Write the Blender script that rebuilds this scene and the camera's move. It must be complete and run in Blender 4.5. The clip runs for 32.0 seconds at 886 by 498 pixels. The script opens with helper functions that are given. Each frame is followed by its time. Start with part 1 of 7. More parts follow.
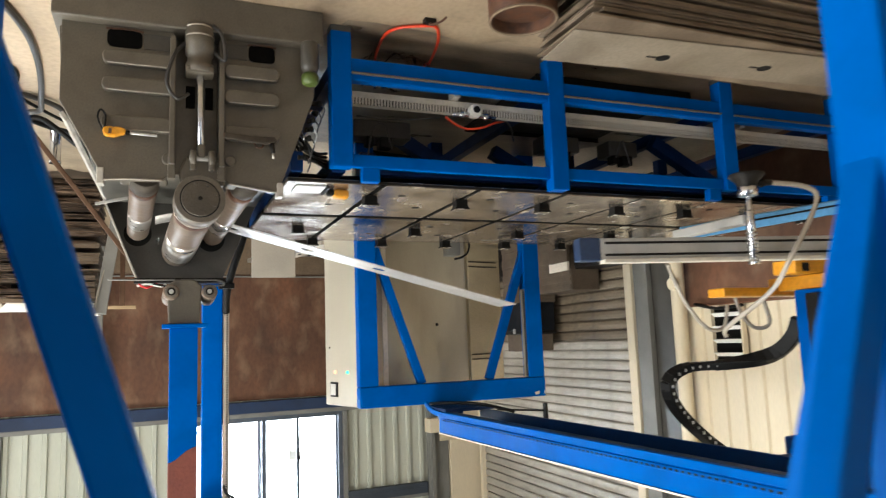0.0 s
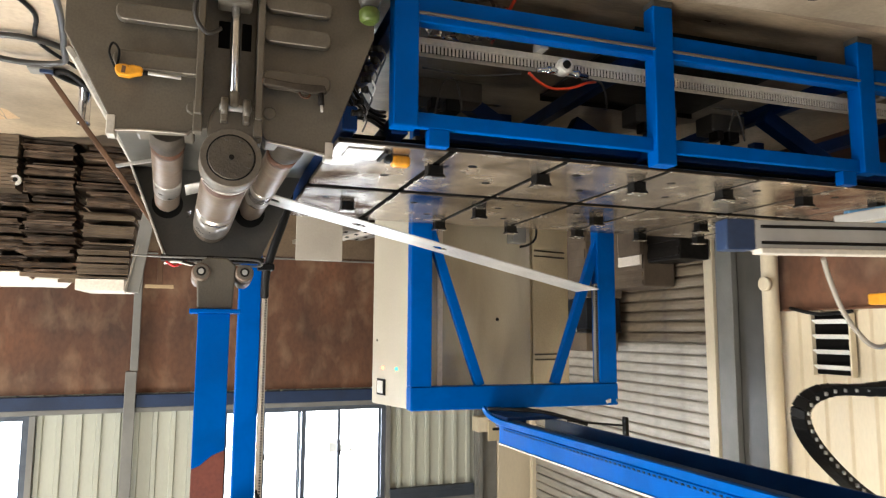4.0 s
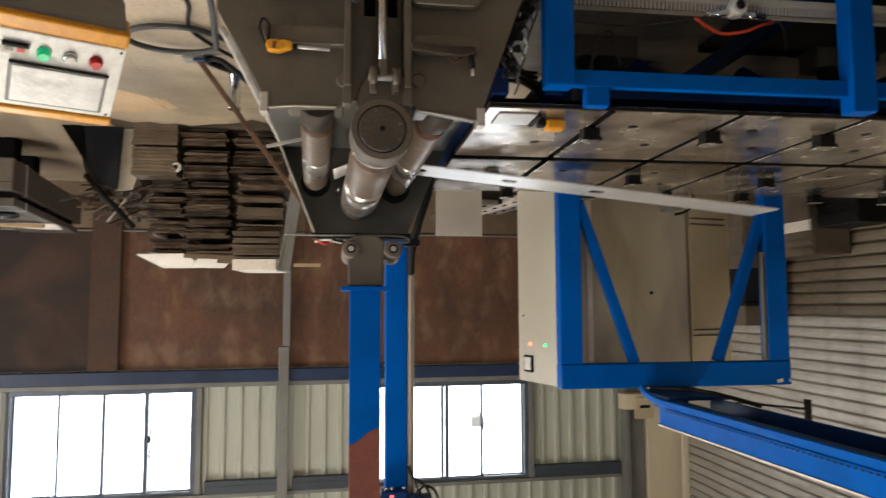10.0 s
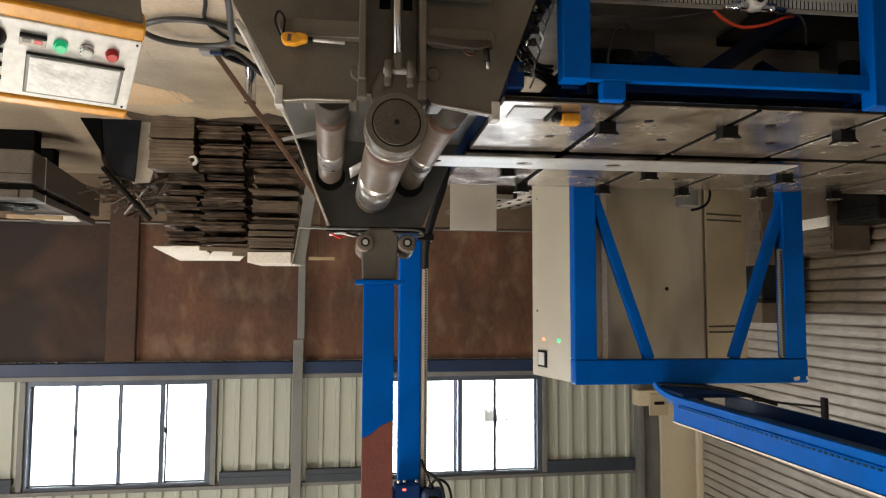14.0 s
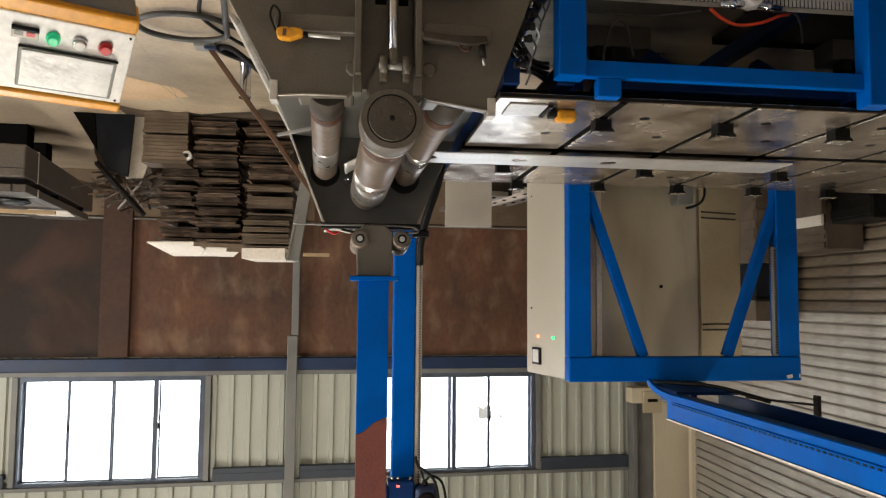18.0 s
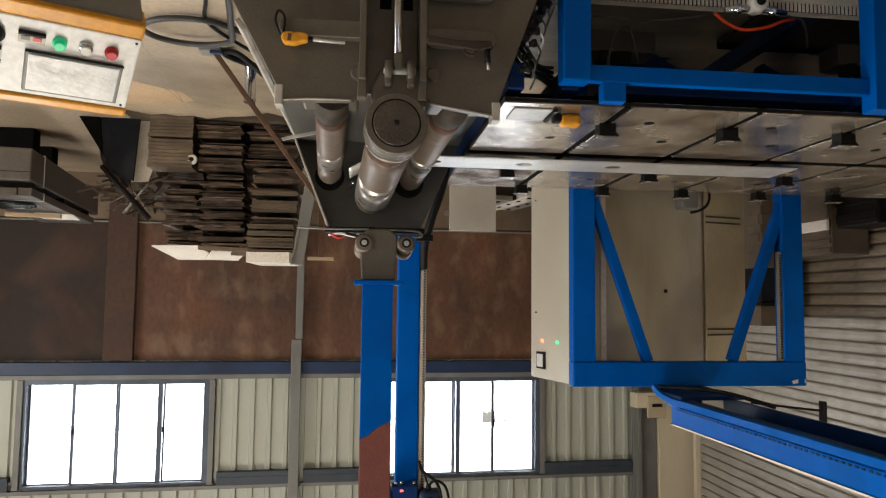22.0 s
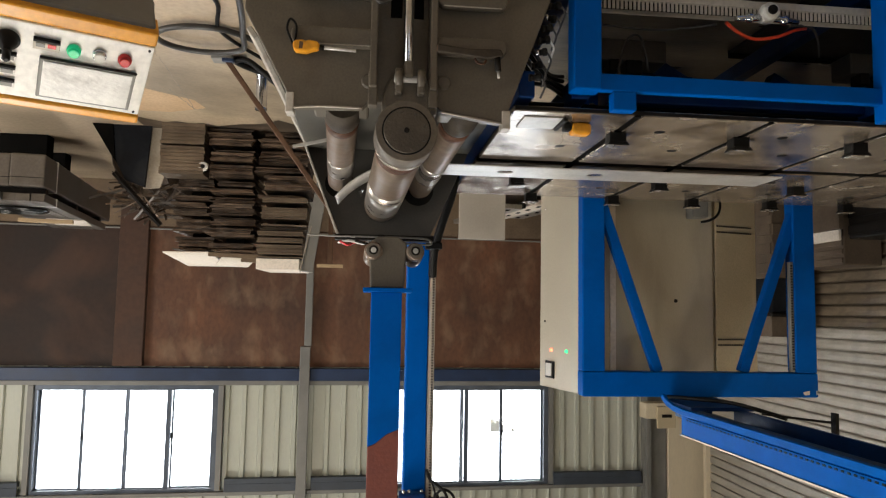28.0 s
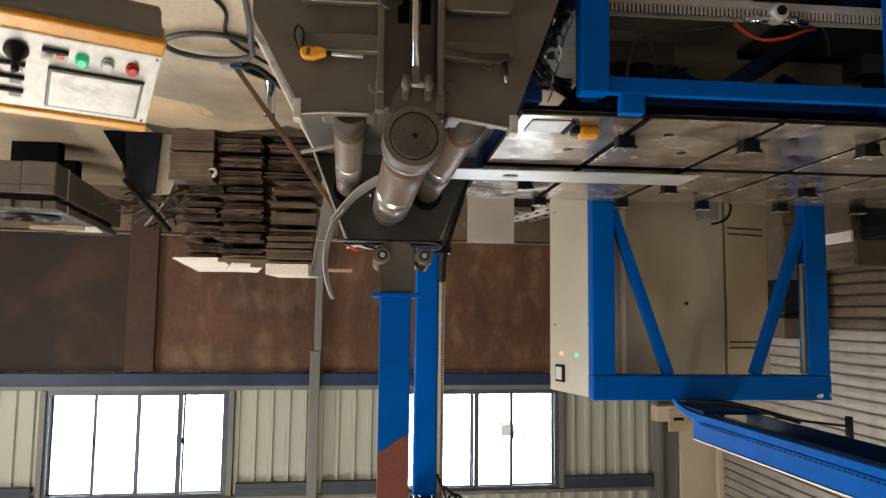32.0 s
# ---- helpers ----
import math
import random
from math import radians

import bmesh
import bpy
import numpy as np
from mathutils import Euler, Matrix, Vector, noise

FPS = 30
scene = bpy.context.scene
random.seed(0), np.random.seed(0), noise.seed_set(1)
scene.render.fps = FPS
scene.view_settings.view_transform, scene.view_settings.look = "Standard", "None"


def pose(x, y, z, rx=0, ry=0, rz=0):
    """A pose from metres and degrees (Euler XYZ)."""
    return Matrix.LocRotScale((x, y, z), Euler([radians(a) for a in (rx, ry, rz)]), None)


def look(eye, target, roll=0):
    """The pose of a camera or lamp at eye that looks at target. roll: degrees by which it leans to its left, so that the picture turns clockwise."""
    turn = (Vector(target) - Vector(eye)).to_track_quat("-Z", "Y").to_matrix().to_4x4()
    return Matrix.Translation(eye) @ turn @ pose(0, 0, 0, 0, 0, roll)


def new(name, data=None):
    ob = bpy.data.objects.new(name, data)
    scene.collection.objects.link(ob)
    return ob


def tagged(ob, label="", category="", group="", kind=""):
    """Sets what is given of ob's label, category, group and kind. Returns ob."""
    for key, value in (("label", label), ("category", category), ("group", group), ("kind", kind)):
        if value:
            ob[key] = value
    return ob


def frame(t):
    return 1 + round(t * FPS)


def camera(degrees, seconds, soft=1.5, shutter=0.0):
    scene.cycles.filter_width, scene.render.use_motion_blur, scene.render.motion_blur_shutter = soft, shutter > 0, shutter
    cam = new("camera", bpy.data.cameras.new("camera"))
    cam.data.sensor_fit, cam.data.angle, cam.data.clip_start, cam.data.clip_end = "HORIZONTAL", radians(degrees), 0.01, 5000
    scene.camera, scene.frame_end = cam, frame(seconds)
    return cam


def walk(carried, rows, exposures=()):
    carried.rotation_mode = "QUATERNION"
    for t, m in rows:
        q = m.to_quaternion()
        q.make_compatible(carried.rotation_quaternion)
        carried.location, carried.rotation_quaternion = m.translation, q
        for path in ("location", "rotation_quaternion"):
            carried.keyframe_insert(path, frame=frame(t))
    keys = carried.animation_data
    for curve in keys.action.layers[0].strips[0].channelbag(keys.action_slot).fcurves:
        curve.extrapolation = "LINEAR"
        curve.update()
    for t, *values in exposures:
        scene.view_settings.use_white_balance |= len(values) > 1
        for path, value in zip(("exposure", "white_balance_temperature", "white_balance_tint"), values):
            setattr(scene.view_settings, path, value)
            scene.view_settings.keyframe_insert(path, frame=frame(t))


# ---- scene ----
cam = camera(64.82, 32.0, 1.2, 1.4)
PATH = [
    (0, (-0.0139, 0.0455, 1.5732), (-1.5171, 3.7159, 1.0548), 177.88),
    (0.5, (-0.0449, -0.0407, 1.5767), (-1.5425, 3.6297, 1.0425), 178.12),
    (1, (-0.0338, -0.0556, 1.5735), (-1.5101, 3.6213, 1.0252), 178.32),
    (1.5, (-0.0286, -0.0134, 1.5770), (-1.4482, 3.6891, 1.0517), 178.73),
    (2, (-0.0008, 0.1701, 1.5553), (-1.5252, 3.8344, 1.0558), 179.51),
    (2.5, (-0.0124, 0.3055, 1.5390), (-1.5063, 3.9726, 0.9725), 180.62),
    (3, (-0.0837, 0.4771, 1.5245), (-1.4320, 4.2142, 1.0592), 180.81),
    (3.5, (-0.1193, 0.5873, 1.5291), (-1.3823, 4.3569, 1.0884), 180.39),
    (5.5, (-0.0784, 0.8322, 1.5071), (-1.4481, 4.5429, 0.9117), 179.62),
    (6, (-0.0672, 0.8354, 1.5022), (-1.5748, 4.4992, 0.9511), 179.04),
    (6.5, (-0.0736, 0.8327, 1.5018), (-1.4831, 4.5399, 0.9821), 179.45),
    (7, (-0.0849, 0.8273, 1.4957), (-1.3385, 4.6063, 1.1112), 180.04),
    (7.5, (-0.0728, 0.8290, 1.5141), (-1.0042, 4.7046, 1.1785), 179.77),
    (8, (-0.0587, 0.8398, 1.5209), (-0.8208, 4.7475, 1.1344), 179.25),
    (8.5, (-0.0601, 0.8526, 1.5220), (-0.5663, 4.8095, 1.2275), 179.41),
    (9, (-0.0553, 0.8601, 1.5214), (-0.4984, 4.8271, 1.2631), 178.86),
    (9.5, (-0.0555, 0.8597, 1.5205), (-0.6689, 4.7965, 1.1661), 179.62),
    (10, (-0.0574, 0.8601, 1.5208), (-0.6022, 4.8098, 1.2002), 179.77),
    (10.5, (-0.0571, 0.8639, 1.5206), (-0.4768, 4.8315, 1.2340), 180.15),
    (11, (-0.0582, 0.8631, 1.5218), (-0.4681, 4.8322, 1.2419), 180.35),
    (11.5, (-0.0585, 0.8639, 1.5224), (-0.4187, 4.8382, 1.2486), 180.59),
    (12, (-0.0582, 0.8635, 1.5226), (-0.3715, 4.8431, 1.2678), 180.47),
    (12.5, (-0.0559, 0.8663, 1.5207), (-0.4564, 4.8382, 1.2680), 180.15),
    (13, (-0.0602, 0.8629, 1.5222), (-0.5404, 4.8238, 1.2385), 180.23),
    (13.5, (-0.0587, 0.8647, 1.5213), (-0.5301, 4.8278, 1.2541), 180.14),
    (14, (-0.0610, 0.8634, 1.5223), (-0.5232, 4.8261, 1.2328), 180.26),
    (14.5, (-0.0582, 0.8642, 1.5218), (-0.5464, 4.8248, 1.2463), 180.09),
    (16.5, (-0.0596, 0.8672, 1.5194), (-0.5820, 4.8219, 1.2247), 180.16),
    (17, (-0.0600, 0.8665, 1.5217), (-0.5803, 4.8233, 1.2524), 180.14),
    (17.5, (-0.0600, 0.8672, 1.5215), (-0.5895, 4.8226, 1.2481), 180.26),
    (18, (-0.0607, 0.8686, 1.5233), (-0.5534, 4.8288, 1.2513), 180.49),
    (18.5, (-0.0600, 0.8688, 1.5220), (-0.5415, 4.8299, 1.2419), 180.58),
    (19, (-0.0599, 0.8684, 1.5211), (-0.5188, 4.8318, 1.2370), 180.54),
    (19.5, (-0.0586, 0.8684, 1.5223), (-0.5118, 4.8327, 1.2413), 180.56),
    (20, (-0.0608, 0.8685, 1.5216), (-0.5263, 4.8314, 1.2410), 180.58),
    (20.5, (-0.0599, 0.8696, 1.5225), (-0.5307, 4.8318, 1.2400), 180.53),
    (21, (-0.0601, 0.8682, 1.5202), (-0.5308, 4.8296, 1.2276), 180.57),
    (21.5, (-0.0601, 0.8691, 1.5215), (-0.5357, 4.8292, 1.2191), 180.62),
    (22, (-0.0604, 0.8688, 1.5218), (-0.5292, 4.8303, 1.2274), 180.62),
    (22.5, (-0.0605, 0.8671, 1.5226), (-0.5295, 4.8286, 1.2294), 180.71),
    (23, (-0.0596, 0.8693, 1.5213), (-0.5296, 4.8306, 1.2256), 180.75),
    (23.5, (-0.0590, 0.8692, 1.5226), (-0.5368, 4.8282, 1.2087), 180.74),
    (24, (-0.0617, 0.8688, 1.5224), (-0.5370, 4.8282, 1.2103), 180.81),
    (24.5, (-0.0583, 0.8714, 1.5208), (-0.5353, 4.8313, 1.2179), 180.79),
    (25, (-0.0611, 0.8679, 1.5218), (-0.5537, 4.8262, 1.2237), 180.69),
    (25.5, (-0.0604, 0.8702, 1.5208), (-0.5666, 4.8254, 1.2041), 180.79),
    (27.5, (-0.0615, 0.8689, 1.5223), (-0.5163, 4.8298, 1.1989), 181.15),
    (28, (-0.0604, 0.8699, 1.5229), (-0.4759, 4.8336, 1.1826), 181.05),
    (28.5, (-0.0593, 0.8697, 1.5220), (-0.4883, 4.8319, 1.1805), 180.90),
    (29, (-0.0612, 0.8715, 1.5224), (-0.4936, 4.8342, 1.1908), 180.86),
    (29.5, (-0.0612, 0.8704, 1.5216), (-0.5161, 4.8322, 1.2098), 180.72),
    (30, (-0.0601, 0.8701, 1.5206), (-0.5097, 4.8320, 1.2024), 180.84),
    (30.5, (-0.0608, 0.8728, 1.5223), (-0.5242, 4.8325, 1.1971), 180.78),
    (31, (-0.0589, 0.8715, 1.5209), (-0.4876, 4.8368, 1.2158), 180.82),
    (31.5, (-0.0583, 0.8786, 1.5217), (-0.4099, 4.8496, 1.1930), 181.40),
    (32, (-0.0633, 0.8746, 1.5160), (-0.4255, 4.8421, 1.1584), 180.69),
]
EXPOSURE = [(0.0, 0.52, 5860, 6), (3.5, 0.6, 6000, 8), (6.0, 0.53, 6250, 10), (7.2, 0.46, 6250, 10), (8.0, 0.1, 6250, 10), (9.0, -0.25, 6250, 10), (10.0, -0.28, 6250, 10), (12.0, -0.28, 6250, 10), (19.0, -0.22, 6250, 10), (20.0, -0.22, 6250, 10), (22.0, -0.38, 6250, 10), (25.0, -0.36, 6250, 10), (28.0, -0.3, 6250, 10), (32.0, -0.26, 6250, 10)]
walk(cam, [(t, look(eye, target, roll)) for t, eye, target, roll in PATH], EXPOSURE)

# ---- world, sun, large lights ----
world = bpy.data.worlds.new("sky")
scene.world = world
world.use_nodes = True
_nt = world.node_tree
_sky = _nt.nodes.new("ShaderNodeTexSky")
_sky.sky_type, _sky.sun_disc = "NISHITA", False
_sky.sun_elevation, _sky.sun_rotation = radians(40), radians(200)
_pale = _nt.nodes.new("ShaderNodeHueSaturation")   # thin overcast pales the sky
_pale.inputs["Saturation"].default_value = 0.3
_nt.links.new(_sky.outputs[0], _pale.inputs["Color"])
_nt.links.new(_pale.outputs[0], _nt.nodes["Background"].inputs[0])
_nt.nodes["Background"].inputs[1].default_value = 0.05


def area(name, eye, target, sx, sy, power, color):
    d = bpy.data.lights.new(name, "AREA")
    d.shape, d.size, d.size_y, d.energy, d.color = "RECTANGLE", sx, sy, power, color
    o = new(name, d)
    o.matrix_world = look(eye, target)
    return o


# daylight at the two windows; the rear, west and overhead lamps are added fill
area("rear_fill", (-1.6, -5.9, 2.0), (-1.0, 3, 1.2), 3.4, 3.4, 30, (1.0, 0.93, 0.82))
area("west_fill_high", (6.9, 3.4, 3.3), (-2.0, 3.4, 1.6), 6.0, 1.7, 500, (1.0, 0.94, 0.85))
area("west_fill_low", (6.9, -0.6, 1.9), (-1.0, 2.6, 1.2), 2.4, 3.2, 110, (1.0, 0.94, 0.86))
area("overhead_fill_a", (1.5, 3.0, 6.75), (1.5, 3.0, 0), 1.4, 4.6, 450, (1.0, 0.91, 0.78))
area("overhead_fill_b", (-3.2, 0.8, 6.75), (-3.2, 0.8, 0), 1.4, 4.5, 22, (1.0, 0.91, 0.78))
area("window_daylight_a", (2.8, 9.60, 3.2), (2.6, 4, 0.9), 2.0, 1.1, 14, (0.86, 0.94, 1.0))
area("window_daylight_b", (-1.42, 9.84, 3.15), (-1.0, 4, 0.9), 2.0, 1.1, 14, (0.86, 0.94, 1.0))

# ---- materials ----
MATS = {}


def mat(name, c1, c2=None, rough=0.5, metal=0.0, scale=6.0, fine=60.0, bump=0.15, mix=0.5, stain=None, stain_amt=0.0,
        stain_scale=2.0, coat=0.0, spec=0.5, distort=0.6, streak=None, rand=0.0, rough_var=0.15, fmix=0.35, emit=None, emit_s=0.0):
    m = bpy.data.materials.new(name)
    m.use_nodes = True
    nt = m.node_tree
    N, L = nt.nodes, nt.links
    b = N["Principled BSDF"]
    tc = N.new("ShaderNodeTexCoord")
    mp = N.new("ShaderNodeMapping")
    L.new(tc.outputs["Object"], mp.inputs[0])
    if streak:
        mp.inputs["Scale"].default_value = streak
    n1 = N.new("ShaderNodeTexNoise")
    n1.inputs["Scale"].default_value, n1.inputs["Detail"].default_value = scale, 6
    n2 = N.new("ShaderNodeTexNoise")
    n2.inputs["Scale"].default_value, n2.inputs["Detail"].default_value = fine, 4
    L.new(mp.outputs[0], n1.inputs["Vector"])
    L.new(mp.outputs[0], n2.inputs["Vector"])
    r1 = N.new("ShaderNodeValToRGB")
    c2 = c2 or tuple(0.75 * v for v in c1)
    r1.color_ramp.elements[0].position, r1.color_ramp.elements[1].position = 0.5 - 0.3 * mix, 0.5 + 0.3 * mix
    r1.color_ramp.elements[0].color, r1.color_ramp.elements[1].color = (*c2, 1), (*c1, 1)
    L.new(n1.outputs[0], r1.inputs[0])
    mx = N.new("ShaderNodeMix")
    mx.data_type, mx.blend_type = "RGBA", "MULTIPLY"
    mx.inputs[0].default_value = fmix
    L.new(r1.outputs[0], mx.inputs[6])
    r2 = N.new("ShaderNodeValToRGB")
    r2.color_ramp.elements[0].color, r2.color_ramp.elements[1].color = (0.6, 0.6, 0.6, 1), (1, 1, 1, 1)
    r2.color_ramp.elements[0].position, r2.color_ramp.elements[1].position = 0.35, 0.6
    L.new(n2.outputs[0], r2.inputs[0])
    L.new(r2.outputs[0], mx.inputs[7])
    col = mx.outputs[2]
    if stain:
        n3 = N.new("ShaderNodeTexNoise")
        n3.inputs["Scale"].default_value, n3.inputs["Detail"].default_value, n3.inputs["Distortion"].default_value = stain_scale, 8, distort
        L.new(mp.outputs[0], n3.inputs["Vector"])
        r3 = N.new("ShaderNodeValToRGB")
        r3.color_ramp.elements[0].position, r3.color_ramp.elements[1].position = 0.5, 0.72
        r3.color_ramp.elements[0].color, r3.color_ramp.elements[1].color = (0, 0, 0, 1), (stain_amt,) * 3 + (1,)
        L.new(n3.outputs[0], r3.inputs[0])
        ms = N.new("ShaderNodeMix")
        ms.data_type = "RGBA"
        L.new(r3.outputs[0], ms.inputs[0])
        L.new(col, ms.inputs[6])
        ms.inputs[7].default_value = (*stain, 1)
        col = ms.outputs[2]
    if rand:
        oi = N.new("ShaderNodeObjectInfo")
        mr = N.new("ShaderNodeMapRange")
        mr.inputs["To Min"].default_value, mr.inputs["To Max"].default_value = 1 - rand, 1 + rand
        L.new(oi.outputs["Random"], mr.inputs[0])
        hs = N.new("ShaderNodeHueSaturation")
        L.new(mr.outputs[0], hs.inputs["Value"])
        L.new(col, hs.inputs["Color"])
        col = hs.outputs[0]
    L.new(col, b.inputs["Base Color"])
    rr = N.new("ShaderNodeMapRange")
    rr.inputs["To Min"].default_value, rr.inputs["To Max"].default_value = max(0.03, rough - rough_var), min(1, rough + rough_var)
    L.new(n1.outputs[0], rr.inputs[0])
    L.new(rr.outputs[0], b.inputs["Roughness"])
    b.inputs["Metallic"].default_value = metal
    b.inputs["Coat Weight"].default_value = coat
    b.inputs["Specular IOR Level"].default_value = spec
    bp = N.new("ShaderNodeBump")
    bp.inputs["Strength"].default_value, bp.inputs["Distance"].default_value = bump, 0.01
    L.new(n2.outputs[0], bp.inputs["Height"])
    L.new(bp.outputs[0], b.inputs["Normal"])
    if emit:
        b.inputs["Emission Color"].default_value = (*emit, 1)
        b.inputs["Emission Strength"].default_value = emit_s
    MATS[name] = m
    return m


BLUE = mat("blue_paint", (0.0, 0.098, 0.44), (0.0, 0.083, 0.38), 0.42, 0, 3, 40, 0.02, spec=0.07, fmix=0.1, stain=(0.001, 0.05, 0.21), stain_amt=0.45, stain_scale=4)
# darker copy of the blue paint; shade under table and beam is in it
BLUE_DARK = mat("blue_paint_shaded", (0.0, 0.032, 0.15), (0.0, 0.018, 0.09), 0.45, 0, 4, 70, 0.1, spec=0.25, stain=(0.004, 0.012, 0.05), stain_amt=0.6, stain_scale=4)
BLUE_LIGHT = mat("pale_blue_profile", (0.16, 0.42, 0.75), (0.12, 0.36, 0.68), 0.35, 0.2, 4, 80, 0.05)
PRIMER = mat("red_primer", (0.20, 0.055, 0.035), (0.15, 0.04, 0.03), 0.75, 0, 6, 60, 0.15)
GREY = mat("machine_grey_paint", (0.128, 0.110, 0.084), (0.102, 0.087, 0.066), 0.4, 0, 3, 120, 0.06, stain=(0.045, 0.04, 0.032), stain_amt=0.45, stain_scale=6)
GREY_D = mat("dark_grey_plate", (0.085, 0.08, 0.069), (0.062, 0.058, 0.05), 0.4, 0.1, 4, 90, 0.08, stain=(0.11, 0.095, 0.075), stain_amt=0.35, stain_scale=5)
ROLL = mat("roll_steel", (0.26, 0.205, 0.16), (0.165, 0.125, 0.092), 0.46, 0.55, 6, 60, 0.12, streak=(1, 1.6, 1), stain=(0.15, 0.085, 0.055), stain_amt=0.8, stain_scale=6)
ROLL_BRIGHT = mat("polished_roll_steel", (0.60, 0.56, 0.51), (0.36, 0.32, 0.28), 0.30, 0.8, 8, 70, 0.08, stain=(0.3, 0.25, 0.21), stain_amt=0.5, stain_scale=9)
PALE = mat("pale_bare_steel", (0.62, 0.585, 0.52), (0.44, 0.41, 0.36), 0.45, 0.25, 8, 50, 0.1, stain=(0.2, 0.15, 0.1), stain_amt=0.5, stain_scale=7)
RUST = mat("rusty_band", (0.125, 0.052, 0.024), (0.06, 0.028, 0.016), 0.6, 0.3, 20, 120, 0.3)
BEARING = mat("greasy_bearing_ring", (0.07, 0.057, 0.043), (0.042, 0.034, 0.026), 0.6, 0.2, 12, 90, 0.2, spec=0.25)
CASTEND = mat("cast_end_face", (0.12, 0.105, 0.082), (0.085, 0.074, 0.06), 0.5, 0.4, 10, 120, 0.25)
PLATE = mat("table_steel", (0.66, 0.56, 0.445), (0.25, 0.20, 0.155), 0.22, 0.7, 6, 26, 0.05, mix=0.5, fmix=0.55, stain=(0.075, 0.058, 0.044), stain_amt=0.85, stain_scale=9, distort=1.2, rand=0.12, rough_var=0.18)
# pale steel for block tops, with the light they catch in the colour
BRIGHT_TOP = mat("bright_steel_top", (0.62, 0.58, 0.52), (0.42, 0.38, 0.33), 0.25, 0.8, 20, 90, 0.1)
STRIPM = mat("bright_strip_steel", (0.72, 0.70, 0.67), (0.60, 0.58, 0.55), 0.42, 0.55, 6, 80, 0.05)
ALU = mat("aluminium_profile", (0.46, 0.45, 0.42), (0.39, 0.38, 0.35), 0.42, 0.3, 8, 30, 0.02, fmix=0.12)
CHROME = mat("zinc_plated_steel", (0.75, 0.77, 0.8), (0.6, 0.62, 0.66), 0.2, 1.0, 12, 60, 0.05)
BLACK = mat("black_rubber", (0.007, 0.0067, 0.0065), (0.004, 0.004, 0.004), 0.5, 0, 10, 80, 0.15, spec=0.2)
# near-black for gaps and openings; their shade is in this colour
SHADE_BLACK = mat("shade_black", (0.006, 0.0055, 0.005), (0.004, 0.004, 0.0035), 0.95, 0, 10, 60, 0.1, spec=0.05)
DARKMET = mat("dark_oiled_steel", (0.020, 0.0175, 0.0155), (0.011, 0.0095, 0.0085), 0.5, 0.4, 14, 80, 0.2, spec=0.2)
NAVY = mat("grimy_navy_paint", (0.010, 0.012, 0.017), (0.006, 0.007, 0.010), 0.6, 0, 5, 50, 0.15, spec=0.15, stain=(0.05, 0.048, 0.045), stain_amt=0.3, stain_scale=4)
HOSE = mat("grey_hose", (0.042, 0.039, 0.036), (0.028, 0.026, 0.024), 0.38, 0, 10, 80, 0.1)
ORANGE_HOSE = mat("orange_air_hose", (0.75, 0.065, 0.018), (0.6, 0.045, 0.015), 0.35, 0, 8, 60, 0.03)
YELLOW = mat("yellow_paint", (0.80, 0.36, 0.015), (0.7, 0.29, 0.01), 0.35, 0, 6, 60, 0.06, coat=0.1, stain=(0.3, 0.13, 0.02), stain_amt=0.3, stain_scale=9)
PANELW = mat("panel_white", (0.86, 0.84, 0.79), (0.82, 0.80, 0.74), 0.4, 0, 5, 60, 0.04)
SCREEN = mat("screen_film", (0.82, 0.81, 0.77), (0.58, 0.57, 0.54), 0.3, 0, 9, 40, 0.2, fmix=0.2, streak=(1, 1, 2))
CABINET = mat("beige_cabinet_paint", (0.60, 0.55, 0.435), (0.54, 0.49, 0.385), 0.36, 0, 1.5, 100, 0.04, stain=(0.33, 0.29, 0.22), stain_amt=0.35, stain_scale=1.5)
CABINET2 = mat("cream_cabinet_paint", (0.62, 0.52, 0.34), (0.56, 0.46, 0.29), 0.42, 0, 2, 100, 0.04, stain=(0.36, 0.28, 0.17), stain_amt=0.4, stain_scale=2)
BROWN = mat("brown_painted_wall", (0.182, 0.078, 0.038), (0.058, 0.028, 0.016), 0.72, 0, 1.3, 16, 0.25, mix=0.75, stain=(0.33, 0.22, 0.13), stain_amt=0.38, stain_scale=3.2, distort=0.25, streak=(1.25, 1, 0.8), fmix=0.5)
# left wall: soot, and the dimmer light there painted in as darker brown
BROWN_SOOT_SHADED = mat("sooty_shaded_brown_wall", (0.044, 0.023, 0.015), (0.015, 0.010, 0.0075), 0.75, 0, 1.4, 18, 0.25, mix=0.8, stain=(0.085, 0.041, 0.024), stain_amt=0.7, stain_scale=1.3, distort=0.5)
# darker copy of the wall brown; the pilaster's shade is in its colour
BROWN_SHADED = mat("shaded_brown_pilaster", (0.09, 0.043, 0.025), (0.045, 0.024, 0.015), 0.75, 0, 1.6, 18, 0.25, mix=0.8)
TAN = mat("dusty_plinth", (0.21, 0.148, 0.092), (0.13, 0.09, 0.056), 0.8, 0, 2, 40, 0.2)
CLAD = mat("ribbed_cladding", (0.54, 0.55, 0.465), (0.48, 0.49, 0.41), 0.45, 0.0, 1.5, 60, 0.012, fmix=0.1, stain=(0.40, 0.38, 0.30), stain_amt=0.35, stain_scale=1.5, streak=(1, 1, 0.3))
CREAM = mat("cream_cladding", (0.74, 0.64, 0.46), (0.68, 0.58, 0.41), 0.45, 0, 1.5, 60, 0.015, fmix=0.12, streak=(1, 1, 0.3))
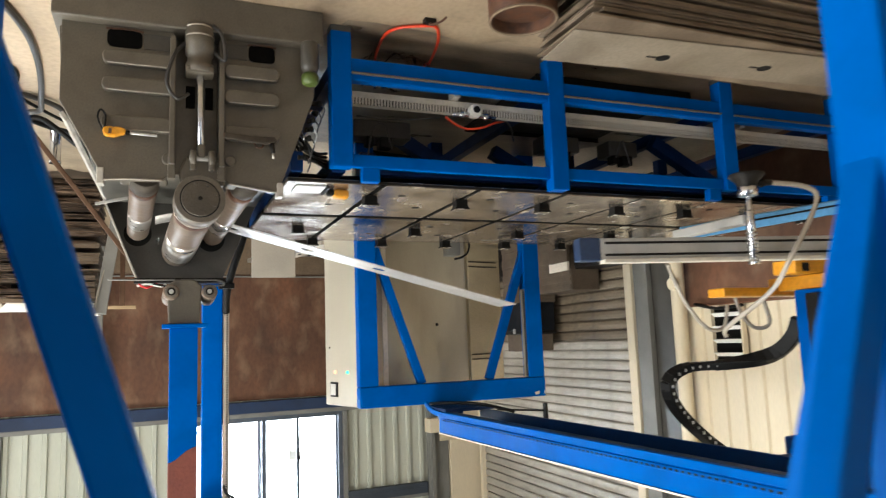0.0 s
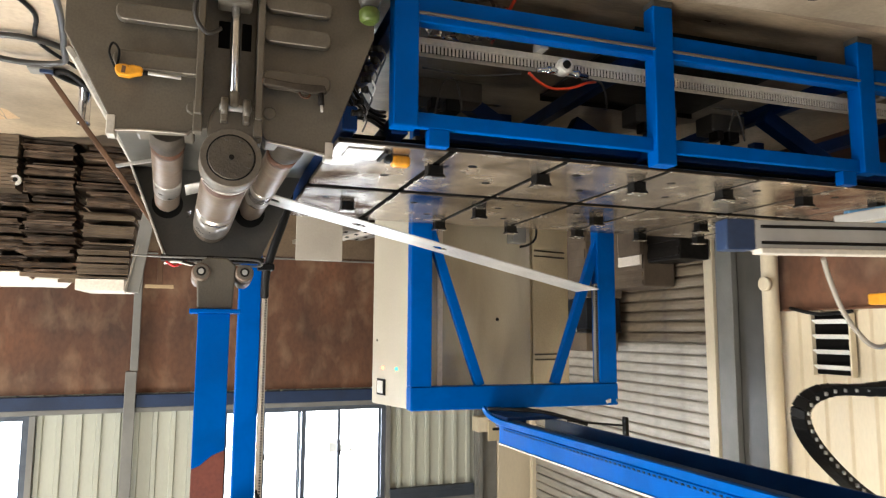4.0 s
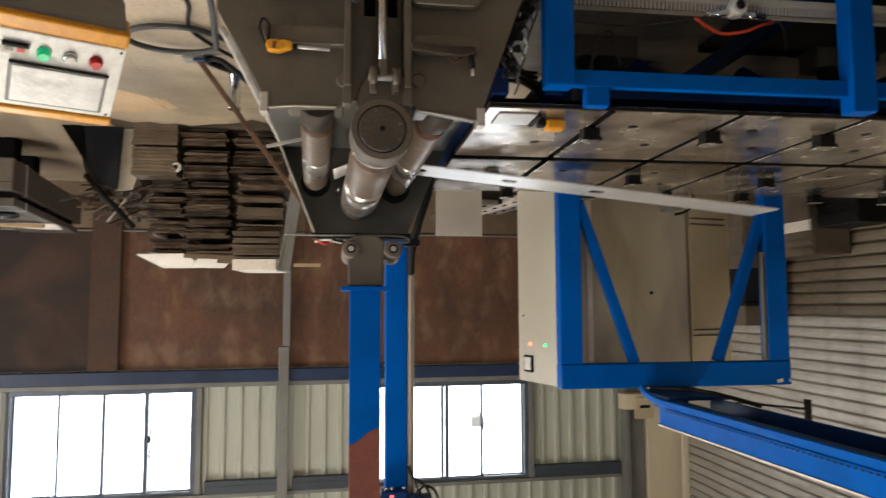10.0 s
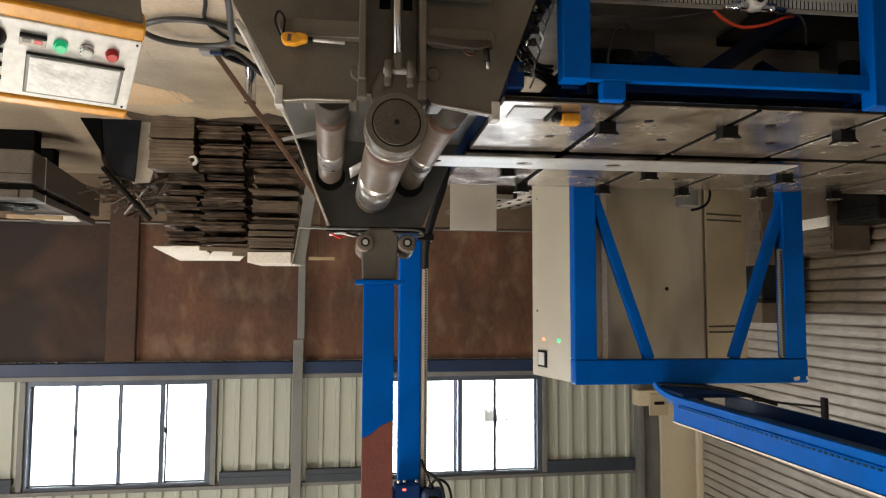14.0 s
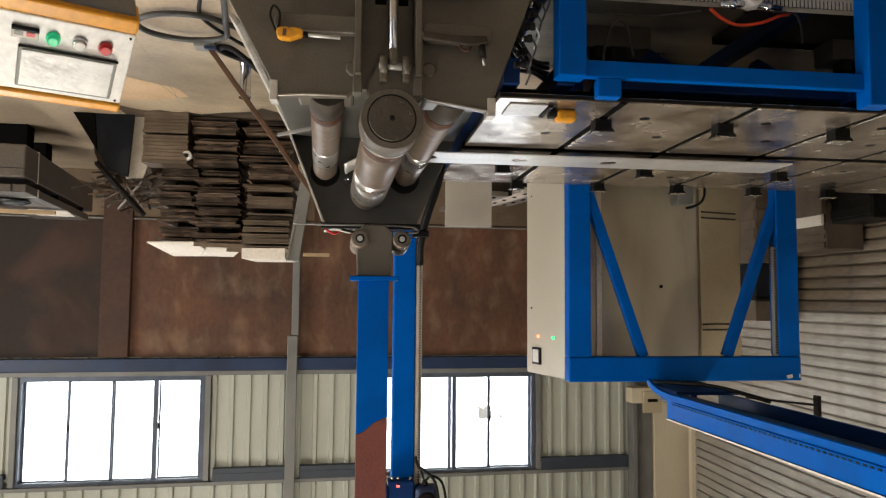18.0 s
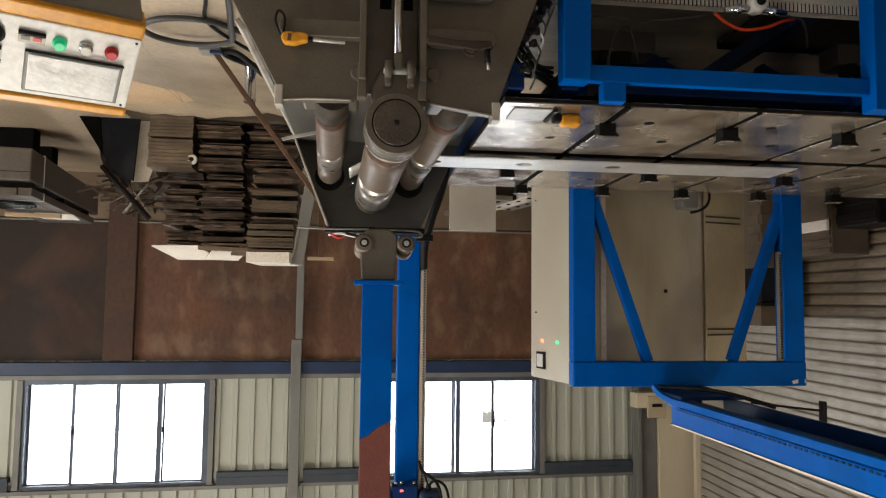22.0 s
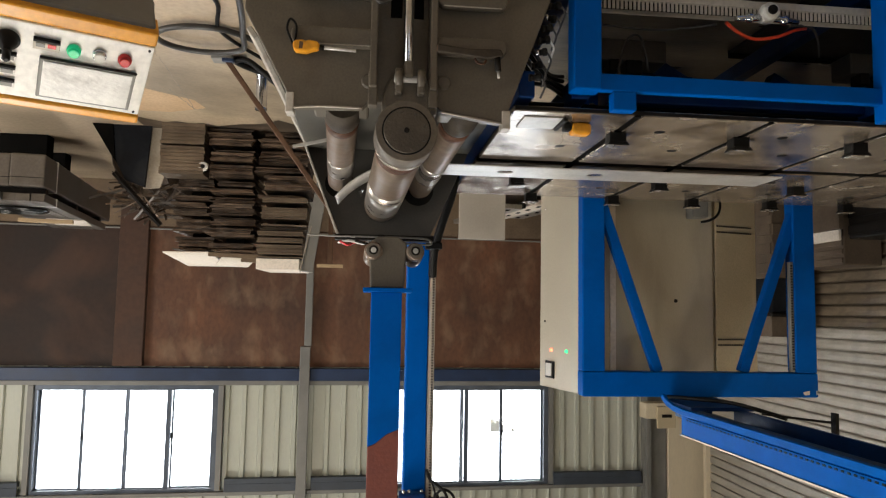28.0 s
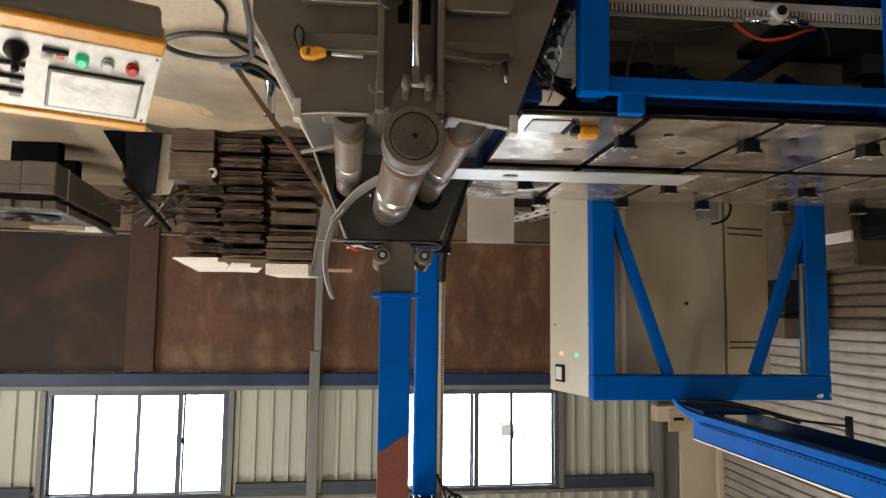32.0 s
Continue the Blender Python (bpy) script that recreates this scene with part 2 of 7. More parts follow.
SHUT = mat("shutter_slat", (0.50, 0.46, 0.395), (0.40, 0.365, 0.305), 0.42, 0.1, 2, 60, 0.06, stain=(0.17, 0.135, 0.095), stain_amt=0.5, stain_scale=2.5, streak=(1, 1, 3), rand=0.12)
STEELGREY = mat("grey_steelwork", (0.23, 0.225, 0.205), (0.18, 0.175, 0.16), 0.5, 0.1, 3, 60, 0.03, fmix=0.12)
# girt grey made darker, with the shadow band put into its colour
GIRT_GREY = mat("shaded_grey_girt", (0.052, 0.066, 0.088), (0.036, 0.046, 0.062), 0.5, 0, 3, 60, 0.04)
SHUT_LOW = mat("grimy_lower_slat", (0.27, 0.215, 0.15), (0.18, 0.135, 0.09), 0.5, 0.1, 2, 60, 0.1, stain=(0.06, 0.042, 0.028), stain_amt=0.6, stain_scale=3, streak=(1, 1, 3), rand=0.2)
CABDOOR = mat("glossy_cabinet_door", (0.54, 0.485, 0.375), (0.44, 0.39, 0.295), 0.13, 0, 1.2, 100, 0.02, fmix=0.12, stain=(0.30, 0.255, 0.185), stain_amt=0.5, stain_scale=2.0, streak=(1.4, 1, 0.5), rough_var=0.04)
GIRT = mat("blue_girt", (0.013, 0.034, 0.095), (0.009, 0.022, 0.06), 0.45, 0, 3, 60, 0.08)
TINPLATE = mat("tan_scaled_plate", (0.18, 0.135, 0.09), (0.11, 0.08, 0.055), 0.45, 0.4, 6, 60, 0.2, rand=0.25)
FLOOR = mat("concrete_floor", (0.53, 0.42, 0.29), (0.40, 0.31, 0.21), 0.55, 0, 1.3, 30, 0.14, stain=(0.10, 0.08, 0.058), stain_amt=0.75, stain_scale=0.8)
PATCH = mat("worn_floor_patch", (0.60, 0.42, 0.25), (0.52, 0.35, 0.20), 0.7, 0, 3, 40, 0.15)
ROOF = mat("roof_sheet", (0.16, 0.155, 0.14), (0.13, 0.125, 0.11), 0.6, 0.1, 2, 40, 0.05)
SCRAP = mat("mill_scale_steel", (0.145, 0.096, 0.061), (0.05, 0.034, 0.022), 0.5, 0.4, 7, 60, 0.25, rand=0.5, stain=(0.17, 0.125, 0.09), stain_amt=0.4, stain_scale=6)
SHEET_EDGE = mat("rusty_sheet_edge", (0.26, 0.20, 0.14), (0.15, 0.11, 0.075), 0.5, 0.4, 5, 60, 0.15, rand=0.35)
SHEET = mat("sheet_steel", (0.42, 0.385, 0.33), (0.34, 0.31, 0.265), 0.4, 0.6, 3, 80, 0.06, rand=0.1)
DULLSHEET = mat("dull_sheet_steel", (0.33, 0.275, 0.21), (0.23, 0.19, 0.14), 0.5, 0.3, 2.5, 60, 0.06, stain=(0.14, 0.105, 0.07), stain_amt=0.5, stain_scale=3)
GREYBOARD = mat("grey_sheet_board", (0.48, 0.44, 0.37), (0.39, 0.355, 0.30), 0.45, 0.1, 2, 60, 0.02, fmix=0.12)
PAPER = mat("paper", (0.80, 0.72, 0.62), (0.70, 0.62, 0.52), 0.8, 0, 4, 50, 0.1)
CARD = mat("cardboard", (0.13, 0.095, 0.063), (0.085, 0.06, 0.04), 0.85, 0, 4, 50, 0.1)
BUNDLE = mat("strapped_steel", (0.15, 0.13, 0.11), (0.105, 0.09, 0.075), 0.45, 0.4, 5, 60, 0.12, stain=(0.09, 0.075, 0.06), stain_amt=0.5, stain_scale=5)
RINGM = mat("machined_housing", (0.17, 0.148, 0.12), (0.125, 0.108, 0.088), 0.48, 0.3, 8, 90, 0.12, stain=(0.12, 0.095, 0.07), stain_amt=0.4, stain_scale=7)
UNSEEN = mat("dim_sheet", (0.2, 0.19, 0.165), (0.16, 0.15, 0.13), 0.6, 0, 2, 40, 0.05)
DUCT = mat("white_slotted_duct", (0.64, 0.585, 0.49), (0.56, 0.51, 0.42), 0.5, 0, 5, 60, 0.04)
WOODBROWN = mat("brown_rod_paint", (0.15, 0.08, 0.043), (0.10, 0.052, 0.028), 0.5, 0.2, 8, 60, 0.1)
RED = mat("red_plastic", (0.6, 0.02, 0.02), (0.5, 0.015, 0.015), 0.35, 0, 8, 60, 0.02)
GREENB = mat("green_button_lit", (0.02, 0.5, 0.2), (0.02, 0.42, 0.16), 0.3, 0, 8, 60, 0.02, emit=(0.02, 0.6, 0.25), emit_s=0.4)
LAMP_R = mat("red_pilot_lamp", (0.9, 0.25, 0.15), None, 0.3, emit=(1.0, 0.22, 0.1), emit_s=3.0)
LAMP_G = mat("green_pilot_lamp", (0.1, 0.7, 0.3), None, 0.3, emit=(0.08, 0.9, 0.35), emit_s=1.6)
LED_R = mat("red_led", (0.9, 0.1, 0.1), None, 0.3, emit=(1.0, 0.08, 0.06), emit_s=5.0)
CARDPALE = mat("raw_pale_timber", (0.50, 0.36, 0.20), (0.38, 0.26, 0.14), 0.7, 0, 6, 60, 0.15, streak=(0.4, 3, 3))
GLOSSBLACK = mat("glossy_black_cable", (0.012, 0.012, 0.012), (0.008, 0.008, 0.008), 0.15, 0, 8, 60, 0.03, spec=0.6, rough_var=0.05)
DUSTBOARD = mat("dusty_fibreboard", (0.46, 0.40, 0.32), (0.34, 0.29, 0.22), 0.85, 0, 5, 50, 0.1)
BOTTLE = mat("green_cap_plastic", (0.10, 0.15, 0.022), (0.07, 0.105, 0.016), 0.5)
WHITEP = mat("white_plastic", (0.75, 0.73, 0.68), (0.68, 0.66, 0.6), 0.4)
FRAME = mat("window_frame_grey", (0.115, 0.135, 0.17), (0.08, 0.095, 0.12), 0.4, 0.3)

# dark concrete colour for the shadow painted before the stacks
SHADED_FLOOR = mat("shaded_concrete", (0.10, 0.07, 0.045), (0.035, 0.025, 0.017), 0.6, 0, 2.5, 40, 0.15, stain=(0.2, 0.15, 0.1), stain_amt=0.5, stain_scale=3)
BROWN_CONCRETE = mat("darker_brown_concrete", (0.40, 0.305, 0.20), (0.27, 0.20, 0.13), 0.5, 0, 2.2, 36, 0.15, mix=0.8, stain=(0.10, 0.075, 0.05), stain_amt=0.6, stain_scale=2.2, distort=1.0)
# oily concrete, with the shade below the table in its colour too
OILFLOOR_SHADED = mat("oily_shaded_concrete", (0.31, 0.24, 0.165), (0.07, 0.054, 0.038), 0.34, 0, 2.5, 40, 0.15, spec=0.35, stain=(0.26, 0.205, 0.145), stain_amt=0.6, stain_scale=2.6, rough_var=0.25, streak=(0.5, 1.6, 1))

GLASS = bpy.data.materials.new("window_glass")
GLASS.use_nodes = True
_b = GLASS.node_tree.nodes["Principled BSDF"]
_b.inputs["Transmission Weight"].default_value, _b.inputs["Roughness"].default_value, _b.inputs["IOR"].default_value = 1.0, 0.02, 1.1
_b.inputs["Base Color"].default_value = (0.96, 0.98, 1, 1)
CLEARTUBE = bpy.data.materials.new("clear_tube")
CLEARTUBE.use_nodes = True
_b = CLEARTUBE.node_tree.nodes["Principled BSDF"]
_b.inputs["Transmission Weight"].default_value, _b.inputs["Roughness"].default_value = 0.35, 0.2
_b.inputs["Base Color"].default_value = (0.5, 0.45, 0.38, 1)
FILM = bpy.data.materials.new("clear_wrapping_film")
FILM.use_nodes = True
_b = FILM.node_tree.nodes["Principled BSDF"]
_b.inputs["Transmission Weight"].default_value, _b.inputs["Roughness"].default_value, _b.inputs["IOR"].default_value = 1.0, 0.06, 1.12
_b.inputs["Base Color"].default_value = (0.9, 0.87, 0.82, 1)
_b.inputs["Coat Weight"].default_value = 0.6
OUTSIDE = bpy.data.materials.new("bright_overcast_outside")
OUTSIDE.use_nodes = True
_nt = OUTSIDE.node_tree
_e = _nt.nodes.new("ShaderNodeEmission")
_e.inputs[0].default_value, _e.inputs[1].default_value = (0.95, 0.98, 1.0, 1), 7.0
_nt.links.new(_e.outputs[0], _nt.nodes["Material Output"].inputs[0])

# ---- mesh helpers ----
BASE = {}


def bx(bm, x0, x1, y0, y1, z0, z1, m=None):
    """A box between two corners, turned by m if given."""
    v = [bm.verts.new((x, y, z)) for x in (min(x0, x1), max(x0, x1)) for y in (min(y0, y1), max(y0, y1)) for z in (min(z0, z1), max(z0, z1))]
    for f in ((0, 1, 3, 2), (4, 6, 7, 5), (0, 4, 5, 1), (2, 3, 7, 6), (0, 2, 6, 4), (1, 5, 7, 3)):
        bm.faces.new([v[i] for i in f])
    if m is not None:
        bmesh.ops.transform(bm, matrix=m, verts=v)
    return v


def soft_box(x0, x1, y0, y1, z0, z1, r=0.004, seg=2, m=None):
    bm = bmesh.new()
    bx(bm, x0, x1, y0, y1, z0, z1)
    bmesh.ops.bevel(bm, geom=bm.edges[:], offset=r, segments=seg, affect="EDGES", profile=0.5)
    if m is not None:
        bmesh.ops.transform(bm, matrix=m, verts=bm.verts[:])
    return bm


def ring(bm, c, u, v, r, n):
    return [bm.verts.new(Vector(c) + u * (r * math.cos(2 * math.pi * i / n)) + v * (r * math.sin(2 * math.pi * i / n))) for i in range(n)]


def lathe(bm, p0, p1, prof, n=28):
    """A turned body along p0-p1; prof holds (share of the length, radius)."""
    p0, p1 = Vector(p0), Vector(p1)
    a = (p1 - p0)
    w = a.normalized()
    u = w.orthogonal().normalized()
    v = w.cross(u)
    rings = [ring(bm, p0 + a * s, u, v, max(r, 1e-4), n) for s, r in prof]
    for ra, rb in zip(rings, rings[1:]):
        for i in range(n):
            bm.faces.new((ra[i], ra[(i + 1) % n], rb[(i + 1) % n], rb[i])).smooth = True
    bm.faces.new(rings[0][::-1])
    bm.faces.new(rings[-1])
    return bm


def rod(bm, p0, p1, r, n=14):
    return lathe(bm, p0, p1, [(0, r * 0.9), (0.004, r), (0.996, r), (1, r * 0.9)], n)


def smooth_path(pts, k=6):
    pts = [Vector(p) for p in pts]
    out = []
    for i in range(len(pts) - 1):
        a, b, c, d = pts[max(i - 1, 0)], pts[i], pts[i + 1], pts[min(i + 2, len(pts) - 1)]
        for j in range(k):
            t = j / k
            out.append(0.5 * ((2 * b) + (c - a) * t + (2 * a - 5 * b + 4 * c - d) * t * t + (3 * b - a - 3 * c + d) * t ** 3))
    return out + [pts[-1]]


def tube(bm, pts, r, n=8, k=6):
    path = smooth_path(pts, k) if k else [Vector(p) for p in pts]
    w = (path[1] - path[0]).normalized()
    u = w.orthogonal().normalized()
    prev = None
    for i, p in enumerate(path):
        w = (path[min(i + 1, len(path) - 1)] - path[max(i - 1, 0)]).normalized()
        u = (u - w * u.dot(w)).normalized()
        rg = ring(bm, p, u, w.cross(u), r, n)
        if prev:
            for q in range(n):
                bm.faces.new((prev[q], prev[(q + 1) % n], rg[(q + 1) % n], rg[q])).smooth = True
        else:
            bm.faces.new(rg[::-1])
        prev = rg
    bm.faces.new(prev)
    return bm


def prism(pts, y0, y1, r=0.0, m=None):
    """An (x, z) outline pulled along y from y0 to y1."""
    bm = bmesh.new()
    a = [bm.verts.new((x, y0, z)) for x, z in pts]
    b = [bm.verts.new((x, y1, z)) for x, z in pts]
    n = len(pts)
    fs = [bm.faces.new(a), bm.faces.new(b[::-1])]
    for i in range(n):
        bm.faces.new((a[i], b[i], b[(i + 1) % n], a[(i + 1) % n]))
    bmesh.ops.recalc_face_normals(bm, faces=bm.faces[:])
    if r:
        bmesh.ops.bevel(bm, geom=bm.edges[:], offset=r, segments=2, affect="EDGES", profile=0.5)
    if m is not None:
        bmesh.ops.transform(bm, matrix=m, verts=bm.verts[:])
    return bm


def bar(p0, p1, w, d, r=0.006, up=(0, 1, 0)):
    """A square bar from p0 to p1, d across the direction up and w across the other."""
    p0, p1 = Vector(p0), Vector(p1)
    a = p1 - p0
    wz = a.normalized()
    uy = Vector(up)
    uy = (uy - wz * uy.dot(wz)).normalized()
    ux = uy.cross(wz)
    bm = bmesh.new()
    bx(bm, -w / 2, w / 2, -d / 2, d / 2, 0, a.length)
    bmesh.ops.bevel(bm, geom=bm.edges[:], offset=r, segments=2, affect="EDGES", profile=0.5)
    m = Matrix((ux, uy, wz)).transposed().to_4x4()
    m.translation = p0
    bmesh.ops.transform(bm, matrix=m, verts=bm.verts[:])
    return bm


def mesh_of(name, bm, material):
    bmesh.ops.recalc_face_normals(bm, faces=bm.faces[:])
    me = bpy.data.meshes.new(name)
    bm.to_mesh(me)
    bm.free()
    me.materials.append(material)
    return me


def part(name, bm, material, parent, label=""):
    """One mesh under a thing or a part; its bmesh is in world metres."""
    base = BASE[parent.name]
    bmesh.ops.translate(bm, vec=-base, verts=bm.verts[:])
    ob = new(name, mesh_of(name, bm, material))
    ob.parent = parent
    BASE[ob.name] = base
    return tagged(ob, label)


def thing(name, loc, label, category, group="", kind=""):
    ob = new(name)
    ob.location = loc
    ob.empty_display_size = 0.1
    BASE[ob.name] = Vector(loc)
    return tagged(ob, label, category, group, kind)


def solo(name, bm, material, label, category, group="", kind="", loc=None):
    """A thing that is one mesh."""
    vs = [v.co for v in bm.verts]
    c = Vector(loc) if loc else Vector((sum(v.x for v in vs) / len(vs), sum(v.y for v in vs) / len(vs), min(v.z for v in vs)))
    bmesh.ops.translate(bm, vec=-c, verts=bm.verts[:])
    ob = new(name, mesh_of(name, bm, material))
    ob.location = c
    BASE[ob.name] = c.copy()
    return tagged(ob, label, category, group, kind)


def joined(*bms):
    out = bms[0]
    for b in bms[1:]:
        me = bpy.data.meshes.new("joined_tmp")
        b.to_mesh(me)
        b.free()
        out.from_mesh(me)
        bpy.data.meshes.remove(me)
    return out


def nb():
    return bmesh.new()

# ---- the hall ----
WY, WX = 10.0, -4.6          # inner faces of the window wall and of the shutter wall
FARX, BACKY, TOPZ = 7.0, -6.0, 6.9


def ribbed(x0, x1, z0, z1, y, pitch=0.205, depth=0.034, flip=False):
    """A trapezoid-ribbed sheet in the plane y (or in the plane x when flip)."""
    bm = bmesh.new()
    prof = []
    x = x0
    while x < x1 - 1e-6:
        for dx, dd in ((0, 0), (0.66 * pitch, 0), (0.72 * pitch, depth), (0.94 * pitch, depth)):
            if x + dx < x1:
                prof.append((x + dx, dd))
        x += pitch
    prof.append((x1, 0))
    rows = []
    for px, d in prof:
        lo = (y - d, px, z0) if flip else (px, y - d, z0)
        hi = (y - d, px, z1) if flip else (px, y - d, z1)
        rows.append((bm.verts.new(lo), bm.verts.new(hi)))
    for a, b in zip(rows, rows[1:]):
        bm.faces.new((a[0], b[0], b[1], a[1]))
    return bm


floor = solo("floor", joined(soft_box(-9, FARX, BACKY - 0.2, WY + 0.2, -0.2, 0.0, 0.002, 1)), FLOOR, "dusty tan concrete workshop floor with dark stains", "floor", kind="structure")
ground = solo("ground", soft_box(-300, 300, -300, 300, -0.5, -0.25, 0.001, 1), FLOOR, "grey ground outside the hall", "ground", kind="structure")
# window wall: brown plinth wall, rail, ribbed sheet round two window bands
wall_far = thing("wall_north", (0, WY, 0), "workshop wall with brown painted plinth and ribbed metal sheet", "wall", kind="structure")
part("plinth_wall", soft_box(WX - 0.3, 2.83, WY, WY + 0.25, 0.0, 2.29, 0.001, 1), BROWN, wall_far, "brown painted masonry with pale scuffs and streaks")
part("plinth_wall", soft_box(2.83, FARX, WY, WY + 0.25, 0.0, 2.29, 0.001, 1), BROWN_SOOT_SHADED, wall_far, "brown painted masonry, dark with soot and painted-in shade")
part("pilaster", soft_box(2.66, 3.00, WY - 0.09, WY + 0.01, 0.0, 2.285, 0.01), BROWN_SHADED, wall_far)
part("base_band", soft_box(WX, FARX, WY - 0.025, WY + 0.01, 0.0, 0.57, 0.006), TAN, wall_far, "dusty tan base band")
WINS = ((1.76, 3.87), (-2.47, -0.36))
WZ0, WZ1 = 2.555, 3.78
segs = [(WX - 0.3, WINS[1][0]), (WINS[1][1], WINS[0][0]), (WINS[0][1], FARX)]
for a, b in segs:
    part("cladding_sheet", ribbed(a, b, 2.29, TOPZ, WY + 0.04), CLAD, wall_far, "pale ribbed metal sheet")
for a, b in WINS:
    part("cladding_sheet", ribbed(a, b, WZ1, TOPZ, WY + 0.04), CLAD, wall_far)
    part("cladding_sheet", ribbed(a, b, 2.29, WZ0, WY + 0.04), CLAD, wall_far)
part("outer_skin", joined(*[soft_box(a, b, WY + 0.06, WY + 0.14, 2.29, TOPZ, 0.002, 1) for a, b in segs], *[soft_box(a, b, WY + 0.06, WY + 0.14, WZ1, TOPZ, 0.002, 1) for a, b in WINS]), STEELGREY, wall_far)
trim = thing("trim", (0, WY, 2.3), "dark blue steel rails along the wall sheet", "rail", kind="structure")
part("sill_rail", soft_box(WX, FARX, WY - 0.10, WY + 0.0, 2.305, 2.455, 0.006), GIRT, trim)
part("sill_flange", soft_box(WX, FARX, WY - 0.06, WY + 0.0, 2.46, 2.515, 0.004), STEELGREY, trim)
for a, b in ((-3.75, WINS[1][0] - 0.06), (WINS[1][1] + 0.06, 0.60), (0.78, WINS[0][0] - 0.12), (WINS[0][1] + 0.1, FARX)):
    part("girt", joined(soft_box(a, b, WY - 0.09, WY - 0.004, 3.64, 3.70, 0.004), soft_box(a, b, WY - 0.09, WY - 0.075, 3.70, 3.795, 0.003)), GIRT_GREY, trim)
part("girt", soft_box(WX, FARX, WY - 0.07, WY - 0.004, 3.80, 3.845, 0.004), STEELGREY, trim)
WALL_THINGS = [wall_far, trim]
for k, (a, b) in enumerate(WINS):
    w = thing("window_%d" % (k + 1), ((a + b) / 2, WY, WZ0), "grey-framed sliding window bright with white daylight", "window", kind="structure")
    fr = nb()
    for bb in ((a, b, WZ0 - 0.035, WZ0 + 0.02), (a, b, WZ1 - 0.02, WZ1 + 0.02), (a, a + 0.055, WZ0 + 0.02, WZ1 - 0.02), (b - 0.03, b, WZ0 + 0.02, WZ1 - 0.02)):
        bx(fr, bb[0], bb[1], WY - 0.02, WY + 0.09, bb[2], bb[3])
    part("window_frame", fr, FRAME, w)
    for p0 in (a - 0.068, b + 0.004):
        part("window_post", soft_box(p0, p0 + 0.064, WY - 0.05, WY + 0.03, WZ0 - 0.035, WZ1 + 0.015, 0.004), STEELGREY, w)
    stops = [a + 0.056] + [a + 0.056 + (b - a - 0.087) * q for q in ((0.245, 0.5, 0.75) if k == 0 else (0.282, 0.545, 0.77))] + [b - 0.031]
    m0, m1 = ((stops[1], stops[1] + 0.052), (stops[2] - 0.085, stops[2] - 0.03))[k]
    part("mullion", soft_box(m0, m1, WY - 0.012, WY + 0.019, WZ0 + 0.02, WZ1 - 0.02, 0.003), FRAME, w)
    for i in range(4):
        p0, p1 = stops[i], stops[i + 1]
        yy = WY + (0.02 if i in (1, 2) else 0.055)
        s = nb()
        th = 0.024
        for bb in ((p0, p1, WZ0 + 0.02, WZ0 + 0.032), (p0, p1, WZ1 - 0.032, WZ1 - 0.02), (p0, p0 + th, WZ0 + 0.02, WZ1 - 0.02), (p1 - 0.024, p1, WZ0 + 0.02, WZ1 - 0.02)):
            bx(s, bb[0] + 0.002, bb[1] - 0.002, yy, yy + 0.025, bb[2] + 0.002, bb[3] - 0.002)
        part("sash", s, FRAME, w)
        g = part("pane", soft_box(p0 + 0.006, p1 - 0.006, yy + 0.01, yy + 0.015, WZ0 + 0.024, WZ1 - 0.024, 0.001, 1), GLASS, w)
        g.visible_shadow = False
        if i in (0, 2):
            part("latch", soft_box(p1 - 0.03, p1 + 0.008, yy - 0.016, yy, 3.1, 3.17, 0.004), BLACK, w)
    WALL_THINGS.append(w)
backdrop = solo("backdrop", soft_box(-14, 16, WY + 6.0, WY + 6.1, -0.2, 12, 0.001, 1), OUTSIDE, "white overcast brightness outside the windows", "sky", kind="structure")
hv = thing("air_conditioner", (-1.98, WY + 1.2, 2.9), "white air conditioner unit seen through the window", "air conditioner")
part("casing", soft_box(-2.13, -1.93, WY + 1.0, WY + 1.3, 3.16, 3.30, 0.01), WHITEP, hv)
part("bracket", soft_box(-2.10, -1.98, WY + 0.9, WY + 1.3, 3.12, 3.16, 0.01), WHITEP, hv)
part("wall_arm", soft_box(-2.06, -2.02, WY + 0.14, WY + 0.92, 3.12, 3.14, 0.004), WHITEP, hv)

dp = thing("downpipe", (0.69, WY - 0.12, 0), "grey square steel wall post running up the wall", "wall post", kind="structure")
part("lower_post", soft_box(0.645, 0.735, WY - 0.16, WY - 0.1, 0.0, 2.02, 0.008), STEELGREY, dp)
part("upper_post", soft_box(0.655, 0.78, WY - 0.18, WY - 0.105, 2.025, TOPZ, 0.008), STEELGREY, dp)
cp = thing("corner_column", (-3.92, WY - 0.1, 0), "grey steel corner column of the hall", "column", kind="structure")
part("web", soft_box(-4.09, -3.77, WY - 0.12, WY - 0.03, 0, TOPZ, 0.006), STEELGREY, cp)
part("flange", soft_box(-3.83, -3.77, WY - 0.22, WY - 0.13, 0, TOPZ, 0.006), STEELGREY, cp)
part("jamb", soft_box(-4.66, -4.10, WY - 0.16, WY - 0.04, 0, TOPZ, 0.01), CREAM, cp, "cream painted door jamb")

WALL_THINGS += [dp, cp, hv]

